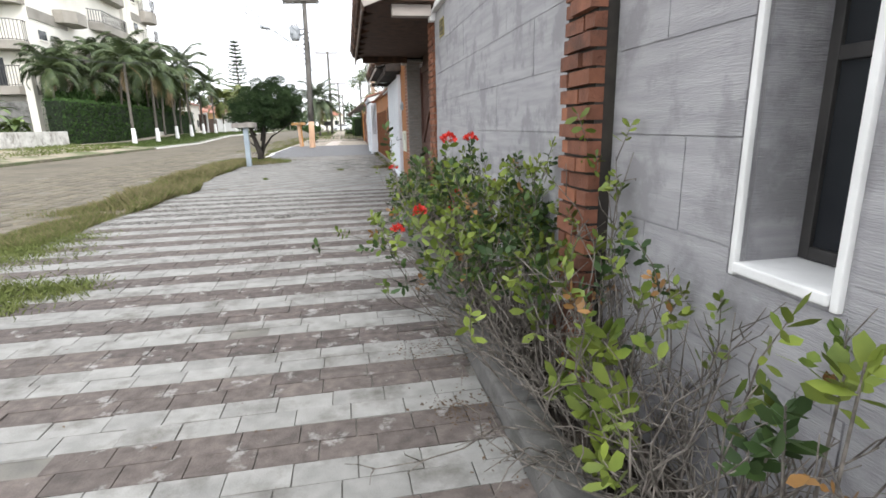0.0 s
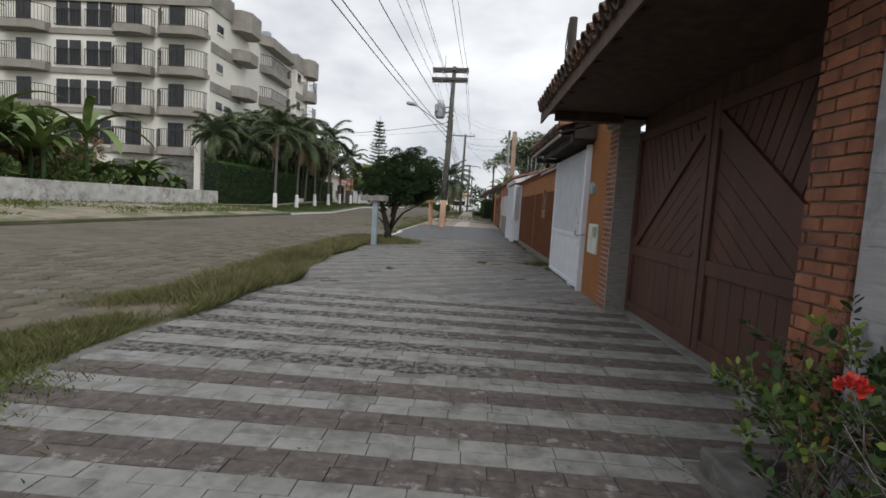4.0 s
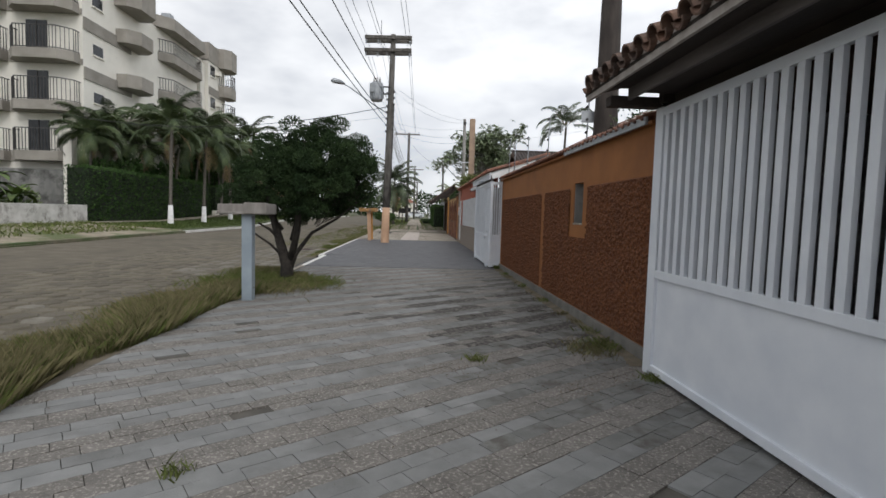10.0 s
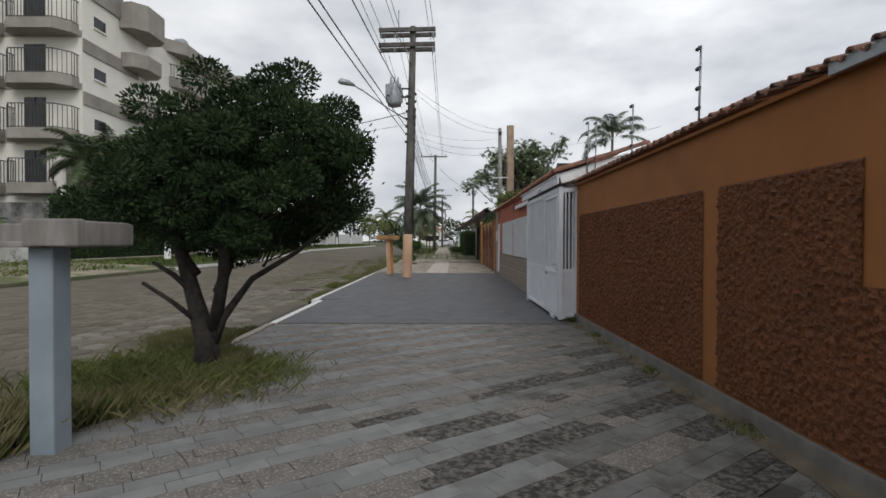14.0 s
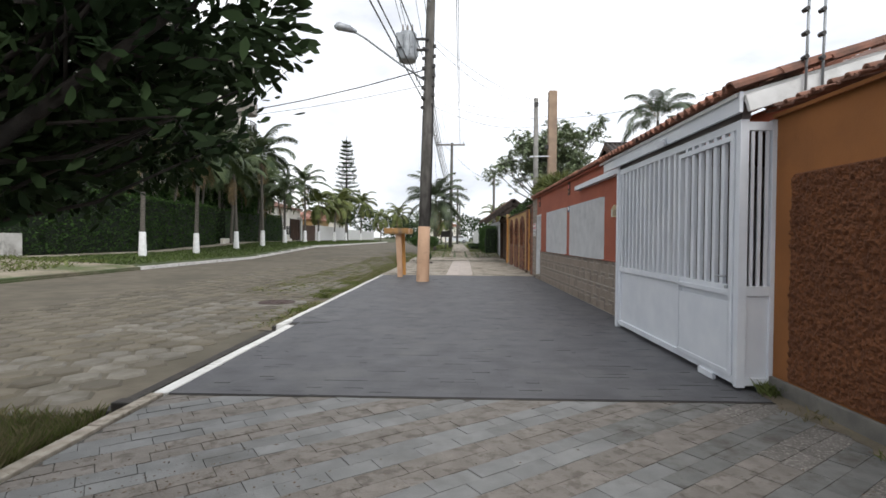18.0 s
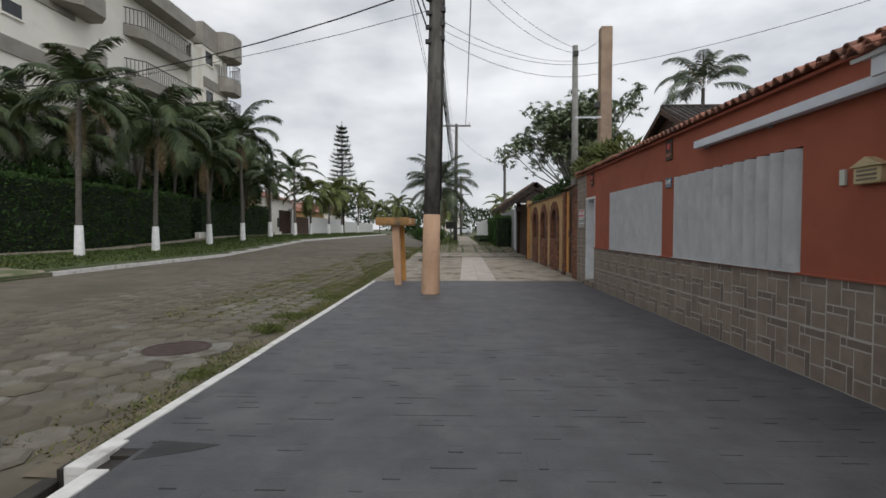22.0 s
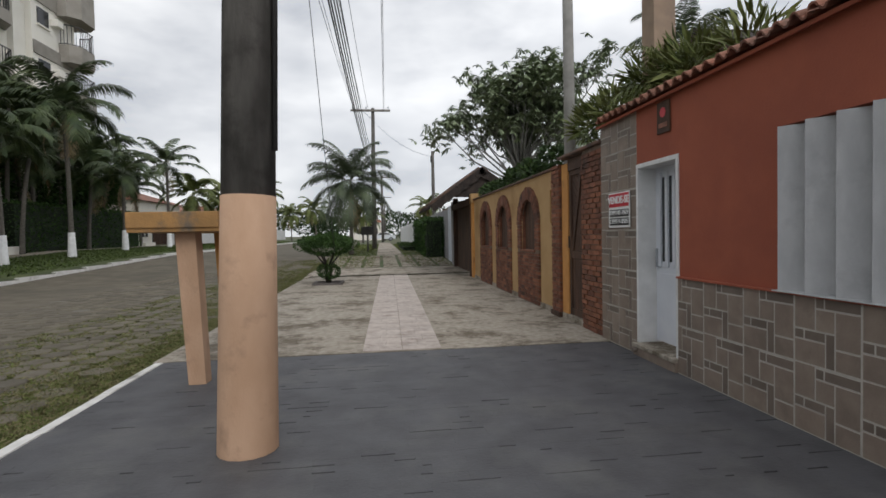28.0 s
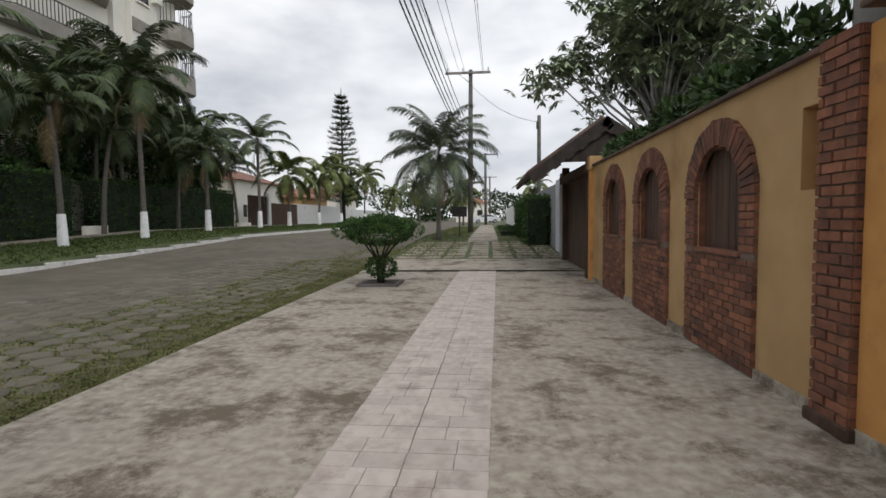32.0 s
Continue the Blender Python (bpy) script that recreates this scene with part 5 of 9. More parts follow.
part("wall", bm_box(6.1, 9.7, 30.4, 37.0, -0.1, 4.6), M["red"], hs2)
for x0, z0, x1, z1 in ((5.7, 4.6, 7.9, 5.75), (7.9, 5.75, 10.1, 4.6)):
    ln, ang = math.hypot(x1 - x0, z1 - z0), -math.degrees(math.atan2(z1 - z0, x1 - x0))
    part("roof", bm_box(0, ln, 30.0, 37.4, -0.1, 0, 0.01), M["clay_worn"], hs2, at=pose(x0, 0, z0, 0, ang, 0))
    part("fascia", bm_box(0, ln, 29.95, 29.99, -0.22, -0.01, 0.005), M["white_matt"], hs2, at=pose(x0, 0, z0, 0, ang, 0))
part("gable_wall", verts_mesh("gable_wall", [(6.1, 30.4, 4.6), (9.7, 30.4, 4.6), (7.9, 30.4, 5.6), (6.1, 30.6, 4.6), (9.7, 30.6, 4.6), (7.9, 30.6, 5.6)], [(0, 1, 2), (5, 4, 3), (0, 3, 4, 1), (1, 4, 5, 2), (2, 5, 3, 0)], M["red"]), None, hs2)
M["peach_old"] = surf("faded_peach_paint", (0.33, 0.235, 0.165), (0.41, 0.30, 0.215), 3, 0.85, 0.2, 50, (0.24, 0.18, 0.14), 1.4, (0.48, 0.72))
tw = thing("water_pillar", label="tall square peach-painted pillar behind the wall", category="pillar")
part("shaft", bm_box(1.98, 2.28, 40.2, 40.5, -0.1, 6.9, 0.01), M["peach_old"], tw)
part("floodlight", bm_box(1.88, 1.98, 40.26, 40.46, 4.75, 4.9, 0.015), M["iron"], tw)
part("clamp", bm_box(1.4, 2.0, 40.18, 40.21, 4.45, 4.49), M["white"], tw)
part("camera", bm_tube([(1.40, 40.19, 4.46), (1.28, 40.10, 4.43)], [0.03, 0.04], 8), M["white"], tw)
# ---- poles and wires ----
def wire(name, pts_list, label, r=0.012, parent=None):
    w = thing(name, label=label, category="cable")
    for a, b, sag in pts_list:
        a, b = Vector(a), Vector(b)
        path = [a.lerp(b, k / 10) - Vector((0, 0, sag * 4 * (k / 10) * (1 - k / 10))) for k in range(11)]
        part("strand", bm_tube(path, r, 5), M["wire"], w)
    return w


def insulator(parent, x, y, z, up=1):
    bm = bmesh.new()
    for k, r in enumerate((0.02, 0.05, 0.03, 0.06, 0.03)):
        bmesh.ops.create_cone(bm, cap_ends=True, segments=8, radius1=r, radius2=r * 0.8, depth=0.05, matrix=Matrix.Translation((x, y, z + up * 0.05 * k)))
    return part("insulator", bm, M["metal_grey"], parent)


p1 = thing("utility_pole", label="leaning tarred utility pole with a peach-painted base", category="pole")
B, T = Vector((-2.50, 37.75, 0.0)), Vector((-2.28, 38.15, 10.55))
at_z = lambda z: B.lerp(T, z / 10.55)
part("shaft", bm_tube([at_z(1.77), at_z(5), at_z(8), at_z(10.55)], [0.186, 0.17, 0.15, 0.13], 14), M["pole_wood"], p1)
part("painted_base", bm_tube([at_z(-0.1), at_z(0.02), at_z(1.0), at_z(1.78)], [0.21, 0.208, 0.198, 0.19], 16), M["peach"], p1, "peach painted pole base")
for z in (10.35, 9.72):
    c = at_z(z)
    for ya, yb, dz in ((-0.27, -0.15, 0.0), (0.15, 0.27, -0.06)):
        part("crossarm", bm_box(-1.42, 0.95, ya, yb, dz - 0.085, dz + 0.085, 0.015), M["pole_wood"], p1, at=pose(c.x, c.y, z, 0, -1.5, 0))
    part("through_bolt", bm_tube([(c.x, c.y - 0.30, z), (c.x, c.y + 0.30, z)], 0.014, 6), M["metal_grey"], p1)
    for dx in (-1.35, -0.75, 0.85):
        insulator(p1, c.x + dx, c.y - 0.14, z - 0.32, 1)
part("strut", bm_tube([at_z(9.1) + Vector((0, -0.15, 0)), at_z(10.3) + Vector((-0.75, -0.15, 0))], 0.02, 6), M["metal_grey"], p1)
part("lightning_rod", bm_tube([at_z(10.4) + Vector((-0.6, -0.1, 0)), at_z(10.4) + Vector((-0.6, -0.1, 0.8))], 0.015, 5), M["iron"], p1)
tf = part("transformer", bm_tube([(-3.05, 37.9, 7.15), (-3.05, 37.9, 7.25), (-3.05, 37.9, 8.02), (-3.05, 37.9, 8.08)], [0.27, 0.30, 0.30, 0.24], 14), M["metal_grey"], p1, "grey oil transformer")
for k in range(10):
    a = 2 * math.pi * k / 10
    part("cooling_fin", bm_box(0.29, 0.36, -0.012, 0.012, 7.3, 7.9), M["metal_grey"], tf, at=pose(-3.05, 37.9, 0, 0, 0, math.degrees(a)))
for k in range(3):
    part("bushing", bm_tube([(-3.2 + 0.15 * k, 37.9, 8.05), (-3.2 + 0.15 * k, 37.9, 8.35)], [0.05, 0.02], 7), M["wood_grey"], tf)
part("radiator", bm_box(-3.40, -2.86, 37.62, 38.18, 7.52, 8.0, 0.04), M["metal_grey"], tf, "ribbed radiator box")
for k in range(9):
    part("cooling_fin", bm_box(-3.38 + 0.06 * k, -3.365 + 0.06 * k, 37.585, 37.62, 7.55, 7.97), M["metal_grey"], tf)
part("hanger", bm_box(-2.80, -2.35, 37.86, 37.94, 7.5, 7.56), M["iron"], p1)
part("hanger", bm_box(-2.80, -2.35, 37.86, 37.94, 7.85, 7.91), M["iron"], p1)
arm = part("lamp_arm", bm_tube([at_z(6.5), at_z(6.5) + Vector((-0.9, -0.5, 0.45)), at_z(6.5) + Vector((-1.9, -1.0, 1.05)), at_z(6.5) + Vector((-2.25, -1.2, 1.2))], 0.03, 7), M["metal_grey"], p1)
part("lamp_head", bm_tube([at_z(6.5) + Vector((-2.15, -1.15, 1.18)), at_z(6.5) + Vector((-2.35, -1.25, 1.24)), at_z(6.5) + Vector((-2.65, -1.4, 1.26)), at_z(6.5) + Vector((-2.75, -1.45, 1.22))], [0.05, 0.11, 0.13, 0.05], 8), M["metal_grey"], p1, "grey street lamp head")
for k in range(7):
    c = at_z(5.6 + 0.32 * k)
    part("bracket", bm_box(c.x - 0.22, c.x - 0.10, c.y - 0.2, c.y - 0.1, c.z, c.z + 0.09, 0.01), M["iron"], p1)
    part("bracket", bm_box(c.x + 0.12, c.x + 0.22, c.y - 0.12, c.y - 0.02, c.z + 0.1, c.z + 0.2, 0.01), M["iron"], p1)
part("conduit", bm_tube([at_z(2.1) + Vector((0.19, -0.05, 0)), at_z(7.0) + Vector((0.18, -0.05, 0))], 0.022, 6), M["iron"], p1)

p2 = thing("utility_pole", label="far utility pole with a single crossarm", category="pole")
part("shaft", bm_tube([(-2.0, 72.8, 0.3), (-1.9, 72.8, 11.15)], [0.19, 0.13], 10), M["pole_wood"], p2)
part("crossarm", bm_box(-3.55, -0.6, 72.55, 72.68, 10.85, 11.0, 0.01), M["wood_grey"], p2)
part("strut", bm_tube([(-1.9, 72.6, 10.2), (-2.7, 72.6, 10.9)], 0.025, 5), M["metal_grey"], p2)
for dx in (-3.4, -2.4, -0.75):
    insulator(p2, dx, 72.6, 11.02)
for x, y, h, w in ((-1.2, 105, 9.8, 1.6), (-0.6, 138, 9.5, 1.5)):
    pf = thing("utility_pole", label="distant utility pole with a crossarm", category="pole")
    part("shaft", bm_tube([(x, y, 0.3), (x, y, h)], [0.2, 0.14], 8), M["pole_wood"], pf)
    part("crossarm", bm_box(x - w, x + w, y - 0.06, y + 0.06, h - 0.25, h - 0.1), M["wood_grey"], pf)
p3 = thing("service_pole", label="slim grey concrete service pole behind the wall", category="pole")
part("shaft", bm_tube([(1.98, 43.05, -0.1), (1.94, 43.05, 7.4)], [0.13, 0.09], 8), M["pole_concrete"], p3)
part("bracket", bm_box(1.86, 2.02, 42.92, 42.98, 7.05, 7.2), M["iron"], p3)
p4 = thing("service_pole", label="thick grey pole standing behind the orange wall", category="pole")
part("shaft", bm_tube([(1.96, 19.6, -0.1), (1.96, 19.6, 2.7), (1.965, 19.6, 3.4), (1.975, 19.6, 7.1)], [0.20, 0.19, 0.17, 0.12], 12), M.setdefault("pole_dark", surf("blackened_pole", (0.028, 0.022, 0.019), (0.06, 0.048, 0.041), 9, 0.9, 0.6, 60, stretch=(1, 1, 0.25))), p4)
part("conduit", bm_tube([(1.85, 19.46, 5.4), (1.78, 19.44, 6.2), (1.83, 19.46, 6.9)], 0.02, 6), M["iron"], p4)
p5 = thing("service_pole", label="dark service pole beyond the porch", category="pole")
part("shaft", bm_tube([(1.96, 67, -0.1), (1.96, 67, 6.95)], [0.13, 0.1], 8), M["pole_wood"], p5)
part("meter", bm_box(1.80, 1.92, 66.8, 66.9, 6.2, 6.6), M["iron"], p5)

q1, q2 = at_z(10.35), Vector((-1.9, 72.8, 11.05))
runs = []
for dx, dz in ((-1.35, 0.1), (-0.75, 0.1), (0.85, 0.1), (-1.3, -0.75), (-0.3, -0.75), (0.8, -0.75)):
    runs.append(((q1.x + dx, q1.y - 0.14, q1.z + dz), (q1.x + dx - 0.9, 3.0, q1.z + dz), 0.55))
    runs.append(((q1.x + dx, q1.y - 0.14, q1.z + dz), (-1.9 + dx, 72.6, 11.05 + dz * 0.3), 0.6))
wire("power_line", runs, "bundle of thin power lines along the street", 0.011)
m1 = at_z(6.3)
wire("phone_line", [((m1.x - 0.2, m1.y, z), (-5.2, 3.0, z + 0.45), 0.3) for z in (6.3, 6.0)] + [((m1.x - 0.2, m1.y, 7.4), (-4.9, 3.0, 8.3), 0.5)] + [((m1.x, m1.y, z), (-1.9, 72.7, z + 0.4), 0.8) for z in (6.9, 6.5, 6.2, 5.9, 5.7)], "thick dark telephone cables along the street", 0.016)
wire("service_wire", [((-2.3, 37.9, 8.0), (1.96, 43.0, 7.3), 0.35), ((-2.3, 37.9, 7.8), (1.96, 43.0, 7.15), 0.5), ((-2.35, 37.9, 6.2), (1.96, 43.0, 6.9), 0.3), ((-2.35, 37.9, 6.0), (2.0, 40.4, 6.0), 0.35), ((-2.35, 37.9, 5.8), (2.0, 40.4, 5.7), 0.4), ((1.96, 43, 7.2), (2.1, 40.4, 6.7), 0.1), ((2.2, 40.4, 5.9), (6.0, 33.0, 5.2), 0.2)], "thin service wires to the houses", 0.006)
wire("service_wire", [((-2.45, 37.9, 6.9), (-25.0, 46.9, 7.6), 1.0)], "dark cable across the road to the flats", 0.018)
wire("service_wire", [((-2.4, 37.9, 6.4), (-25.0, 46.7, 7.5), 0.8)], "thin wire across the road to the flats", 0.008)
wire("service_wire", [((-1.9, 72.7, 10.2), (1.96, 67.0, 6.6), 0.5)], "thin service wire to a far pole", 0.012)
wire("hanging_wire", [((-2.3, 38.5, 6.2), (-1.98, 39.0, 1.35), -0.04)], "loose black wire hanging from the pole", 0.0035)

# ---- rubbish stands ----
rs = thing("rubbish_stand", label="raised concrete rubbish stand painted peach and ochre", category="stand")
for y, mt in ((39.55, "peach"), (40.75, "peach_yellow")):
    lb = [(-3.43 - 0.07 * s + dx * (0.085 + 0.012 * s), y + dy * (0.085 + 0.012 * s), -0.02 + 1.6 * s) for s in (0, 1) for dx, dy in ((-1, -1), (1, -1), (1, 1), (-1, 1))]
    part("leg", verts_mesh("leg", lb, [(3, 2, 1, 0), (4, 5, 6, 7)] + [(k, (k + 1) % 4, 4 + (k + 1) % 4, 4 + k) for k in range(4)], M[mt]), None, rs)
M["tray_paint"] = surf("weathered_ochre_paint", (0.30, 0.17, 0.065), (0.43, 0.235, 0.085), 5, 0.85, 0.4, 45, (0.16, 0.125, 0.09), 3.0, (0.5, 0.64))
part("tray", bm_box(-3.98, -3.12, 39.3, 41.1, 1.56, 1.61, 0.008), M["tray_paint"], rs)
for b in ((-3.98, -3.12, 39.28, 39.34), (-3.98, -3.12, 41.06, 41.12), (-4.0, -3.94, 39.34, 41.06), (-3.16, -3.10, 40.2, 41.06)):
    part("tray_edge", bm_box(*b, 1.60, 1.76, 0.012), M["tray_paint"], rs)
part("divider", bm_box(-3.96, -3.14, 40.17, 40.23, 1.60, 1.76, 0.006), M["peach"], rs)
rs2 = thing("rubbish_stand", label="weathered grey concrete rubbish stand on one post", category="stand")
part("post", bm_box(-3.80, -3.63, 20.18, 20.35, -0.05, 1.42, 0.012), M["blue_grey"], rs2, "pale grey painted post")
part("tray", bm_box(-4.16, -3.38, 20.08, 20.62, 1.42, 1.46, 0.01), M["wood_grey"], rs2)
for (xa, xb, ya, yb), h in (((-4.16, -3.72, 20.12, 20.17), 1.58), ((-3.715, -3.35, 20.03, 20.10), 1.61), ((-4.16, -3.36, 20.58, 20.64), 1.59), ((-3.40, -3.35, 20.10, 20.58), 1.60), ((-4.18, -4.13, 20.17, 20.58), 1.58), ((-3.75, -3.70, 20.10, 20.58), 1.59)):
    part("tray_edge", bm_box(xa, xb, ya, yb, 1.43, h, 0.012), M["wood_grey"], rs2)
dr_slot = thing("storm_drain", label="dark drain opening beside the kerb", category="drain")
# flat plate: the dark of the opening is put into its colour
part("mouth", verts_mesh("mouth", *prism([(-3.93, 29.42), (-3.60, 29.57), (-3.48, 29.66), (-3.93, 29.72)], -0.02, 0.003), M["wire"]), None, dr_slot)
part("lip", bm_box(-4.26, -4.12, 29.3, 29.7, -0.05, 0.016, 0.012), M["kerb"], dr_slot)
mh = thing("manhole_cover", label="rusty round manhole cover in a concrete ring", category="manhole")
rng = random.Random(612)
ring = [(-5.47 + math.cos(2 * math.pi * k / 22) * 0.66 * rng.uniform(0.86, 1.08), 32.68 + math.sin(2 * math.pi * k / 22) * 0.66 * rng.uniform(0.86, 1.08)) for k in range(22)]
part("collar", verts_mesh("collar", *prism(ring, -0.2, -0.076, "xy", 0.02), M["cement_pale"] if "cement_pale" in M else M.setdefault("cement_pale", surf("pale_worn_cement", (0.17, 0.158, 0.135), (0.25, 0.235, 0.205), 6, 0.95, 0.5, 50, (0.10, 0.09, 0.066), 2.6, (0.46, 0.60)))), None, mh, "broken pale cement ring")
M["rust"] = surf("rusty_iron", (0.048, 0.032, 0.028), (0.085, 0.054, 0.045), 12, 0.8, 0.5, 60)
part("cover", bm_tube([(-5.47, 32.68, -0.1), (-5.47, 32.68, -0.068)], 0.41, 28), M["rust"], mh)
part("cover_rim", bm_tube([(-5.47 + 0.37 * math.cos(2 * math.pi * k / 24), 32.68 + 0.37 * math.sin(2 * math.pi * k / 24), -0.068) for k in range(25)], 0.008, 5), M["rust"], mh)
for k in range(5):
    part("rib", bm_box(-5.72, -5.22, 32.45 + 0.115 * k - 0.008, 32.45 + 0.115 * k + 0.008, -0.070, -0.063), M["rust"], mh)
sgp = thing("sign_post", label="small dark sign on a post beside the far palm", category="sign")
part("post", bm_tube([(-2.35, 66.5, 0.4), (-2.35, 66.5, 1.75)], 0.06, 6), M["pole_wood"], sgp)
part("board", bm_box(-2.75, -1.95, 66.4, 66.5, 1.55, 2.1, 0.02), M["iron"], sgp)

# ---- block of flats across the road ----
fl = thing("apartment_building", label="cream and taupe block of flats with rounded balconies", category="building")
ZT = 20.6
part("wall", bm_box(-62, -26.0, 51.7, 76.5, 0.0, 18.6), M["bld_white"], fl)
part("wall", bm_box(-60, -25.2, 72.6, 77.6, 0.0, 18.6), M["bld_white"], fl)
part("wall", bm_box(-60, -27.8, 58, 74, 0, 19.5), M["bld_white"], fl)
RAILZ = (17.95, 14.3, 10.65, 7.0)


def rounded(x0, x1, y0, y1, z0, z1, cut=0.7, mat="bld_grey", name="slab", parent=None, axis="y"):
    """A slab whose outer corners are cut off. axis y: it stands out towards -y; x: towards +x."""
    if axis == "y":
        pl = [(x0, y1), (x0 + 0.0, y0 + cut), (x0 + cut, y0), (x1 - cut, y0), (x1, y0 + cut), (x1, y1)]
    else:
        pl = [(x0, y0), (x1 - cut, y0), (x1, y0 + cut), (x1, y1 - cut), (x1 - cut, y1), (x0, y1)]
    bm = bmesh.new()
    for z in (z0, z1):
        for p in pl:
            bm.verts.new((*p, z))
    bm.verts.ensure_lookup_table()
    n = len(pl)
    bm.faces.new([bm.verts[i] for i in range(n)][::-1])
    bm.faces.new([bm.verts[n + i] for i in range(n)])
    for i in range(n):
        bm.faces.new((bm.verts[i], bm.verts[(i + 1) % n], bm.verts[n + (i + 1) % n], bm.verts[n + i]))
    bmesh.ops.recalc_face_normals(bm, faces=bm.faces[:])
    return part(name, bm, M[mat], parent), pl


BAR = {}


def railing(pl, z0, z1, parent, skip_last=True, step=0.22):
    """Rails and upright bars of a balcony, each a part of it."""
    h = round(z1 - 0.05 - z0, 3)
    if h not in BAR:
        BAR[h] = mesh_from(bm_box(-0.018, 0.018, -0.018, 0.018, 0, h), M["iron"], "baluster")
    for a, b in zip(pl, pl[1:]):
        a, b = Vector((*a, 0)), Vector((*b, 0))
        ln, d = (b - a).length, (b - a).normalized()
        rz = math.degrees(math.atan2(d.y, d.x))
        for zz, t in ((z1, 0.06), (z0 + 0.1, 0.05)):
            part("rail", bm_box(0, ln, -t / 2, t / 2, -t, 0), M["iron"], parent, at=pose(a.x, a.y, zz, 0, 0, rz))
        n = max(1, int(ln / step))
        for k in range(n + 1):
            p = a + d * ln * k / n
            part("baluster", BAR[h], None, parent, at=pose(p.x, p.y, z0, 0, 0, rz))




for r in RAILZ:
    for x0, x1, dx in ((-30.7, -26.2, 0.32), (-35.1, -31.3, 0.45), (-46.2, -41.6, 0.4), (-51.5, -47.0, 0.5)):
        sl, pl = rounded(x0, x1, 50.2, 51.7, r - 2.35, r - 1.65, 0.75, name="balcony", parent=fl)
        pl2 = [(p[0] * 0.985 + (x0 + x1) / 2 * 0.015, p[1] + 0.08) for p in pl]
        railing(pl2, r - 1.65, r, sl)
        dxc = x0 + (x1 - x0) * dx
        wd = part("window", bm_box(dxc - 0.75, dxc + 0.75, 51.66, 51.72, r - 1.65, r + 0.75), M["glass"], fl, "dark shuttered balcony door")
        part("frame", bm_box(dxc - 0.03, dxc + 0.03, 51.62, 51.67, r - 1.65, r + 0.75), M["iron"], wd)
    part("band", bm_box(-35.2, -26.0, 51.62, 51.7, r - 2.35, r - 1.95), M["bld_grey"], fl)
    part("band", bm_box(-62, -35.2, 51.5, 51.7, r - 2.4, r - 1.9), M["bld_grey"], fl)
    for xa, xb in ((-41.1, -38.5), (-38.1, -35.5)):
        wd = part("window", bm_box(xa, xb, 51.64, 51.72, r - 1.6, r + 0.7), M["glass"], fl)
        for k in range(3):
            part("frame", bm_box(xa + (xb - xa) * k / 2 - 0.05, xa + (xb - xa) * k / 2 + 0.05, 51.6, 51.66, r - 1.6, r + 0.7), M["bld_white"], wd)
        railing([(xa, 51.45), (xb, 51.45)], r - 1.65, r - 0.1, wd)
    # street side
    part("band", bm_box(-26.0, -25.9, 51.75, 58.0, r - 3.35, r - 2.45), M["bld_grey"], fl)
    wd = part("window", bm_box(-26.02, -25.96, 52.9, 54.1, r - 1.25, r - 0.45), M["glass"], fl)
    part("sill", bm_box(-26.0, -25.88, 52.8, 54.2, r - 1.36, r - 1.25), M["bld_white"], wd)
    sl, pl = rounded(-26.0, -24.35, 55.9, 59.4, r - 2.95, r - 1.85, 0.8, name="balcony", parent=fl, axis="x")
    for ya in (58.5, 60.2):
        wd = part("window", bm_box(-27.82, -27.76, ya, ya + 1.2, r - 1.2, r + 0.1), M["glass"], fl)
        part("frame", bm_box(-27.8, -27.7, ya + 0.57, ya + 0.63, r - 1.2, r + 0.1), M["bld_white"], wd)
    sl, pl = rounded(-28.0, -24.9, 62.0, 72.0, r - 2.35, r - 1.55, 1.8, name="terrace", parent=fl, axis="x")
    railing([(p[0] - 0.1, p[1]) for p in pl][1:5], r - 1.55, r - 0.3, sl, step=0.25)
    for ya in (62.6, 65.6, 68.6):
        wd = part("window", bm_box(-27.86, -27.74, ya, ya + 2.5, r - 1.5, r + 0.6), M["glass"], fl)
        part("frame", bm_box(-27.76, -27.7, ya + 0.95, ya + 1.05, r - 1.5, r + 0.6), M["bld_white"], wd)
    part("band", bm_box(-25.2, -25.1, 72.65, 77.55, r - 3.2, r - 2.3), M["bld_grey"], fl)
    part("wall_strip", bm_box(-28.0, -25.6, 71.4, 72.6, r - 3.6, r + 0.05), M["bld_white"], fl)
    wd = part("window", bm_box(-25.22, -25.14, 73.2, 74.4, r - 1.0, r + 0.2), M["glass"], fl)
    part("sill", bm_box(-25.2, -25.05, 73.1, 74.5, r - 1.12, r - 1.0), M["bld_white"], wd)
    ac = part("air_conditioner", bm_box(-25.2, -24.7, 74.7, 75.4, r - 0.6, r - 0.1, 0.03), M["bld_white"], fl)
    sl, pl = rounded(-25.2, -23.9, 75.6, 78.5, r - 2.9, r - 1.6, 0.6, name="balcony", parent=fl, axis="x")
    railing([(p[0] - 0.1, p[1]) for p in pl], r - 1.6, r - 0.1, sl)
part("parapet", bm_box(-62, -25.85, 51.4, 56, 18.55, ZT), M["bld_grey"], fl)
rounded(-26.2, -24.2, 55.7, 59.6, 17.9, 19.9, 0.8, name="parapet", parent=fl, axis="x")
rounded(-30, -24.7, 61.4, 72.6, 18.6, 19.7, 2.0, name="parapet", parent=fl, axis="x")
part("parapet", bm_box(-30, -25.1, 72.6, 75.6, 18.5, 20.6), M["bld_grey"], fl)
rounded(-27, -23.8, 75.4, 78.6, 18.4, 20.7, 0.7, name="parapet", parent=fl, axis="x")
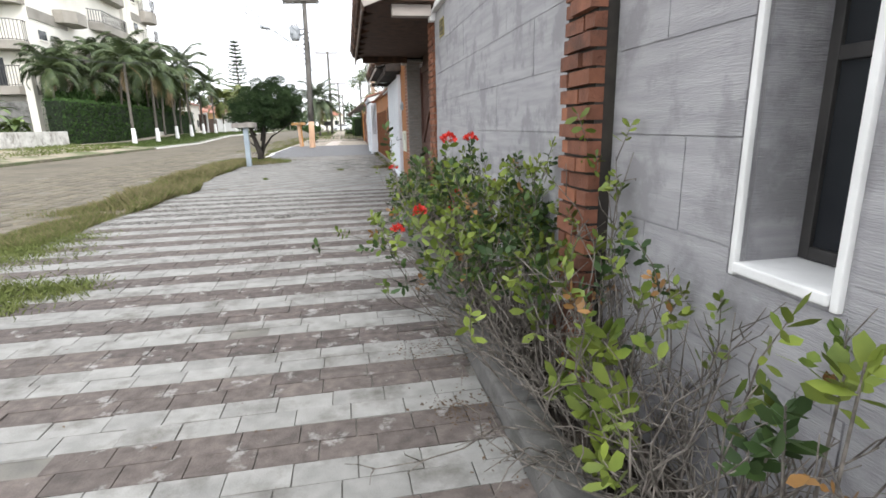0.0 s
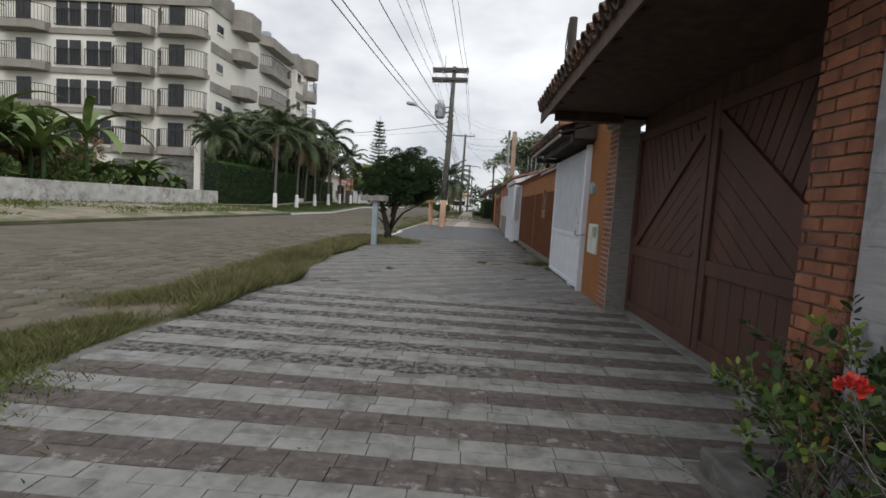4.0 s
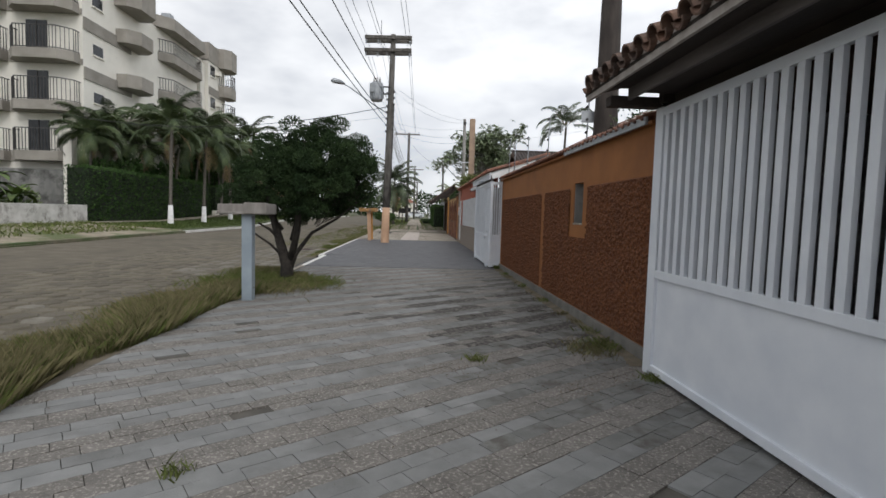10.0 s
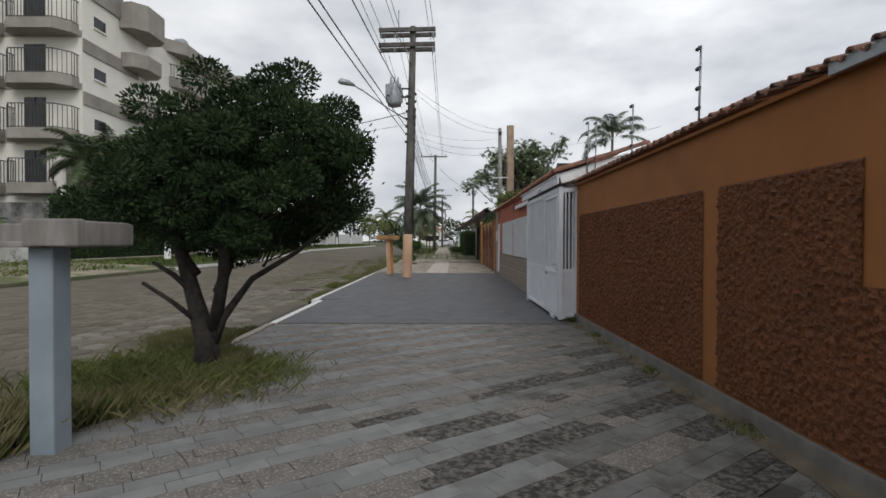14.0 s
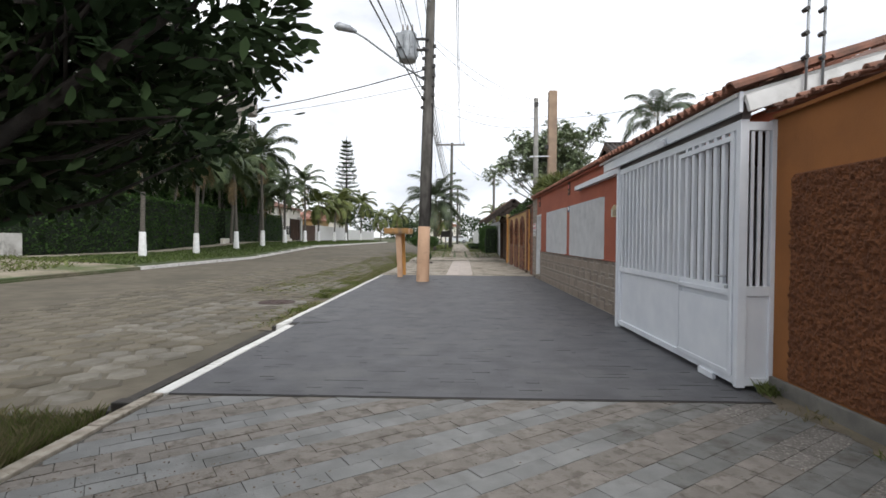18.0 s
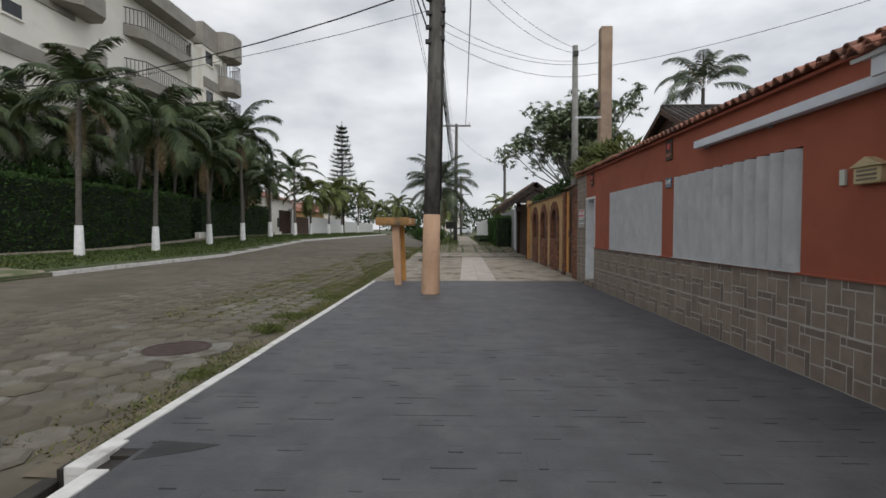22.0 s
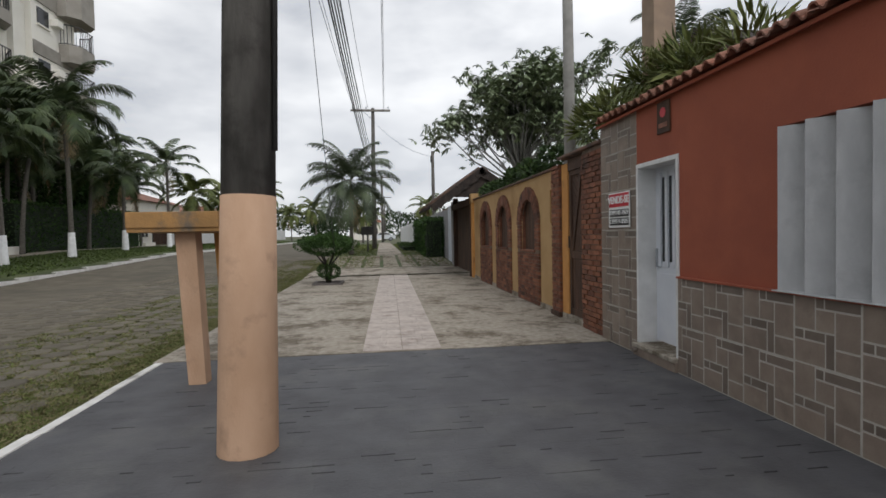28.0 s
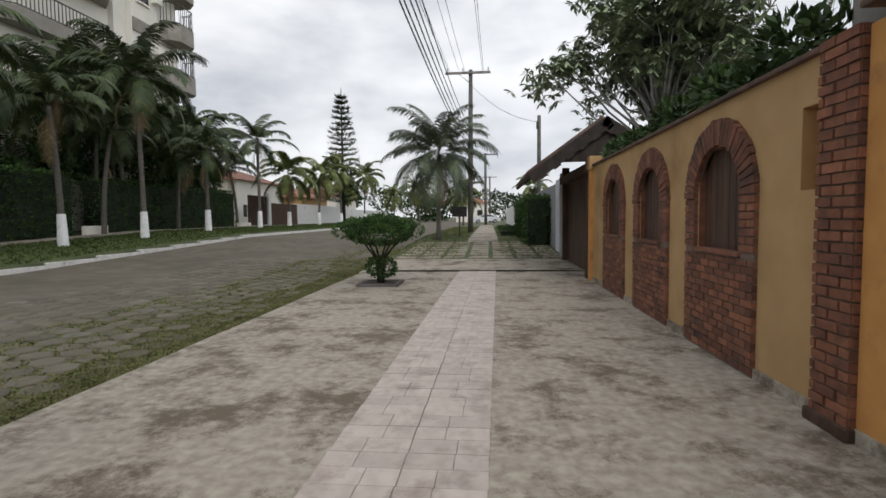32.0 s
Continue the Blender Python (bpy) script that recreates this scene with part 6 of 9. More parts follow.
part("roof", bm_box(-60, -26.6, 53, 76.4, 19.5, 19.65), M["clay_old"], fl)
part("chimney", bm_box(-27.5, -26.6, 66.5, 67.4, 19.6, 21.4, 0.05), M["metal_grey"], fl)
M["wall_stained"] = surf("stained_wet_concrete", (0.13, 0.13, 0.125), (0.24, 0.235, 0.225), 1.6, 0.95, 0.4, 20, (0.06, 0.06, 0.055), 0.9, (0.45, 0.62), stretch=(1, 1, 0.3))
part("garden_wall", bm_box(-34, -26.0, 49.9, 50.2, 0.2, 4.0), M["wall_stained"], fl, "stained grey garden wall")
part("entry_pillar", bm_box(-26.2, -25.6, 49.6, 50.2, 0.2, 7.0), M["bld_white"], fl)
M["sand"] = surf("sandy_earth", (0.21, 0.18, 0.13), (0.33, 0.285, 0.215), 1.2, 0.95, 0.4, 30, (0.10, 0.12, 0.045), 0.45, (0.5, 0.62))
tagged(sheet("verge_sandy", [-20.5, -19.5, -18.0, -16.0, -14.2, FAR_KERB + 0.01], [-10, 5, 12, 20, 28, 36, 41], lambda x, y: far_z(x, y) + (0.012 if x < -14 else -0.10), M["sand"]), "bare sandy verge with patches of grass", "ground", kind="structure")
M["lot_wall"] = surf("damp_whitewash", (0.47, 0.46, 0.43), (0.66, 0.65, 0.62), 1.6, 0.9, 0.3, 30, (0.20, 0.185, 0.16), 1.1, (0.50, 0.66), ragged=0.75)
lw = tagged(part("wall_lot", bm_box(-20.85, -20.6, 5, 43.2, 0.1, 1.5, 0.02), M["lot_wall"]), "low whitewashed wall stained with damp", "wall", kind="structure")

# ---- houses further up the road ----
def far_house(x0, x1, y0, y1, h, wall_mat, label, roof="clay"):
    g = rise((y0 + y1) / 2) + 0.3
    ho = thing("house", label=label, category="house", group="far houses")
    part("wall", bm_box(x0, x1, y0, y1, g - 0.5, g + h), M[wall_mat], ho)
    xm = (x0 + x1) / 2
    part("roof", verts_mesh("roof", [(x0 - 0.5, y0 - 0.5, g + h), (x1 + 0.5, y0 - 0.5, g + h), (x1 + 0.5, y1 + 0.5, g + h), (x0 - 0.5, y1 + 0.5, g + h), (xm, y0 + 1.2, g + h + 1.7), (xm, y1 - 1.2, g + h + 1.7)], [(0, 1, 4), (1, 2, 5, 4), (2, 3, 5), (3, 0, 4, 5), (3, 2, 1, 0)], M[roof]), None, ho)
    for k in range(3):
        y = y0 + (y1 - y0) * (k + 0.5) / 3
        xf = x1 if x1 < 0 else x0
        wd = part("window", bm_box(xf - 0.04, xf + 0.04, y - 0.7, y + 0.7, g + 1.0, g + 2.2), M["glass"], ho)
        part("frame", bm_box(xf - 0.06, xf + 0.06, y - 0.04, y + 0.04, g + 1.0, g + 2.2), M["bld_white"], wd)
    for k in range(2):
        xw = x0 + (x1 - x0) * (k + 0.5) / 2
        part("window", bm_box(xw - 0.6, xw + 0.6, y0 - 0.04, y0 + 0.02, g + 1.0, g + 2.2), M["glass"], ho)
    return ho


far_house(-34, -25, 86, 97, 4.6, "bld_white", "cream two-storey house with a clay roof behind palms")
far_house(-33, -24, 100, 110, 3.4, "yellow", "pale yellow house with a clay roof")
far_house(-34, -24, 114, 126, 4.0, "bld_white", "white house far up the road")
far_house(-8, -1, 150, 160, 3.6, "bld_white", "white house at the end of the road")
far_house(10, 18, 86, 96, 3.6, "bld_white", "white house beyond the grey wall")
far_house(9, 16, 104, 116, 4.5, "bld_white", "white two-storey house far up the road")
for x, ya, yb, h, mt, lb in ((-21.2, 83.5, 91, 2.2, "wood_dark", "dark slatted metal fence"), (-21.4, 91, 112, 2.3, "white_matt", "cream street wall"), (-21.0, 112, 140, 2.0, "white_matt", "white street wall far up the road"), (2.2, 83, 128, 2.4, "white_matt", "white street wall")):
    g = rise(ya) + (0.35 if x < 0 else 0)
    tagged(part("wall_far", bm_box(x, x + 0.2, ya, yb, g - 0.5, g + h, 0.01), M[mt]), lb, "wall", kind="structure")
fgate = thing("fence_gate", label="dark metal gate with a white pillar beside the hedge", category="gate")
part("panel", bm_box(-20.75, -20.68, 79.5, 83.0, 1.1, 3.6), M["iron"], fgate)
for k in range(12):
    part("bar", bm_box(-20.68, -20.62, 79.55 + 0.29 * k, 79.68 + 0.29 * k, 1.1, 3.6), M["wood_dark"], fgate)
part("pillar", bm_box(-21, -20.5, 83.0, 83.5, 0.8, 3.9, 0.02), M["white_matt"], fgate)
for ya, yb in ((62.2, 63.6), (77.6, 79.4)):
    lb = thing("low_wall", label="low cream wall in a gap of the hedge", category="wall")
    part("block", bm_box(-20.75, -20.45, ya, yb, 0.3, 1.3, 0.02), M["bld_white"], lb)


def car(m, paint, label):
    c = thing("car", m, label=label, category="car")
    prof = [(-2.1, 0.35), (-2.1, 0.75), (-1.95, 0.88), (-1.2, 0.93), (-0.55, 1.38), (0.75, 1.42), (1.5, 0.98), (2.0, 0.9), (2.1, 0.7), (2.1, 0.35)]
    bm = bmesh.new()
    rings = []
    for y, s in ((-0.83, 0.97), (-0.86, 1.0), (0.86, 1.0), (0.83, 0.97)):
        rings.append([bm.verts.new((p[0] * s, y * (0.80 if p[1] > 1.2 else 1.0), p[1])) for p in prof])
    for a, b in zip(rings, rings[1:]):
        for i in range(len(prof)):
            j = (i + 1) % len(prof)
            bm.faces.new((a[i], b[i], b[j], a[j]))
    bm.faces.new(rings[0])
    bm.faces.new(rings[-1][::-1])
    bmesh.ops.recalc_face_normals(bm, faces=bm.faces[:])
    part("body", bm, paint, c)
    for sgn in (-1, 1):
        part("side_window", verts_mesh("side_window", [(-1.0, 0.84 * sgn, 0.98), (1.3, 0.84 * sgn, 1.0), (0.68, 0.72 * sgn, 1.36), (-0.5, 0.72 * sgn, 1.33)], [(0, 1, 2, 3)], M["glass"]), None, c)
        for x in (-1.3, 1.3):
            w = part("wheel", bm_tube([(x, 0.66 * sgn, 0.32), (x, 0.86 * sgn, 0.32)], 0.32, 14), M["wire"], c)
            part("rim", bm_tube([(x, 0.865 * sgn, 0.32), (x, 0.88 * sgn, 0.32)], 0.2, 10), M["metal_grey"], w)
        part("headlight", bm_box(-2.12, -2.06, 0.45 * sgn - 0.15, 0.45 * sgn + 0.15, 0.62, 0.76, 0.01), M["white"], c)
    part("windscreen", verts_mesh("windscreen", [(-1.2, -0.7, 0.96), (-1.2, 0.7, 0.96), (-0.58, 0.6, 1.37), (-0.58, -0.6, 1.37)], [(0, 1, 2, 3)], M["glass"]), None, c)
    return c


car(pose(-1.2, 118, 0.62, 0, 0, 5), M["white"], "white car standing far up the road")
# ---- plants ----
def quad_leaves(pos, size, seed, ratio=0.5, up=0.3, dirs=None):
    """Vertices and faces of pointed leaves (4 corners) at the points, with random turn."""
    rg = np.random.RandomState(seed)
    n = len(pos)
    d = rg.normal(size=(n, 3)) if dirs is None else dirs + rg.normal(size=(n, 3)) * 0.35
    d[:, 2] += up
    d /= np.linalg.norm(d, axis=1)[:, None]
    s = rg.normal(size=(n, 3))
    s -= d * np.sum(s * d, axis=1)[:, None]
    s /= np.linalg.norm(s, axis=1)[:, None]
    L = (size * rg.uniform(0.6, 1.3, n))[:, None]
    nrm = np.cross(d, s)
    v = np.stack([pos, pos + d * L * 0.5 + s * L * ratio * 0.5 + nrm * L * 0.06, pos + d * L, pos + d * L * 0.5 - s * L * ratio * 0.5 + nrm * L * 0.06], axis=1).reshape(-1, 3)
    f = np.arange(4 * n).reshape(-1, 4)
    return v, f


def blade_leaves(pos, size, seed, ratio=0.42, up=0.2, dirs=None):
    """Vertices and faces of broad-tipped leaves (6 corners, folded along the rib)."""
    v4, f4 = quad_leaves(pos, size, seed, ratio, up, dirs)
    q = v4.reshape(-1, 4, 3)
    o, a, e, b = q[:, 0], q[:, 1], q[:, 2], q[:, 3]
    mid = (a + b) / 2
    wa, wb = a - mid, b - mid
    lo, hi = o + (e - o) * 0.35, o + (e - o) * 0.72
    v = np.stack([o, lo + wa * 0.8, hi + wa * 0.95, e, hi + wb * 0.95, lo + wb * 0.8], axis=1).reshape(-1, 3)
    return v, np.arange(len(v)).reshape(-1, 6)


def np_mesh(name, v, f, material):
    me = bpy.data.meshes.new(name)
    me.vertices.add(len(v))
    me.vertices.foreach_set("co", np.asarray(v, dtype=np.float32).ravel())
    k = f.shape[1]
    me.loops.add(f.size)
    me.loops.foreach_set("vertex_index", f.ravel().astype(np.int32))
    me.polygons.add(len(f))
    me.polygons.foreach_set("loop_start", np.arange(0, f.size, k, dtype=np.int32))
    me.materials.append(material)
    me.update(calc_edges=True)
    me.validate()
    return me


def clump_points(clumps, n, seed, shell=0.55):
    """n points in ellipsoids (x, y, z, rx, ry, rz), more of them near the skin."""
    rg = np.random.RandomState(seed)
    c = np.array(clumps)
    w = c[:, 3] * c[:, 4] * c[:, 5]
    k = rg.choice(len(c), n, p=w / w.sum())
    d = rg.normal(size=(n, 3))
    d /= np.linalg.norm(d, axis=1)[:, None]
    r = rg.uniform(shell ** 3, 1, n) ** (1 / 3)
    return c[k, :3] + d * r[:, None] * c[k, 3:6], d


def tree_street():
    """The dark small-leaved tree on the verge."""
    t = thing("tree", label="dark small-leaved tree with forked trunk on the grass verge", category="tree")
    bm = bmesh.new()
    b = Vector((-3.62, 22.35, -0.1))
    limbs = [([b, b + Vector((0.02, 0, 0.45)), b + Vector((-0.12, 0.02, 0.9)), b + Vector((-0.28, 0, 1.5)), b + Vector((-0.5, 0.1, 2.4))], [0.165, 0.13, 0.095, 0.07, 0.03]),
             ([b + Vector((0.03, 0, 0.3)), b + Vector((0.20, 0.0, 0.72)), b + Vector((0.52, 0.0, 1.15)), b + Vector((1.02, 0.0, 1.45)), b + Vector((1.6, 0.1, 1.95))], [0.075, 0.05, 0.034, 0.024, 0.010]),
             ([b + Vector((0.1, 0, 0.6)), b + Vector((0.25, -0.1, 1.2)), b + Vector((0.3, -0.2, 2.0)), b + Vector((0.4, -0.2, 3.0))], [0.08, 0.065, 0.05, 0.025]),
             ([b + Vector((-0.08, 0, 0.95)), b + Vector((-0.3, -0.1, 1.2)), b + Vector((-0.55, -0.05, 1.33))], [0.04, 0.03, 0.02]),
             ([b + Vector((-0.02, 0, 0.62)), b + Vector((-0.3, -0.15, 0.92)), b + Vector((-0.58, -0.2, 1.12))], [0.035, 0.025, 0.02]),
             ([b + Vector((-0.1, 0, 1.2)), b + Vector((-0.5, 0.1, 1.7)), b + Vector((-1.0, 0.1, 2.1))], [0.06, 0.045, 0.02]),
             ([b + Vector((0.1, 0.1, 1.0)), b + Vector((0.1, 0.7, 1.6)), b + Vector((0.2, 1.1, 2.1))], [0.06, 0.045, 0.02])]
    for p, r in limbs:
        bm_tube(p, r, 8, bm)
    rng = random.Random(5)
    cl = []
    for k in range(115):
        x = rng.uniform(-4.5, -1.9)
        w = math.sqrt(max(0.03, 1 - ((x + 3.3) / 1.7) ** 2))
        u = rng.uniform(-1, 1)
        top = float(np.interp(x, [-4.7, -4.3, -3.7, -2.95, -2.2, -1.8], [2.3, 2.7, 3.25, 3.6, 3.2, 2.5])) - 0.5 * u * u
        bot = float(np.interp(x, [-4.9, -4.6, -3.4, -2.6, -2.0, -1.7], [1.9, 1.5, 1.25, 1.35, 1.65, 1.95])) + (0.2 * u * u if u < 0 else -0.12 * u)
        cl.append((x, 22.35 + u * w * 1.08, bot + 0.12 + (top - bot - 0.25) * rng.random() ** 0.8, 0.25, 0.25, 0.17))
    cl = [c for i, c in enumerate(cl) if (c[0] < -2.35 or (i % 3 and c[2] > 2.2)) and (c[1] < 22.9 or i % 2)]
    cl = [c for c in cl if not (c[2] > 3.2 and c[0] < -2.85)]
    cl += [(-2.85, 22.4, 3.24, 0.28, 0.28, 0.17), (-2.62, 22.35, 3.28, 0.26, 0.26, 0.16), (-3.05, 22.4, 3.10, 0.30, 0.28, 0.18), (-3.3, 22.4, 2.98, 0.30, 0.28, 0.18), (-3.55, 22.7, 1.42, 0.34, 0.3, 0.16), (-3.2, 22.5, 1.48, 0.34, 0.3, 0.15), (-2.9, 22.4, 1.52, 0.32, 0.3, 0.15), (-2.62, 22.5, 1.66, 0.3, 0.3, 0.17), (-2.3, 22.5, 1.8, 0.28, 0.3, 0.17), (-2.05, 22.6, 1.93, 0.26, 0.3, 0.18), (-3.7, 22.1, 1.55, 0.3, 0.3, 0.15)]
    for c in cl[::3]:
        s = b + Vector((rng.uniform(-0.2, 0.7), 0, 1.7))
        e = Vector(c[:3])
        bm_tube([s, s.lerp(e, 0.5) + Vector((rng.uniform(-0.1, 0.1), rng.uniform(-0.1, 0.1), -0.12)), e], [0.018, 0.011, 0.004], 5, bm)
    sp, sd = [], []
    for k in range(100):
        q = rng.random()
        o = b + Vector((0.55 + 0.9 * q, rng.uniform(-0.1, 0.2), 1.2 + 0.7 * q + rng.uniform(0, 0.35)))
        e = Vector((rng.uniform(-2.5, -1.78), rng.uniform(22.3, 23.2), 0))
        e.x -= max(0.0, e.y - 22.5) * 0.45
        e.z = rng.uniform(1.6, 2.75) - 0.25 * max(0.0, e.x + 2.0)
        m = o.lerp(e, 0.5) + Vector((rng.gauss(0, 0.06), rng.gauss(0, 0.06), rng.gauss(-0.05, 0.06)))
        bm_tube([o, m, e], [0.009, 0.006, 0.003], 4, bm)
        for _ in range(60):
            s = rng.uniform(0.25, 1.05)
            sp.append((m.lerp(e, s) if s > 0.4 else o.lerp(m, 0.6 + s)) + Vector((rng.gauss(0, 0.055), rng.gauss(0, 0.055), rng.gauss(0.02, 0.045))))
            sd.append((e - m).normalized())
    part("trunk", bm, M["bark"], t)
    p, d = clump_points(cl, 84000, 7, 0.3)
    p2, d2 = clump_points([(-3.3, 22.2, 2.35, 1.15, 0.65, 0.5), (-2.9, 22.2, 2.7, 0.7, 0.55, 0.5)], 9000, 9, 0.1)
    p3_, d3_ = clump_points([(-2.75, 22.5, 2.1, 0.6, 0.6, 0.5), (-3.7, 22.6, 1.95, 0.8, 0.5, 0.4)], 4000, 10, 0.1)
    p, d = np.concatenate([p, p2, p3_, np.array(sp)]), np.concatenate([d, d2, d3_, np.array(sd)])
    v, f = blade_leaves(p, 0.048, 8, 0.42, 0.2, d)
    part("crown", np_mesh("crown", v, f, M["leaf_tree"]), None, t)
    return t


tree_street()


def frond(v, f, o, az, el, length, droop, width, n, rg, twist=0.35, slim=0.016):
    """One feather frond: a thin rib and bent, hanging leaflets, added to the lists."""
    fw = np.array([math.cos(az), math.sin(az), 0.0])
    side = np.array([-math.sin(az), math.cos(az), 0.0])
    pts, ang, p = [], el, np.array(o, dtype=float)
    for k in range(n + 1):
        pts.append(p.copy())
        p = p + (fw * math.cos(ang) + np.array([0, 0, math.sin(ang)])) * length / n
        ang -= droop / n * (0.45 + 1.1 * k / n)
    roll = rg.uniform(-0.5, 0.5)
    for k in range(n):
        a, b = pts[k], pts[k + 1]
        i, w = len(v), 0.022 * (1 - 0.8 * k / n)
        v += [a - side * w, a + side * w, b + side * w * 0.95, b - side * w * 0.95]
        f.append((i, i + 1, i + 2, i + 3))
        t = k / n
        if t < 0.14:
            continue
        L0 = width * (0.45 + 0.55 * math.sin(math.pi * min(1, 0.15 + t * 0.85)))
        dirn = (b - a) / np.linalg.norm(b - a)
        for sg in (-1, 1):
            for q in (0.0, 0.33, 0.67):
                L = L0 * rg.uniform(0.75, 1.12)
                o2 = a + (b - a) * (q + rg.uniform(-0.1, 0.1))
                e = side * sg * 0.9 + dirn * (0.45 + 0.5 * t) + np.array([0, 0, 0.15 + roll * sg * 0.5 - twist * rg.uniform(0, 0.9)])
                e = e / np.linalg.norm(e) * L
                hang = np.array([0, 0, -L * rg.uniform(0.25, 0.55)])
                m = o2 + e * 0.5 + hang * 0.16
                tip = o2 + e * 0.92 + hang
                i, w = len(v), dirn * slim
                v += [o2 - w * 0.6, o2 + w * 0.6, m + w, m - w, tip + w * 0.25, tip - w * 0.25]
                f += [(i, i + 1, i + 2, i + 3), (i + 3, i + 2, i + 4, i + 5)]


def palm_mesh(name, height, length, count, seed, droop, width, el0=1.25, el1=-0.35, n=18, mat="leaf_palm", slim=0.016):
    rg = np.random.RandomState(seed)
    v, f = [], []
    for k in range(count):
        t = k / (count - 1)
        frond(v, f, (0, 0, height + 0.1 * (1 - t)), k * 2.4 + rg.uniform(-0.3, 0.3), el0 + (el1 - el0) * t, length * rg.uniform(0.85, 1.1), droop * rg.uniform(0.8, 1.2), width, n, rg, 0.35, slim)
    return np_mesh(name, np.array(v), np.array(f), M[mat])


def palm_tree(x, y, z, height, kind, lean=(0, 0), white=1.2, spin=0.0, label="", scale=1.0):
    t = thing("palm_tree", pose(x, y, z, 0, 0, spin) @ Matrix.Scale(scale, 4), label=label, category="palm", group="street palms")
    bm = bmesh.new()
    path = [Vector((lean[0] * (k / 6) ** 2, lean[1] * (k / 6) ** 2, height * k / 6 - 0.1)) for k in range(7)]
    bm_tube(path, [0.16, 0.125, 0.11, 0.105, 0.10, 0.105, 0.09], 9, bm)
    for k in range(14):
        zz = height * (0.2 + 0.055 * k)
        u = zz / height
        c = Vector((lean[0] * u ** 2, lean[1] * u ** 2, zz))
        bm_tube([c, c + Vector((0, 0, 0.05))], [0.122, 0.112], 9, bm)
    part("trunk", bm, M["bark_palm"], t)
    if white:
        u = white / height
        part("painted_base", bm_tube([(0, 0, -0.1), (0, 0, 0.02), (lean[0] * u ** 2, lean[1] * u ** 2, white)], [0.23, 0.2, 0.15], 10), M["white_matt"], t, "whitewashed trunk base")
    cr = part("crown", PALM[kind][0], None, t, at=Matrix.Translation((lean[0], lean[1], height - PALM[kind][2])))
    dr_ = part("dry_fronds", PALM[kind][1], None, t, at=Matrix.Translation((lean[0], lean[1], height - PALM[kind][2])))
    return t


PALM = {
    "feather": (palm_mesh("crown", 5.0, 3.0, 14, 3, 1.65, 0.70, 1.5, 0.0, 26, "leaf_palm", 0.030), palm_mesh("dry_fronds", 4.75, 2.3, 2, 4, 1.3, 0.5, -0.5, -1.1, 14, "leaf_dry"), 5.0),
    "feather_b": (palm_mesh("crown", 5.0, 2.8, 12, 13, 2.1, 0.66, 1.45, 0.05, 26, "leaf_palm", 0.029), palm_mesh("dry_fronds", 4.75, 2.0, 2, 14, 1.2, 0.45, -0.7, -1.2, 14, "leaf_dry"), 5.0),
    "feather_c": (palm_mesh("crown", 5.0, 3.6, 18, 17, 2.0, 0.85, 1.45, -0.2, 28, "leaf_palm", 0.032), palm_mesh("dry_fronds", 4.75, 2.3, 3, 18, 1.2, 0.5, -0.7, -1.2, 14, "leaf_dry"), 5.0),
    "coco_dark": (palm_mesh("crown", 5.0, 3.1, 34, 33, 1.45, 0.72, 1.5, -0.7, 30, "leaf_grey", 0.021), palm_mesh("dry_fronds", 4.8, 2.4, 4, 34, 1.0, 0.5, -0.8, -1.1, 14, "leaf_dry"), 5.0),
    "plume": (palm_mesh("crown", 5.0, 3.0, 12, 43, 1.7, 0.75, 1.45, 0.15, 26, "leaf_grey", 0.026), palm_mesh("dry_fronds", 4.9, 1.6, 3, 44, 0.4, 0.2, 1.2, 0.8, 14, "leaf_dry"), 5.0),
    "coco": (palm_mesh("crown", 5.0, 3.2, 20, 23, 1.8, 0.7, 1.45, -0.6, 24, "leaf_coco", 0.042), palm_mesh("dry_fronds", 4.8, 2.4, 4, 24, 1.0, 0.5, -0.8, -1.1, 14, "leaf_dry"), 5.0),
}
fp = thing("roof_fern", pose(2.1, 39.75, 3.12), label="small feathery palm growing among the roof plants", category="fern")
part("fronds", palm_mesh("fronds", 0.0, 0.95, 11, 91, 1.3, 0.34, 1.35, 0.3, 14, "leaf_coco", 0.006), None, fp)
LB = "slim street palm with whitewashed base on the grass strip"
for x, y, h, kd, ln, sp in ((-17.35, 46.6, 6.5, "feather", (0.1, 0.1), 0), (-17.2, 51.6, 6.3, "feather_c", (0.25, 0), 60), (-17.2, 57.2, 5.4, "feather_b", (-0.1, 0.2), 130),
                            (-17.0, 61.6, 7.3, "feather_c", (0.1, 0), 200), (-17.2, 67.4, 4.6, "feather_b", (0, 0), 20), (-17.6, 75.0, 6.3, "feather", (0.1, 0.1), 80),
                            (-17.8, 81.0, 4.4, "coco", (0, 0), 150), (-17.6, 88.0, 5.0, "coco", (0.3, 0), 40), (-18.0, 97.0, 6.0, "coco", (0, 0.3), 100), (-17.5, 106.0, 6.2, "coco", (0.2, 0), 10)):
    palm_tree(x, y, far_z(x, y) - 0.02, h, kd, ln, 1.25, sp, LB)
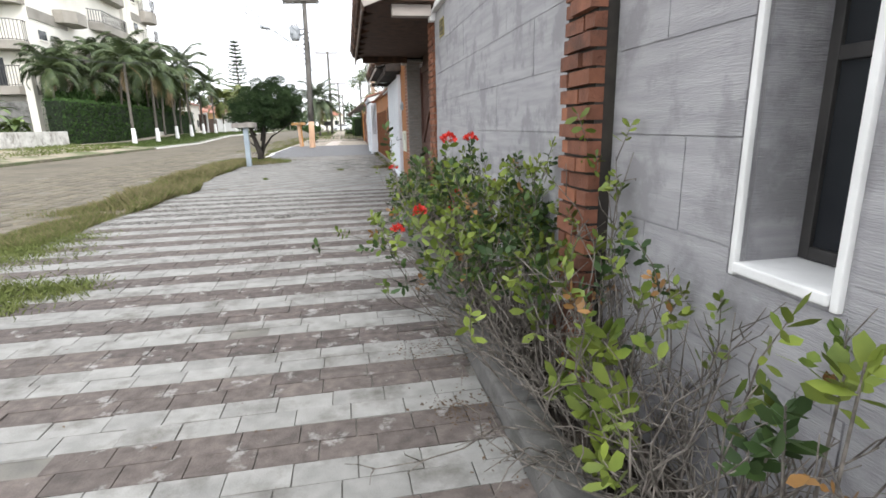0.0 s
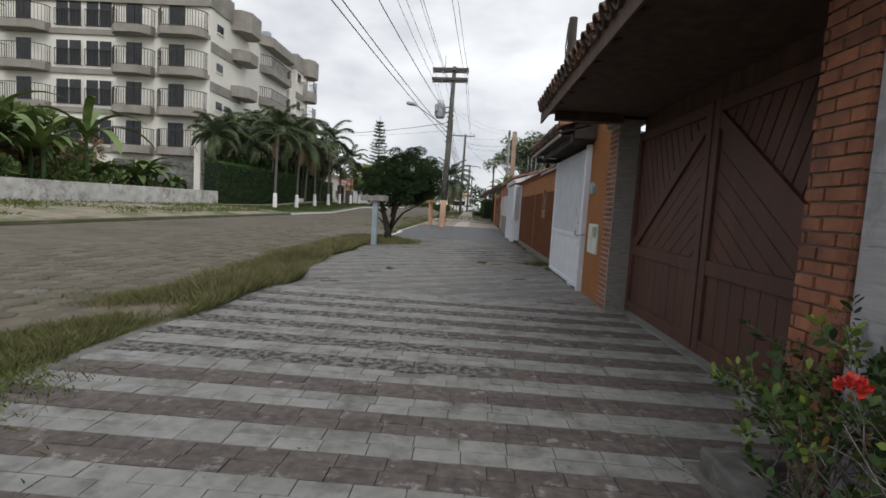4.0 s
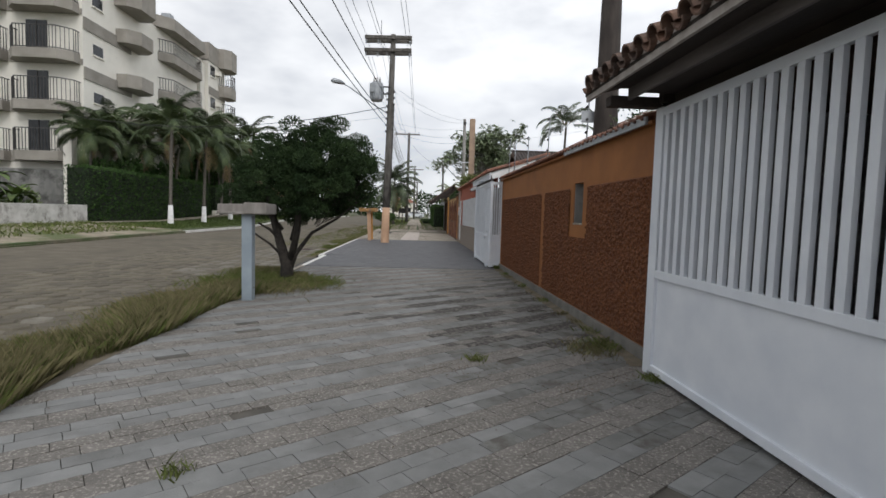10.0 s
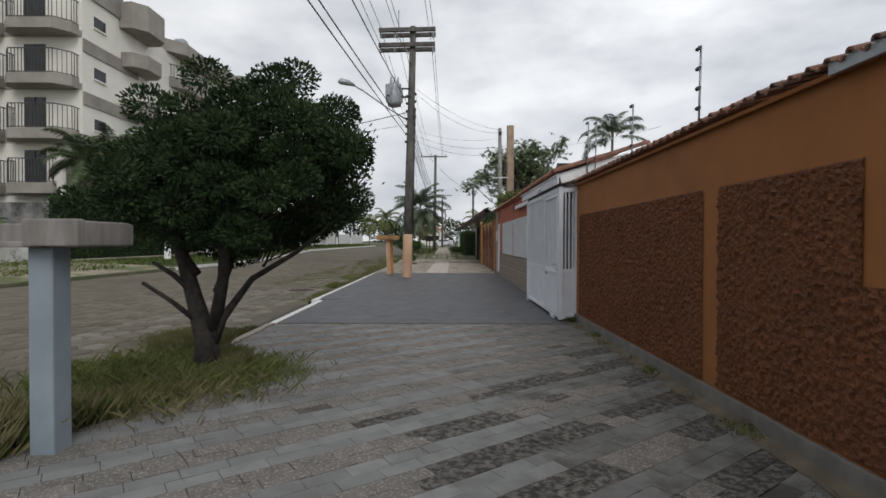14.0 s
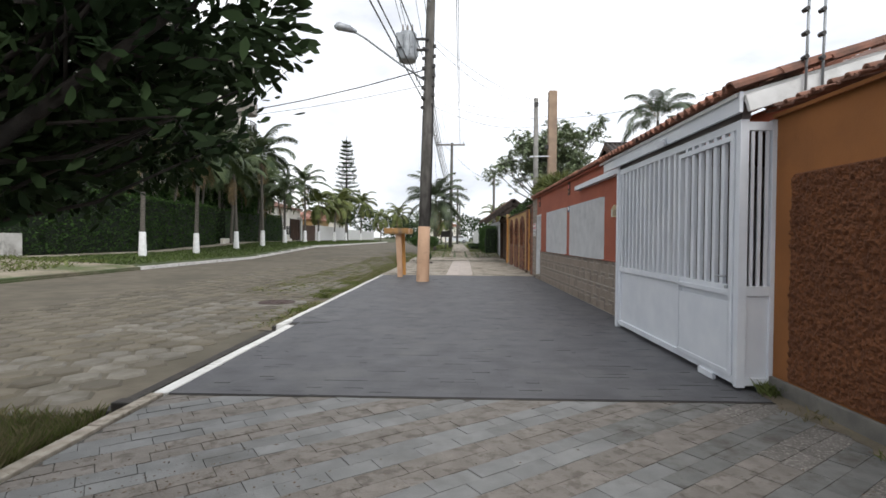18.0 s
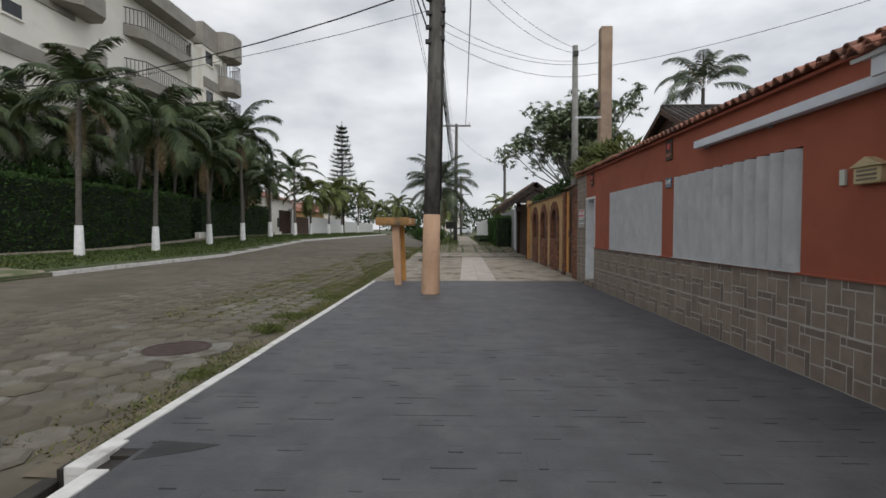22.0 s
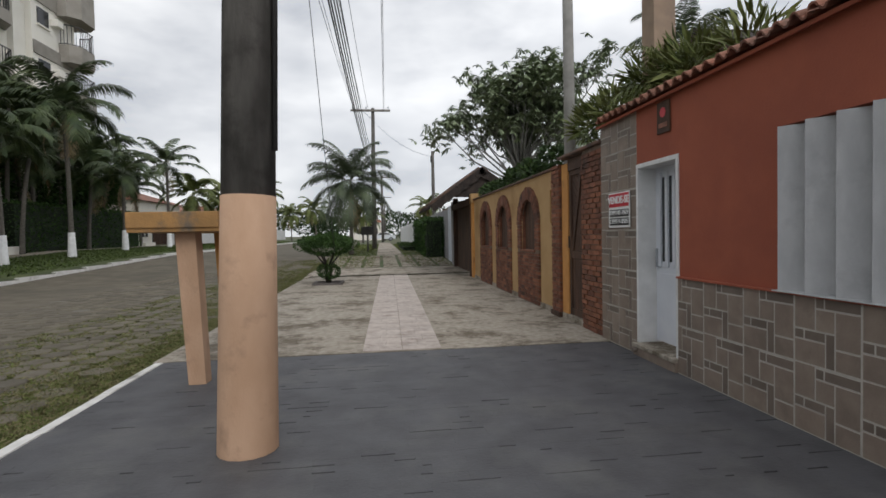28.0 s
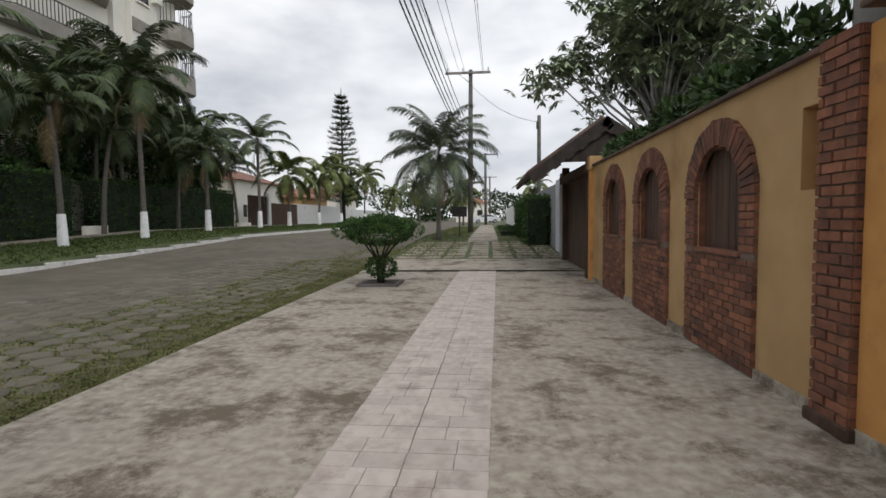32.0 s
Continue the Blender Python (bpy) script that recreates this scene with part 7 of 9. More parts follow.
for n, (x, y, h, sp, sc) in enumerate(((-22.5, 62.5, 7.8, 0, 1.0), (-22.2, 65.0, 9.0, 70, 1.0), (-23.0, 67.5, 8.4, 140, 1.1), (-22.8, 54.5, 6.4, 200, 0.9), (-22.6, 58.5, 6.4, 33, 1.0), (-22.5, 70.5, 8.0, 260, 1.0), (-23.5, 48.3, 7.4, 100, 0.8), (-24.0, 56.3, 8.0, 15, 1.0), (-23.6, 60.5, 8.6, 170, 1.0), (-24.5, 52.0, 7.4, 300, 0.9), (-23.8, 73.5, 7.6, 220, 1.0), (-20.2, 63.0, 5.6, 45, 1.0), (-21.5, 66.2, 6.8, 120, 1.1), (-20.3, 69.3, 5.2, 310, 1.0), (-21.8, 72.4, 6.6, 20, 1.1), (-22.8, 76.2, 6.4, 75, 1.1), (-21.4, 79.0, 5.4, 185, 1.0))):
    palm_tree(x, y, 0.45, h, ("feather_c", "feather", "feather_b")[n % 3], (0.5, 0.2), 0, sp, "tall feather palm behind the hedge", sc)
for x, y, h, sp in ((-3.2, 63.6, 4.2, 15),):
    palm_tree(x, y, rise(y) - 0.02, h, "coco_dark", (0.05, 0.0), 0, sp, "coconut palm on the grass beside the pavement", 1.0)
palm_tree(11.6, 54.8, -0.1, 9.5, "plume", (0.3, 0), 0, 50, "palm crown rising behind the tiled roof", 1.0)
for x, y, h, sc, sp in ((-24, 118, 5, 1.1, 0), (-16.5, 122, 4.5, 1, 90), (-14, 135, 5, 1.2, 200), (6, 120, 5, 1.1, 20), (-3.6, 95, 3.6, 0.9, 77)):
    palm_tree(x, y, rise(y) + 0.2, h, "coco", (0.4, 0), 0, sp, "far palm up the road", sc)


def araucaria(x, y, z, h):
    t = thing("conifer", pose(x, y, z), label="tall narrow Norfolk pine beyond the houses", category="tree")
    part("trunk", bm_tube([(0, 0, -0.2), (0, 0, h)], [0.28, 0.04], 7), M["bark"], t)
    rg = np.random.RandomState(9)
    v, f = [], []
    n = 21
    for k in range(n):
        zz = h * (0.16 + 0.80 * k / n)
        L = 2.5 * (1 - k / n) ** 0.75 * rg.uniform(0.88, 1.08) + 0.3
        for j in range(7):
            a = j * 2 * math.pi / 7 + k * 0.4 + rg.uniform(-0.15, 0.15)
            rise_ = rg.uniform(0.05, 0.3)
            dv = np.array([math.cos(a), math.sin(a), rise_])
            sd = np.array([-math.sin(a), math.cos(a), 0])
            for q in range(10):
                c = np.array([0, 0, zz]) + dv * L * (q + 1) / 10
                for _ in range(3):
                    e = sd * rg.uniform(-0.42, 0.42) + dv * rg.uniform(0, 0.35) + np.array([0, 0, rg.uniform(-0.08, 0.42)])
                    i = len(v)
                    w = dv * 0.06
                    v += [c - w, c + w, c + e + w * 0.5, c + e - w * 0.5]
                    f.append((i, i + 1, i + 2, i + 3))
    part("crown", np_mesh("crown", np.array(v), np.array(f), M["leaf_tree"]), None, t)


araucaria(-18.6, 100.0, 0.8, 16.6)


def hedge(x0, x1, y0, y1, z0, z1, seed, label, dens=95, size=0.14, mat="leaf_hedge", name="hedge"):
    """A clipped hedge: near-black inner block as painted shade, skin of leaves with an uneven face."""
    t = thing(name, label=label, category="hedge")
    # core colour carries the deep shade between the leaves
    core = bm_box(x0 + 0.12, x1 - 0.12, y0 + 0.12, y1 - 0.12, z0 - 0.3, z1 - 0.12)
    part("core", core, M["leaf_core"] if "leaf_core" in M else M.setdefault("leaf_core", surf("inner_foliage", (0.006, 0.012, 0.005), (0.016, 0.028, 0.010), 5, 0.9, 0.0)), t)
    rg = np.random.RandomState(seed)
    P, D = [], []
    for area_, fn, dn in (((y1 - y0) * (z1 - z0), lambda n: np.stack([np.full(n, x1), rg.uniform(y0, y1, n), rg.uniform(z0, z1, n)], 1), (1, 0, 0)),
                          ((y1 - y0) * (x1 - x0), lambda n: np.stack([rg.uniform(x0, x1, n), rg.uniform(y0, y1, n), np.full(n, z1)], 1), (0, 0, 1)),
                          ((x1 - x0) * (z1 - z0), lambda n: np.stack([rg.uniform(x0, x1, n), np.full(n, y0), rg.uniform(z0, z1, n)], 1), (0, -1, 0)),
                          ((y1 - y0) * (z1 - z0) * (1 if x0 > 0 else 0.0), lambda n: np.stack([np.full(n, x0), rg.uniform(y0, y1, n), rg.uniform(z0, z1, n)], 1), (-1, 0, 0))):
        n = int(area_ * dens)
        if n < 1:
            continue
        p = fn(n)
        off = np.array([noise.noise((q[0] * 1.1, q[1] * 1.1, q[2] * 1.1)) for q in p])[:, None]
        P.append(p + np.array(dn) * (off * 0.16 - rg.uniform(0, 0.14, (n, 1))))
        D.append(np.tile(np.array(dn, dtype=float), (n, 1)))
    P, D = np.concatenate(P), np.concatenate(D)
    v, f = quad_leaves(P, size, seed + 1, 0.6, 0.2, D)
    part("leaves", np_mesh("leaves", v, f, M[mat]), None, t)
    return t


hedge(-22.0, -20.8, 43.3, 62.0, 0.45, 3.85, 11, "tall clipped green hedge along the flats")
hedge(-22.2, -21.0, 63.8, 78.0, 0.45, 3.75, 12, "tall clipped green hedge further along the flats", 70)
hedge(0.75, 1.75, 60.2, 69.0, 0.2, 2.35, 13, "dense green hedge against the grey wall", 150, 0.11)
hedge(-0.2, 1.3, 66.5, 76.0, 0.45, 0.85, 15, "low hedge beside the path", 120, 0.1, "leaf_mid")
# creeper and ferns on the wall tops
def leaf_mass(name, clumps, n, size, seed, mat, label, category="bush", ratio=0.5, stems=None, core=False):
    t = thing(name, label=label, category=category)
    p, d = clump_points(clumps, n, seed)
    v, f = quad_leaves(p, size, seed + 1, ratio, 0.25, d)
    part("leaves", np_mesh("leaves", v, f, M[mat]), None, t)
    if stems:
        bm = bmesh.new()
        for path, r in stems:
            bm_tube(path, r, 6, bm)
        part("trunk", bm, M["bark"], t)
    return t


rng = random.Random(71)
leaf_mass("creeper", [(1.95 + rng.uniform(-0.1, 0.3), 43.5 + 0.35 * k, 2.72 + rng.uniform(0, 0.25), 0.25, 0.35, 0.22) for k in range(20)], 5000, 0.12, 72, "leaf_mid", "green creeper spilling over the yellow wall")
leaf_mass("roof_plants", [(2.1 + rng.uniform(-0.2, 0.3), 38.7 + 0.3 * k, 3.18 + rng.uniform(0, 0.3), 0.3, 0.3, 0.26) for k in range(14)], 2400, 0.24, 73, "leaf_coco", "strap-leaved plants growing on the roof edge", ratio=0.16)
wb = thing("bush", label="sparse leafy shoots rising behind the orange wall", category="bush")
rng = random.Random(701)
P, D = [], []
for k in range(26):
    o = Vector((2.15 + rng.uniform(-0.1, 0.4), rng.choice((17.9, 18.6, 19.3)) + rng.gauss(0, 0.25), 2.2))
    e = o + Vector((rng.uniform(-0.25, 0.2), rng.gauss(0, 0.3), rng.uniform(0.6, 1.05)))
    part("stem", bm_tube([o, o.lerp(e, 0.5) + Vector((0.02, 0.03, 0.02)), e], [0.007, 0.005, 0.002], 4), M["twig"], wb)
    for _ in range(26):
        P.append(tuple(o.lerp(e, rng.uniform(0.35, 1.05)) + Vector((rng.gauss(0, 0.05), rng.gauss(0, 0.05), rng.gauss(0, 0.04)))))
        D.append((rng.gauss(0, 1), rng.gauss(0, 1), rng.gauss(0.1, 0.6)))
vv, ff = blade_leaves(np.array(P), 0.06, 702, 0.45, 0.1, np.array(D))
part("leaves", np_mesh("leaves", vv, ff, M["leaf_mid"]), None, wb)
leaf_mass("dark_bush", [(-23.2 + rng.uniform(-0.6, 0.4), 49 + 1.1 * k, 3.6 + rng.uniform(0, 1.3) + (0.9 if k > 11 else 0), 0.9, 0.9, 0.9 + (0.5 if k > 11 else 0)) for k in range(28)], 14000, 0.28, 74, "leaf_hedge", "dark shrubs rising behind the hedge")


def umbrella_tree():
    """The tree with whorls of drooping leaflets behind the yellow wall."""
    t = thing("tree", label="umbrella tree with whorls of glossy leaflets behind the yellow wall", category="tree")
    rng, rg = random.Random(81), np.random.RandomState(82)
    bm = bmesh.new()
    tips = []
    base = Vector((4.7, 56.0, -0.1))
    bm_tube([base, base + Vector((0.1, 0, 2.2)), base + Vector((0, 0, 4.3))], [0.16, 0.12, 0.09], 8, bm)
    for k in range(60):
        a, q = rng.uniform(0, 2 * math.pi), rng.uniform(0.1, 1.0) ** 0.6
        e = base + Vector((0.6 + math.cos(a) * q * 3.0, math.sin(a) * q * 2.4, 5.5 + 4.5 * math.sqrt(max(0, 1 - q * q)) * rng.uniform(0.15, 1.0)))
        if k < 6:
            e = base + Vector((-3.5 + 0.33 * k, 0.3 * k, 6.2 + 0.28 * k))
        elif k < 8:
            e = base + Vector((3.2, -1.5, 8.4 + 0.8 * (k - 6)))
        hub = base + Vector((rng.uniform(-0.08, 0.08), rng.uniform(-0.08, 0.08), rng.uniform(3.6, 4.2) + (0.5 if k > 7 else 0)))
        m = hub.lerp(e, 0.5) + Vector((rng.gauss(0, 0.15), rng.gauss(0, 0.15), -0.2))
        bm_tube([hub, m, e], [0.055, 0.036, 0.018], 5, bm)
        tips.append(e)
        for _ in range(5):
            e2 = e + Vector((rng.uniform(-0.75, 0.75), rng.uniform(-0.75, 0.75), rng.uniform(-0.55, 0.5)))
            if k < 8 and _ > 2:
                continue
            bm_tube([m.lerp(e, 0.6), e2], [0.018, 0.009], 4, bm)
            tips.append(e2)
    part("trunk", bm, M["pole_concrete"], t, "pale slender stems")
    v, f = [], []
    for c in tips:
        for w in range(7):
            h = np.array(c) + rg.normal(size=3) * np.array([0.26, 0.26, 0.2])
            n = 9
            ax = rg.normal(size=2) * 0.35
            for k in range(n):
                a = 2 * math.pi * k / n + rg.uniform(0, 0.4)
                L = 0.25 * rg.uniform(0.8, 1.2)
                dv = np.array([math.cos(a), math.sin(a), -0.30 - rg.uniform(0, 0.45) + ax[0] * math.cos(a) + ax[1] * math.sin(a)])
                sd = np.array([-math.sin(a), math.cos(a), 0]) * 0.052
                i = len(v)
                v += [h, h + dv * L * 0.6 + sd, h + dv * L, h + dv * L * 0.6 - sd]
                f.append((i, i + 1, i + 2, i + 3))
    M["leaf_tree2"] = surf("glossy_leaf", (0.14, 0.18, 0.10), (0.29, 0.345, 0.205), 3, 0.4, 0.0, rnd=0.35, island=True)
    part("crown", np_mesh("crown", np.array(v), np.array(f), M["leaf_tree2"]), None, t)


umbrella_tree()


def topiary():
    t = thing("shrub", pose(-3.2, 50.3, 0), label="clipped shrub, wide dome over small ball, in a square bed", category="shrub")
    for x0, x1, y0, y1 in ((-0.46, 0.46, -0.46, -0.36), (-0.46, 0.46, 0.36, 0.46), (-0.46, -0.36, -0.36, 0.36), (0.36, 0.46, -0.36, 0.36)):
        part("bed_edge", bm_box(x0, x1, y0, y1, -0.02, 0.06, 0.015), M["wood_greyed"], t)
    part("bed_soil", bm_box(-0.36, 0.36, -0.36, 0.36, -0.02, 0.04, 0.01), M["planter_soil"], t)
    bm = bmesh.new()
    for k in range(6):
        a = k * 1.05
        bm_tube([(0.05 * math.cos(a), 0.05 * math.sin(a), 0.02), (0.10 * math.cos(a), 0.10 * math.sin(a), 0.6), (0.5 * math.cos(a), 0.5 * math.sin(a), 1.1)], [0.035, 0.03, 0.012], 6, bm)
    part("trunk", bm, M["bark"], t)
    rng = random.Random(93)
    cl = [(0, 0, 1.14, 0.74, 0.74, 0.24)]
    for k in range(26):
        a, q = 2.4 * k, math.sqrt((k + 0.5) / 26) * 0.82
        cl.append((q * math.cos(a), q * math.sin(a), 0.98 + 0.44 * math.sqrt(max(0, 1 - (q / 0.95) ** 2)) + rng.uniform(-0.05, 0.05), 0.25, 0.25, 0.17))
    cl += [(0.03, 0, 0.40, 0.34, 0.34, 0.25), (-0.12, 0.05, 0.42, 0.24, 0.24, 0.2), (0.14, -0.05, 0.38, 0.24, 0.24, 0.2)]
    p, d = clump_points(cl, 15000, 92, 0.7)
    v, f = quad_leaves(p, 0.055, 93, 0.55, 0.2, d)
    part("crown", np_mesh("crown", v, f, M["leaf_hedge"]), None, t)


topiary()


def banana(x, y, z, h, seed, spin):
    t = thing("banana_plant", pose(x, y, z, 0, 0, spin), label="banana plant with broad green leaves on the vacant plot", category="plant", group="banana plants")
    rg = np.random.RandomState(seed)
    part("stem", bm_tube([(0, 0, -0.2), (0, 0, h * 0.55)], [0.16, 0.09], 8), M["leaf_mid"], t)
    v, f = [], []
    for k in range(9):
        az, el = k * 2.4, 1.45 - 0.11 * k
        L, w = h * 0.62 * rg.uniform(0.8, 1.1), 0.27 * rg.uniform(0.8, 1.1)
        fw, sd = np.array([math.cos(az), math.sin(az), 0]), np.array([-math.sin(az), math.cos(az), 0])
        p, a, n = np.array([0, 0, h * 0.5]), el, 9
        for q in range(n + 1):
            s = w * math.sin(math.pi * min(1, 0.08 + 0.92 * q / n)) ** 0.7
            v += [p + sd * s + np.array([0, 0, 0.3 * s]), p, p - sd * s + np.array([0, 0, 0.3 * s])]
            if q:
                i = len(v) - 6
                f += [(i, i + 1, i + 4, i + 3), (i + 1, i + 2, i + 5, i + 4)]
            p = p + (fw * math.cos(a) + np.array([0, 0, math.sin(a)])) * L / n
            a -= 0.21
    part("leaves", np_mesh("leaves", np.array(v), np.array(f), M["leaf_banana"]), None, t)


M["leaf_banana"] = surf("banana_leaf", (0.07, 0.12, 0.03), (0.17, 0.225, 0.06), 1.2, 0.5, 0.0, rnd=0.2, island=True)
rng = random.Random(101)
for k in range(30):
    banana(-21.8 - rng.uniform(0, 5.2), 22.0 + 0.62 * k + rng.uniform(-0.4, 0.4), 0.5, rng.uniform(3.2, 4.8) * (1.42 if k < 17 else 0.75), 110 + k, rng.uniform(0, 360))
leaf_mass("undergrowth", [(-21.9 - rng.uniform(0, 3.0), 14 + 0.6 * k, 0.9 + rng.uniform(0, 1.3), 0.8, 0.7, 0.7) for k in range(47)], 9000, 0.34, 75, "leaf_banana", "tangled weeds behind the low white wall")
leaf_mass("dark_bush", [(-25.5 - rng.uniform(0, 3.0), 18 + 0.9 * k, 2.0 + rng.uniform(0, 2.6), 1.3, 1.2, 1.2) for k in range(24)], 14000, 0.45, 76, "leaf_banana", "bright green bushes at the back of the vacant plot")
leaf_mass("dead_leaves", [(-23.0 - rng.uniform(0, 3.0), 22 + 0.75 * k, 1.8 + rng.uniform(0, 1.8), 0.6, 0.6, 0.7) for k in range(16)], 2200, 0.42, 78, "leaf_dry", "brown hanging dead leaves among the banana plants", ratio=0.25)
far_cl = [(-60 + 5.2 * k + rng.uniform(-2, 2), 185 + rng.uniform(-8, 8), 4 + rng.uniform(0, 4.5), 5, 4, 3.4) for k in range(28)] + [(-13 + rng.uniform(-2, 2) , 140 + 4 * k, 3.2, 2.6, 2.6, 2.2) for k in range(6)]
fw = leaf_mass("far_trees", far_cl, 16000, 0.9, 77, "leaf_tree", "belt of dark trees at the end of the road", "trees")
tagged(fw, kind="stuff")


# flowering shrubs in the planter
M["leaf_young"] = surf("reddish_young_leaf", (0.16, 0.085, 0.028), (0.28, 0.15, 0.05), 8, 0.5, 0.0, rnd=0.3, island=True, spec=0.3)


def ixora(x, y, z, spread, height, stems, rosettes, flowers, seed, bright=0.4, out=0.0, size=0.051):
    """Thin branching stems; leaves in rosettes at some of the shoot tips, flower heads at a few."""
    t = thing("shrub", label="straggly flowering shrub with red blooms in the planter" if flowers else "straggly half-bare shrub in the planter", category="shrub", group="planter shrubs")
    rng, rg = random.Random(seed), np.random.RandomState(seed)
    tips = []
    for k in range(stems):
        a = rng.uniform(0, 2 * math.pi)
        q = rng.uniform(0.15, 1.0) ** 0.7
        p = Vector((x + rng.uniform(-0.10, 0.10), y + rng.uniform(-0.25, 0.25), z - 0.05))
        d = Vector((math.cos(a) * q * 0.7 - out, math.sin(a) * q * spread * 2, 1.15 - 0.75 * q)).normalized()
        ln = height * rng.uniform(0.65, 1.12)
        path, bm = [p], bmesh.new()
        for s in range(5):
            d = (d + Vector((rng.gauss(0, 0.26), rng.gauss(0, 0.26), rng.gauss(0.06, 0.2)))).normalized()
            p = p + d * ln / 5
            p.x = min(p.x, 1.12)
            p.z = max(p.z, 0.10)
            path.append(p)
            if s > 0:
                for _ in range(2):
                    d2 = (d + Vector((rng.gauss(0, 0.7), rng.gauss(0, 0.7), rng.gauss(0.15, 0.5)))).normalized()
                    o = path[-2].lerp(p, rng.random())
                    e2 = o + d2 * rng.uniform(0.06, 0.24)
                    e2.x = min(e2.x, 1.12)
                    bm_tube([o, o.lerp(e2, 0.5) + Vector((rng.gauss(0, 0.014), rng.gauss(0, 0.014), 0.01)), e2], [0.0026, 0.002, 0.0013], 4, bm)
                    tips.append((e2, d2))
        bm_tube(path, [0.007, 0.0056, 0.0046, 0.0036, 0.0026, 0.0018], 5, bm)
        tips.append((path[-1], d))
        part("stem", bm, M["twig"], t)
    tips.sort(key=lambda q: -q[0].z + rng.uniform(0, 0.5))
    use = tips[:max(1, min(rosettes, len(tips)))]
    rng.shuffle(use)
    groups = {"young_leaves": ([], [], "leaf_bright"), "leaves": ([], [], "leaf_mid"), "shoots": ([], [], "leaf_young")}
    for i, (e, d) in enumerate(use):
        hi = e.z > 0.45 and rng.random() < bright * 1.5
        P, D, _ = groups["shoots" if rng.random() < 0.07 else ("young_leaves" if hi else "leaves")]
        n = rng.randint(7, 12)
        u = d.orthogonal().normalized()
        v = d.cross(u)
        for k in range(n):
            an = 2.4 * k + rng.uniform(-0.3, 0.3)
            P.append(tuple(e - d * (0.012 * k + rng.uniform(0, 0.006))))
            w = u * math.cos(an) + v * math.sin(an)
            D.append(tuple(w + d * (0.9 - 0.11 * k) + Vector((0, 0, 0.15))))
    for nm, (P, D, mt) in groups.items():
        if P:
            vv, ff = blade_leaves(np.array(P), size * (0.85 if nm == "shoots" else 1.0), seed + 3, 0.5, 0.0, np.array(D))
            part(nm, np_mesh(nm, vv, ff, M[mt]), None, t)
    top = [q for q in tips if q[0].z > 0.62 and q[0].x < 1.08]
    for k in range(min(flowers, len(top))):
        e, d = rng.choice(top)
        n = 70
        dd = rg.normal(size=(n, 3))
        dd[:, 2] = np.abs(dd[:, 2]) * 0.8
        dd /= np.linalg.norm(dd, axis=1)[:, None]
        v, f = quad_leaves(np.array(e) + dd * 0.034 * rg.uniform(0.7, 1.0, (n, 1)), 0.026, seed + 20 + k, 0.75, 0.2, dd)
        part("flower", np_mesh("flower", v, f, M["flower"]), None, t)


pl = thing("planter", label="low cement-edged planting bed along the grey wall", category="planter", kind="structure")
for k in range(10):
    ya, xa = -3.0 + k, 0.60 + 0.013 * (-2.5 + k)
    part("edge", bm_box(xa, xa + 0.18, ya + 0.002, ya + 0.998, -0.1, 0.125, 0.02), M["planter_cement"], pl, "worn cement edging")
part("edge_end", bm_box(0.84, 1.149, 6.9, 7.05, -0.1, 0.12, 0.02), M["planter_cement"], pl)
part("soil", bm_box(0.74, 1.149, -3.0, 6.9, -0.1, 0.06, 0.01), M["planter_soil"], pl, "brown soil with litter")
for x, y, sp, h, st, lv, fl_, sd, br, ou in ((0.95, 0.75, 0.5, 0.80, 34, 8, 0, 301, 0.7, 0.0), (0.95, 1.25, 0.5, 0.85, 46, 12, 0, 302, 0.8, 0.05), (0.93, 1.75, 0.5, 0.95, 40, 20, 0, 303, 0.5, 0.05), (1.03, 1.95, 0.12, 1.30, 12, 8, 0, 313, 0.9, -0.35),
                                             (0.92, 2.35, 0.5, 0.95, 44, 60, 0, 304, 0.30, 0.05), (0.90, 2.85, 0.5, 1.20, 46, 150, 2, 305, 0.36, 0.12), (0.90, 3.15, 0.34, 1.30, 42, 150, 3, 306, 0.40, 0.10),
                                             (1.0, 4.0, 0.4, 1.15, 30, 30, 1, 310, 0.5, 0.0), (0.96, 4.5, 0.45, 0.95, 34, 30, 1, 307, 0.45, 0.0), (0.97, 5.1, 0.45, 1.05, 34, 30, 1, 308, 0.5, 0.0), (1.0, 6.1, 0.36, 1.05, 34, 110, 1, 309, 0.25, 0.02), (0.97, 6.5, 0.35, 0.9, 22, 80, 0, 311, 0.2, 0.05)):
    ixora(x, y, 0.06, sp, h, st, lv, fl_, sd, br, ou)
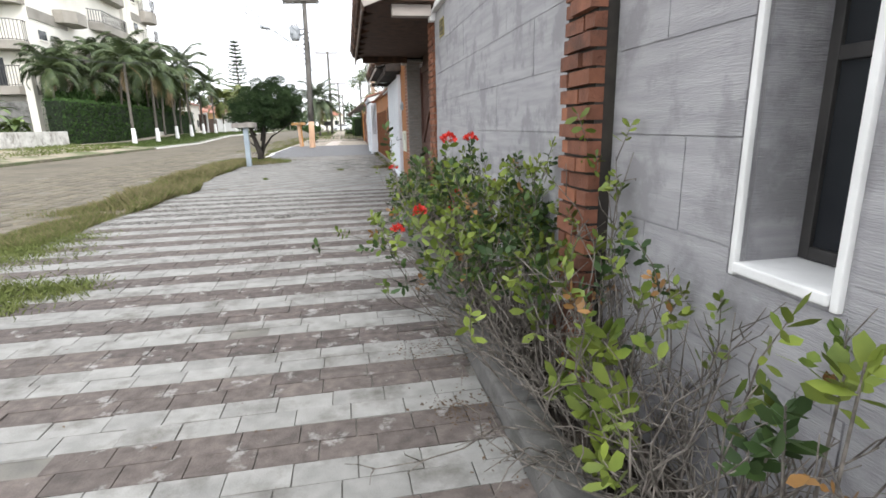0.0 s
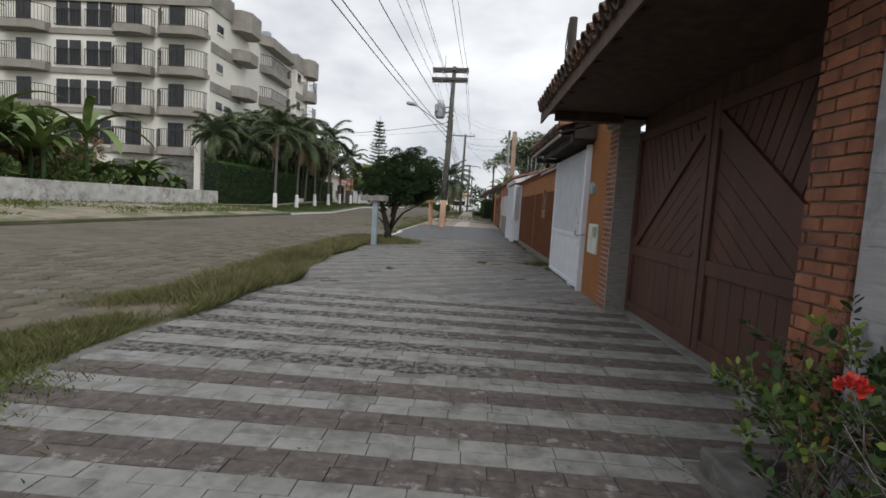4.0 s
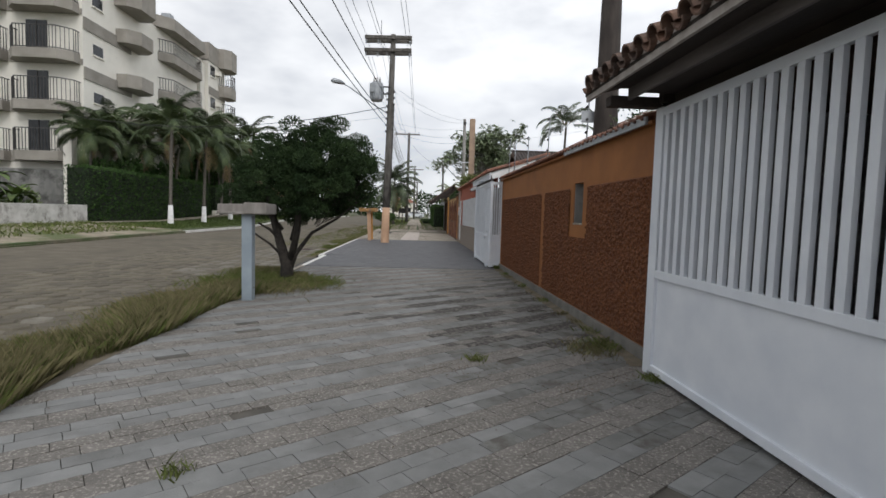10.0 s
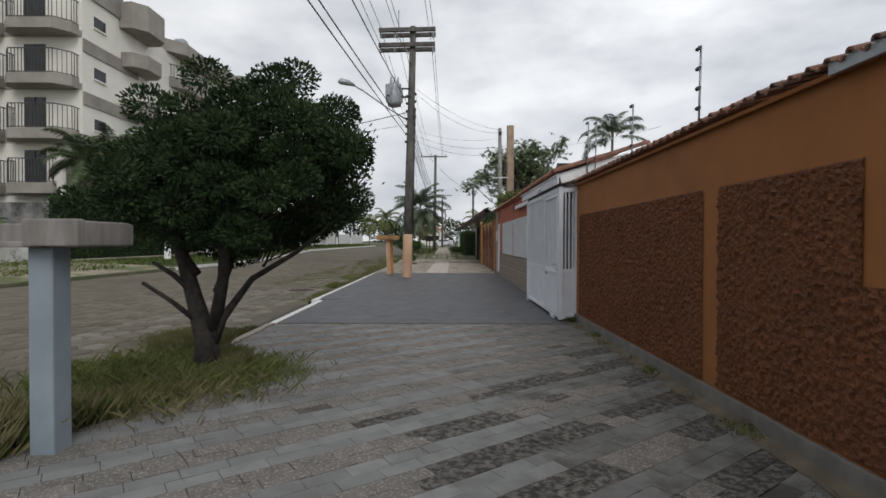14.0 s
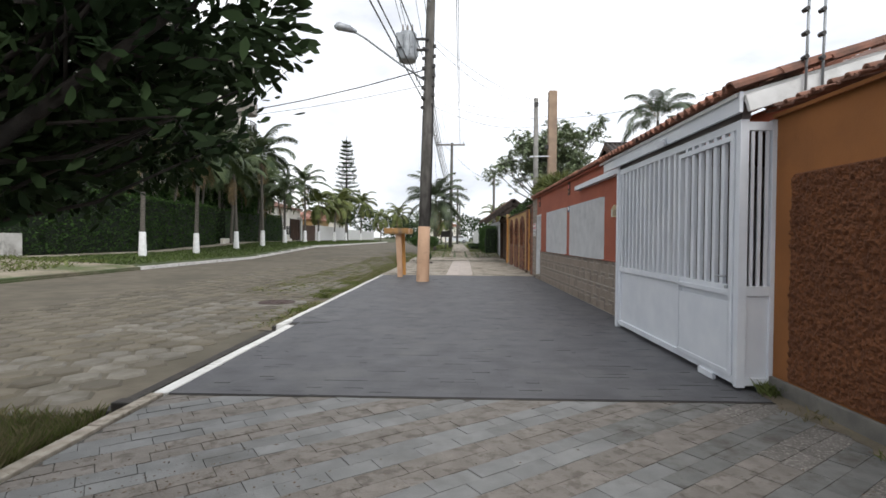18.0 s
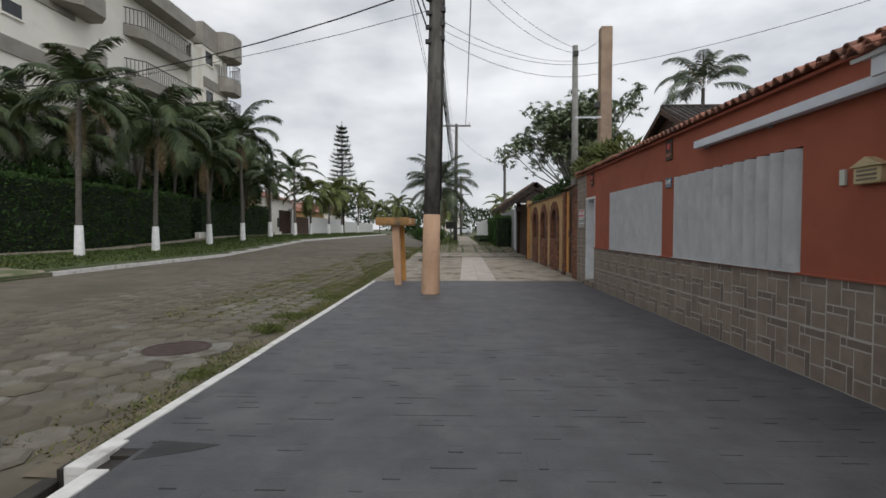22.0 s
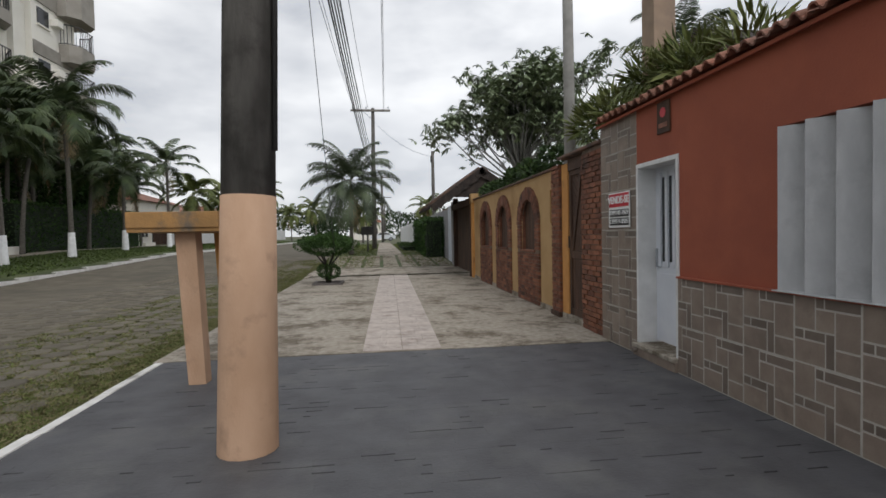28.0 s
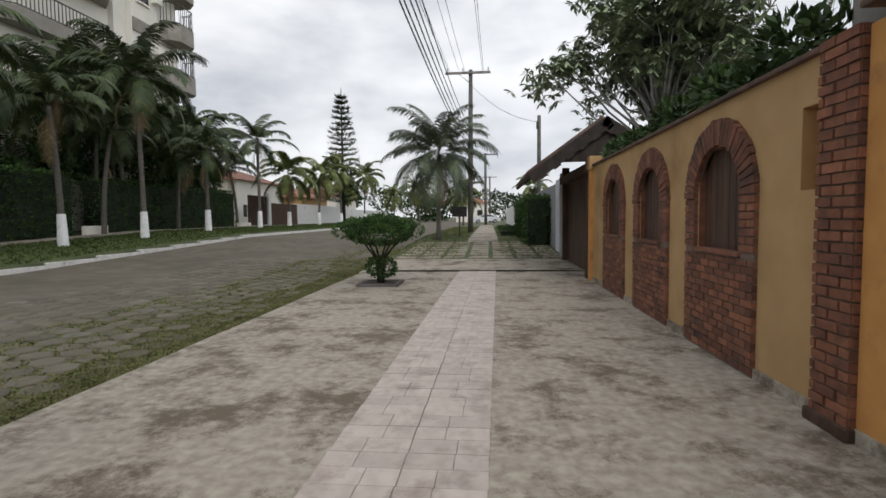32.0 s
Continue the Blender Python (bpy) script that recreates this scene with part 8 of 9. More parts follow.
# long thin shoots that hang over the edging
rng = random.Random(330)
ss = thing("shrub", label="long thin leafy shoots hanging over the planter edge", category="shrub", group="planter shrubs")
for k in range(7):
    o = Vector((0.90, 5.75 + rng.uniform(-0.2, 0.3), 0.5 + rng.uniform(-0.1, 0.2)))
    e = Vector((0.30 + rng.uniform(-0.1, 0.25), 4.9 + rng.uniform(-0.25, 0.5), rng.uniform(0.12, 0.4)))
    m = o.lerp(e, 0.5) + Vector((0, 0, 0.16 + rng.uniform(0, 0.1)))
    path = [o, o.lerp(m, 0.55) + Vector((0, 0, 0.05)), m, m.lerp(e, 0.55) + Vector((0, 0, 0.03)), e]
    part("stem", bm_tube([Vector((0.92, 5.95, 0.05))] + path, [0.006, 0.005, 0.004, 0.0032, 0.0024, 0.0014], 5), M["twig"], ss)
    P = [m.lerp(e, rng.random()) + Vector((rng.gauss(0, 0.02), rng.gauss(0, 0.02), rng.gauss(0, 0.02))) for _ in range(14)]
    vv, ff = blade_leaves(np.array([tuple(p) for p in P]), 0.04, 331 + k, 0.36, -0.2)
    part("leaves", np_mesh("leaves", vv, ff, M["leaf_mid"]), None, ss)


def sprig(points, size, mat, seed, label):
    """Upright shoots from the soil, each with a rosette of broad leaves."""
    t = thing("shrub", label=label, category="shrub", group="planter shrubs")
    rng = random.Random(seed)
    for x, y, z in points:
        e = Vector((x, y, z))
        o = Vector((x + rng.uniform(0.0, 0.15), y + rng.uniform(-0.2, 0.2), 0.05))
        part("stem", bm_tube([o, o.lerp(e, 0.5) + Vector((rng.uniform(-0.05, 0.05), rng.uniform(-0.05, 0.05), 0.02)), e], [0.006, 0.005, 0.003], 5), M["twig"], t)
        n = 11
        P = np.array([tuple(e + Vector((0, 0, -0.008 * k))) for k in range(n)])
        D = np.array([(math.cos(2.4 * k), math.sin(2.4 * k), 0.9 - 0.09 * k) for k in range(n)])
        v, f = blade_leaves(P, size, seed + int(1000 * y), 0.46, 0.1, D)
        part("leaf_rosette", np_mesh("leaf_rosette", v, f, M[mat]), None, t)


sprig([(0.82, 1.60, 0.50), (0.80, 1.50, 0.40), (0.84, 1.42, 0.32), (0.77, 1.72, 0.36), (0.84, 1.55, 0.60), (0.77, 1.38, 0.26), (0.88, 1.65, 0.44), (0.86, 1.38, 0.46), (0.85, 1.50, 0.64)], 0.10, "leaf_bright", 321, "young shoots with broad yellow-green leaves in the planter")
sprig([(0.93, 0.86, 0.74), (0.97, 0.90, 0.64), (0.93, 0.94, 0.57)], 0.085, "leaf_mid", 322, "shoot with broad dark green leaves in the planter")
sprig([(0.97, 0.74, 0.9), (1.0, 0.80, 0.84), (0.82, 2.12, 0.66), (0.80, 2.2, 0.55), (0.86, 2.15, 0.74), (0.80, 2.05, 0.5)], 0.075, "leaf_bright", 323, "tall shoots with bright green leaves in the planter")


# grass
def blades(name, pts, hgt, seed, mat, label, width=0.008, lean=0.5):
    rg = np.random.RandomState(seed)
    n = len(pts)
    h = (hgt * rg.uniform(0.45, 1.2, n))[:, None]
    a = rg.uniform(0, 2 * np.pi, n)
    s = np.stack([np.cos(a), np.sin(a), np.zeros(n)], 1) * width
    d = np.stack([rg.normal(size=n) * lean, rg.normal(size=n) * lean, np.ones(n)], 1)
    v = np.stack([pts - s, pts + s, pts + d * h * 0.6 + s * 0.6, pts + d * h * np.array([1.3, 1.3, 1.0])], 1).reshape(-1, 3)
    ob = new(name, np_mesh(name, v, np.arange(4 * n).reshape(-1, 4), M[mat]))
    return tagged(ob, label, "grass", kind="stuff")


rg = np.random.RandomState(401)
y = rg.uniform(6.75, 25.3, 230000)
edge = np.interp(y, [6.7, 8, 12.3, 15, 17, 20.5, 21.6, 22.2, 23.0, 23.7, 25], [-3.85, -3.72, -3.62, -3.85, -4.08, -4.0, -3.3, -3.0, -3.3, -4.0, -4.2]) - 0.10 * np.sin(y * 0.9) - 0.08 * np.sin(y * 2.3 + 1)
x = edge - np.abs(rg.normal(size=len(y))) * np.interp(y, [6.7, 9, 14, 19], [0.95, 1.05, 0.8, 0.62])
den = np.clip(np.array([noise.noise((a * 0.8, b * 0.8, 0.0)) for a, b in zip(x, y)]) * np.where(y < 9.8, 2.6, 1.5) + np.where(y < 9.8, 0.25, 0.55), 0.02, 1)
keep = (rg.uniform(size=len(y)) < den) & (x > -6.4)
x, y, edge, den = x[keep], y[keep], edge[keep], den[keep]
z = np.where(x < -4.3, -0.12 + 0.02 * (-4.3 - x), np.where(x > -3.8, 0.0, -0.06))
tall = 0.23 * np.clip(1.15 - np.abs(edge - x - 0.5) * 0.7, 0.22, 1) * np.interp(y, [8, 11], [0.42, 1.1]) * np.where(y > 20.8, 0.62, 1) * (0.55 + 0.6 * den)
half = rg.uniform(size=len(x)) < np.interp(y, [8, 11, 19, 22], [0.75, 0.5, 0.55, 0.65])
P = np.stack([x, y, z], 1)
blades("verge_grass", P[half], tall[half], 402, "grass", "tall green verge grass along the pavement edge", 0.0022, 0.24)
blades("verge_grass_dry", P[~half], tall[~half] * 1.15, 403, "grass_dry", "dry straw-coloured verge grass", 0.0019, 0.26)
vg = tagged(sheet("verge", [-5.6, -5.0, -4.4, -3.9], [6.7, 10, 15, 20, 24.4], lambda x, y: (-0.095 if x < -4.2 else -0.03) + 0.02 * math.sin(y * 1.3 + x), M["soil"]), "bare earth verge under the grass", "ground", kind="structure")


def tuft(x, y, r, n, h, seed, mat="grass", z=0.0, label="tuft of grass growing from the paving", width=0.005):
    q = np.random.RandomState(seed)
    p = np.stack([x + q.normal(size=n) * r, y + q.normal(size=n) * r, np.full(n, z)], 1)
    return blades("grass_tuft", p, h, seed + 1, mat, label, width)


tuft(-3.35, 22.2, 0.36, 4600, 0.13, 411, "grass", -0.02, "long grass round the foot of the tree", 0.003)
tuft(-3.9, 21.7, 0.45, 4200, 0.15, 412, "grass_dry", -0.02, "dry grass round the foot of the tree", 0.003)
tuft(-4.2, 22.1, 0.45, 4200, 0.20, 491, "grass", -0.04, "long grass behind the foot of the tree", 0.003)
tuft(-2.62, 4.85, 0.15, 900, 0.055, 413)
tuft(-3.15, 4.75, 0.24, 2200, 0.06, 414)
tuft(-4.1, 6.3, 0.45, 3600, 0.07, 493, "grass", -0.03, "low grass by the road edge")
tuft(-4.9, 6.0, 0.4, 2600, 0.06, 495, "grass_dry", -0.08, "dry low grass by the road edge")
tuft(1.28, 17.5, 0.13, 380, 0.08, 415)
tuft(1.05, 17.35, 0.18, 400, 0.08, 416, "grass_dry")
tuft(1.33, 16.3, 0.06, 160, 0.07, 417)
tuft(-0.3, 16.9, 0.05, 90, 0.07, 418)
tuft(-2.3, 14.6, 0.04, 60, 0.07, 419)
tuft(1.45, 26.0, 0.06, 200, 0.12, 420)
rng = random.Random(429)
for k in range(11):
    tuft(1.40, 18.2 + 0.72 * k + rng.uniform(-0.3, 0.3), 0.08, rng.randint(40, 110), rng.uniform(0.04, 0.08), 430 + 2 * k, "grass_dry" if k % 3 else "grass")
# thin grass along the near road edge and the lawn strip opposite
y = rg.uniform(29.6, 62, 60000)
x = -4.33 - np.abs(rg.normal(size=len(y))) * np.clip(0.3 + (y - 29) * 0.06, 0.3, 1.1)
den = np.array([noise.noise((a * 1.4, b * 0.7, 5.0)) for a, b in zip(x, y)])
k = rg.uniform(size=len(y)) < np.clip(0.45 + den * 1.4, 0.03, 1)
P = np.stack([x[k], y[k], np.array([road_z(a, b) for a, b in zip(x[k], y[k])])], 1)
blades("road_edge_grass", P[::2], 0.032, 441, "grass", "short grass in the road joints beside the kerb", 0.010, 0.9)
blades("road_edge_grass_dry", P[1::2], 0.03, 442, "grass_dry", "short dry grass in the road joints beside the kerb", 0.012, 0.9)
y = rg.uniform(41, 112, 30000)
x = rg.uniform(-19.2, -14.5, len(y))
P = np.stack([x, y, np.array([far_z(a, b) for a, b in zip(x, y)])], 1)
blades("lawn", P, 0.08, 443, "lawn_grass", "mown grass strip under the street palms", 0.03, 0.8)
tagged(sheet("lawn_bed", [-19.2, -18, -16, FAR_KERB - 0.1], [41, 46, 52, 54, 56, 58, 60, 62, 64, 66, 80, 112], lambda x, y: far_z(x, y) + 0.004, M["lawn_base"] if "lawn_base" in M else M.setdefault("lawn_base", surf("lawn_base", (0.045, 0.065, 0.018), (0.085, 0.10, 0.032), 1.5, 0.95, 0.4, 30))), "green lawn under the street palms", "grass", kind="structure")
y = rg.uniform(8, 42, 9000)
x = rg.uniform(-20.4, -15.0, len(y))
den = np.array([noise.noise((a * 0.35, b * 0.35, 2.0)) for a, b in zip(x, y)])
k = rg.uniform(size=len(y)) < np.clip(0.35 + den * 1.6, 0, 1)
P = np.stack([x[k], y[k], np.array([far_z(a, b) for a, b in zip(x[k], y[k])])], 1)
blades("waste_grass", P, 0.16, 444, "grass", "patchy grass before the low white wall", 0.03, 0.8)
y = rg.uniform(55.8, 90, 12000)
x = np.where(rg.uniform(size=len(y)) < 0.6, rg.uniform(-4.3, -1.8, len(y)), rg.uniform(-0.3, 1.7, len(y)))
P = np.stack([x, y, np.array([rise(b) for b in y])], 1)
blades("pavement_grass_blades", P, 0.08, 445, "grass", "grass beside the far path", 0.015, 0.8)

for x, y, r, n, h, sd in ((-4.62, 31.6, 0.10, 300, 0.07, 451), (-4.75, 33.9, 0.12, 420, 0.12, 455), (-4.85, 35.1, 0.16, 520, 0.09, 457), (-4.8, 37.6, 0.2, 500, 0.08, 459)):
    tuft(x, y, r, n, h, sd, "grass", road_z(x, y) + 0.005, "tuft of grass in the road beside the kerb")
es = tagged(sheet("earth_strip", [-4.62, -4.5, -4.285], [29.4, 31, 33, 35, 37, 39, 42, 46, 52], lambda x, y: road_z(x, y) + 0.012 + 0.006 * math.sin(3 * y), M["soil"]), "strip of brown earth between road blocks and kerb", "ground", kind="structure")

y = rg.uniform(34.0, 56, 170000)
x = -4.32 - rg.uniform(0, 1, len(y)) ** 1.3 * 2.9
den = np.array([noise.noise((a * 2.2, b * 1.1, 9.0)) for a, b in zip(x, y)])
k = rg.uniform(size=len(y)) < np.clip(0.55 + den * 1.5, 0.05, 1) * np.clip((y - 33.5) / 4, 0, 1)
P = np.stack([x[k], y[k], np.array([road_z(a, b) for a, b in zip(x[k], y[k])]) + 0.006], 1)
y2 = rg.uniform(38.0, 56, 80000)
x2 = -4.30 - rg.uniform(0, 1, len(y2)) * (0.95 + 0.35 * np.sin(y2 * 0.7)) - 0.02 * (y2 - 38)
P2 = np.stack([x2, y2, np.array([road_z(a, b) for a, b in zip(x2, y2)]) + 0.006], 1)
blades("road_edge_turf", P2[::2], 0.032, 463, "grass", "low green turf along the concrete edge", 0.008, 0.9)
blades("road_edge_turf_dry", P2[1::2], 0.032, 464, "grass_dry", "low straw-coloured turf along the concrete edge", 0.008, 0.9)
blades("road_moss", P[::2], 0.022, 461, "grass", "mossy short grass over the road blocks", 0.014, 1.3)
blades("road_moss_dry", P[1::2], 0.022, 462, "grass_dry", "dry mossy grass over the road blocks", 0.014, 1.3)
for n, (x, y, r, m) in enumerate(((-3.6, 4.6, 0.25, 900), (-2.9, 4.35, 0.14, 500), (-3.9, 6.5, 0.25, 700), (-3.7, 7.3, 0.2, 600))):
    tuft(x, y, r, m, 0.05, 471 + 2 * n, "grass")
# ---- paving pieces ----
M["paver_pale_joined"] = surf("pale_paver_field", (0.205, 0.203, 0.192), (0.27, 0.266, 0.252), 9, 0.85, 0.35, 90, (0.115, 0.108, 0.096), 3.2, (0.50, 0.68), rnd=0.10, island=True)
M["paver_dark_joined"] = surf("dark_paver_field", (0.075, 0.062, 0.056), (0.135, 0.112, 0.10), 14, 0.9, 0.6, 70, (0.24, 0.23, 0.22), 6.5, (0.58, 0.66), rnd=0.15, island=True)
for key, isl in (("paver_mossy", False), ("paver_mossy_joined", True)):
    M[key] = surf(key, (0.15, 0.138, 0.126), (0.215, 0.203, 0.188), 9, 0.9, 0.6, 60, (0.045, 0.041, 0.037), 13.0, (0.46, 0.55), rnd=0.10, island=isl)
for key, isl in (("slant_mossy", False), ("slant_mossy_joined", True)):
    M[key] = surf(key, (0.10, 0.093, 0.083), (0.16, 0.148, 0.132), 9, 0.9, 0.7, 60, (0.034, 0.031, 0.027), 17.0, (0.44, 0.55), rnd=0.10, island=isl)
for key, isl in (("slant_pale", False), ("slant_pale_joined", True)):
    M[key] = surf(key, (0.172, 0.175, 0.171), (0.218, 0.22, 0.214), 5, 0.85, 0.4, 80, (0.13, 0.128, 0.12), 1.6, (0.50, 0.70), rnd=0.11, island=isl)
for key, isl in (("slant_sandy", False), ("slant_sandy_joined", True)):
    M[key] = surf(key, (0.165, 0.148, 0.130), (0.215, 0.196, 0.174), 7, 0.9, 0.6, 60, (0.12, 0.104, 0.088), 9.0, (0.50, 0.62), rnd=0.10, island=isl)
# darker copy of slant_pale: shade beside the wall painted in, plus dirt stains
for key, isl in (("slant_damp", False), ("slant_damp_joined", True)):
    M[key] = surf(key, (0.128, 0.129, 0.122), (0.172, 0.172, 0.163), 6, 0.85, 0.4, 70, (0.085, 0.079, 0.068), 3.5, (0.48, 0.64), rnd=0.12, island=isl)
for key, isl in (("slant_dark", False), ("slant_dark_joined", True)):
    M[key] = surf(key, (0.125, 0.115, 0.103), (0.175, 0.162, 0.147), 7, 0.9, 0.7, 60, (0.295, 0.275, 0.245), 42.0, (0.53, 0.60), rnd=0.10, island=isl)
M["slate_joined"] = surf("slate_field", (0.060, 0.0602, 0.065), (0.092, 0.0922, 0.099), 3, 0.62, 0.4, 45, (0.118, 0.117, 0.115), 1.3, (0.50, 0.74), rnd=0.03, island=True)


def paver_field(rect, angle, origin, course, length, seed, pick, z=0.0, gap=0.0016, jitter=0.0025, broken=0.0):
    """Running-bond pavers in rows at an angle, cut to the rectangle. pick(row, x, y) gives the material."""
    rng, out = random.Random(seed), []
    u, n = (math.cos(angle), math.sin(angle)), (-math.sin(angle), math.cos(angle))
    cs = [((x - origin[0]) * u[0] + (y - origin[1]) * u[1], (x - origin[0]) * n[0] + (y - origin[1]) * n[1]) for x in (rect[0], rect[2]) for y in (rect[1], rect[3])]
    a0, a1 = min(c[0] for c in cs), max(c[0] for c in cs)
    r0, r1 = int(min(c[1] for c in cs) // course) - 1, int(max(c[1] for c in cs) // course) + 1
    for r in range(r0, r1 + 1):
        a = a0 - length + rng.uniform(0, length)
        while a < a1:
            ln = length * rng.choice((1.0, 1.0, 1.0, 1.04, 0.96, 0.55 if rng.random() < 0.15 else 1.0))
            s0, s1, t0, t1 = a + gap, a + ln - gap, r * course + gap, (r + 1) * course - gap
            q = [(origin[0] + u[0] * s + n[0] * t, origin[1] + u[1] * s + n[1] * t) for s, t in ((s0, t0), (s1, t0), (s1, t1), (s0, t1))]
            q = clip_poly(q, rect)
            if q and area(q) > 0.004 and rng.random() > broken:
                cx, cy = sum(p[0] for p in q) / len(q), sum(p[1] for p in q) / len(q)
                h = z + rng.uniform(-jitter, jitter)
                tx, ty = rng.uniform(-0.012, 0.012), rng.uniform(-0.012, 0.012)
                v, f = prism(q, z - 0.03, h, "xy", 0.0016)
                m = len(q)
                v = v[:m] + [(p[0], p[1], p[2] + (p[0] - cx) * tx + (p[1] - cy) * ty) for p in v[m:]]
                out.append((v, f, pick(r, cx, cy)))
            a += ln
    return out


PER = 0.5736 / 4


def stripe(r, x, y):
    if r % 4 in (2, 3):
        return "paver_dark" if y < 8.0 or x > -0.3 + 1.5 * noise.noise((x, y * 2, 1.0)) else "paver_mossy"
    return "paver_pale"


lay(paver_field((-4.55, -5.0, -3.752, 6.60), 0.0, (0, 11.39 - 0.5736), PER, 0.265, 511, stripe, broken=0.03), pave_1, "paver", "pavers", limit=0, rest_label="worn pavers by the road edge")
lay(paver_field((-3.75, -5.0, 0.62, 11.62), 0.0, (0, 11.39 - 0.5736), PER, 0.265, 501, stripe, broken=0.004), pave_1, "paver", "pavers", near=lambda v: abs(v[0][1] - 4.5) + 0.5 * abs(v[0][0] + 0.6), rest_label="pale and dark pavers in straight bands")
lay(paver_field((0.62, 7.06, 1.62, 11.62), 0.0, (0, 11.39 - 0.5736), PER, 0.265, 502, stripe), pave_1, "paver", "pavers", limit=0, rest_label="pale and dark pavers before the brown gate")
lay(paver_field((-3.75, 11.62, 1.36, 11.92), 0.0, (0, 11.62), 0.15, 0.265, 503, lambda r, x, y: "paver_pale"), pave_1, "paver", "pavers", limit=0, rest_label="straight course of pale pavers")
def sl_pick(r, x, y):
    if r % 4 in (0, 1):
        if y > 22.6 + 0.8 * noise.noise((x, y, 3.0)) and x < 0.6:
            return "slant_sandy"
        return "slant_mossy" if 17.4 < y < 24.0 and noise.noise((x * 1.3, y * 1.3, 7.0)) > -0.12 and x > -1.0 + 1.8 * noise.noise((x * 0.8, y * 0.8, 4.0)) else "slant_dark"
    # pale rows take the painted wall shade towards the wall
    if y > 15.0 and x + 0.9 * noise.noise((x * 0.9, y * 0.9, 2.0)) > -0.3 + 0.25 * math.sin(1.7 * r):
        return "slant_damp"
    return "slant_pale"


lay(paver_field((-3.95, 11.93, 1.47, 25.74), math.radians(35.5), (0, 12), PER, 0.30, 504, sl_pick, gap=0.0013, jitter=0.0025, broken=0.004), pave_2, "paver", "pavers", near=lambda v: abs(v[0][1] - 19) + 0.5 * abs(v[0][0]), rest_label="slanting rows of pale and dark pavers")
sl = []
rng = random.Random(505)
y = 25.8
while y < 40.5:
    c = rng.choice((0.10, 0.12, 0.14))
    x = -4.15 - rng.uniform(0, 0.4)
    while x < 1.5:
        open_joint = rng.random() < 0.24
        ln = rng.uniform(0.05, 0.20) if open_joint else rng.uniform(0.15, 0.5)
        gy = rng.uniform(0.008, 0.018) if open_joint else 0.0002
        q = clip_poly([(x + 0.0003, y + gy), (x + ln - 0.0003, y + gy), (x + ln - 0.0003, y + c - 0.0002), (x + 0.0003, y + c - 0.0002)], (-3.97 if y < 29.5 else -4.17, 25.8, 1.49, 40.5))
        if q and area(q) > 0.003:
            h = rng.uniform(-0.0003, 0.0004)
            tx = rng.uniform(-0.004, 0.004)
            v, f = prism(q, -0.02, h, "xy", 0.0003)
            m = len(q)
            v = v[:m] + [(p[0], p[1], p[2] + (p[1] - y - c / 2) * tx) for p in v[m:]]
            sl.append((v, f, "slate"))
        x += ln
    y += c
lay(sl, pave_3, "slate_strip", "slate_strips", near=lambda v: abs(v[0][1] - 31) + 0.5 * abs(v[0][0] + 1.5), rest_label="narrow dark painted stone strips")
# tile path over the concrete
tp = thing("tile_path", label="two rows of pale pink floor tiles along the concrete", category="path", kind="structure")
for i in range(32):
    for j in range(2):
        ya = 40.58 + 0.40 * i
        sk = 0.017 * (ya - 40.6)
        xa = -1.80 + 0.515 * j + sk
        wa, wb = (0.30, 0.21) if (i + j) % 2 else (0.21, 0.30)
        for a, b, w, h in ((0.0, 0.0, wa, 0.2), (wa, 0.0, 0.51 - wa, 0.2), (0.0, 0.2, wb, 0.197), (wb, 0.2, 0.51 - wb, 0.197)):
            v, f = prism([(xa + a + 0.002, ya + b + 0.002), (xa + a + w - 0.001, ya + b + 0.002), (xa + a + w - 0.001, ya + b + h - 0.001), (xa + a + 0.002, ya + b + h - 0.001)], -0.01, 0.008 + 0.001 * ((i * 7 + j * 3) % 3), "xy", 0.0015)
            ob = new("floor_tile", verts_mesh("floor_tile", v, f, M["tile_pink"]))
            ob.parent = tp
# stepping slabs set in grass
st = thing("stepping_slabs", label="rows of pale concrete slabs set in the grass", category="slabs", kind="structure")
for i in range(8):
    for j in range(7):
        xa, ya = -3.9 + 0.82 * j, 55.9 + 0.85 * i
        ob = part("slab", bm_box(xa, xa + 0.66, ya, ya + 0.62, -0.06, 0.03, 0.012), M["concrete"], st, at=pose(0, 0, rise(ya)))
# hexagonal road blocks beside the kerb
hx, rng = [], random.Random(506)
R = 0.235
for i in range(-2, 20):
    for j in range(0, 120):
        cx, cy = -4.62 - i * R * 1.5, 7.0 + (j + 0.5 * (i % 2)) * R * math.sqrt(3)
        if cx > -4.66 or cx < -9.8 or cy > 56 or math.hypot(cx + 5.47, cy - 32.68) < 0.58:
            continue
        g = R * (0.945 - rng.uniform(0, 0.05))
        rot = rng.uniform(-0.05, 0.05)
        q = [(cx + math.cos(rot + k * math.pi / 3) * g * rng.uniform(0.95, 1.03), cy + math.sin(rot + k * math.pi / 3) * g * rng.uniform(0.95, 1.03)) for k in range(6)]
        zz = road_z(cx, cy) + 0.012 + rng.uniform(-0.008, 0.006) - 0.010 * min(1.0, max(0.0, (-5.8 - cx) / 2.5))
        v, f = prism(q, zz - 0.012, zz + 0.012, "xy", 0.034)
        hx.append((v, f, "hex_pale" if ((cx + 5.6) / 0.9) ** 2 + ((cy - 36.2) / 1.7) ** 2 < rng.uniform(0.6, 1.3) or (-7.0 < cx and 24 < cy < 33 and rng.random() < 0.5) or rng.random() < 0.03 else "hex_stone"))
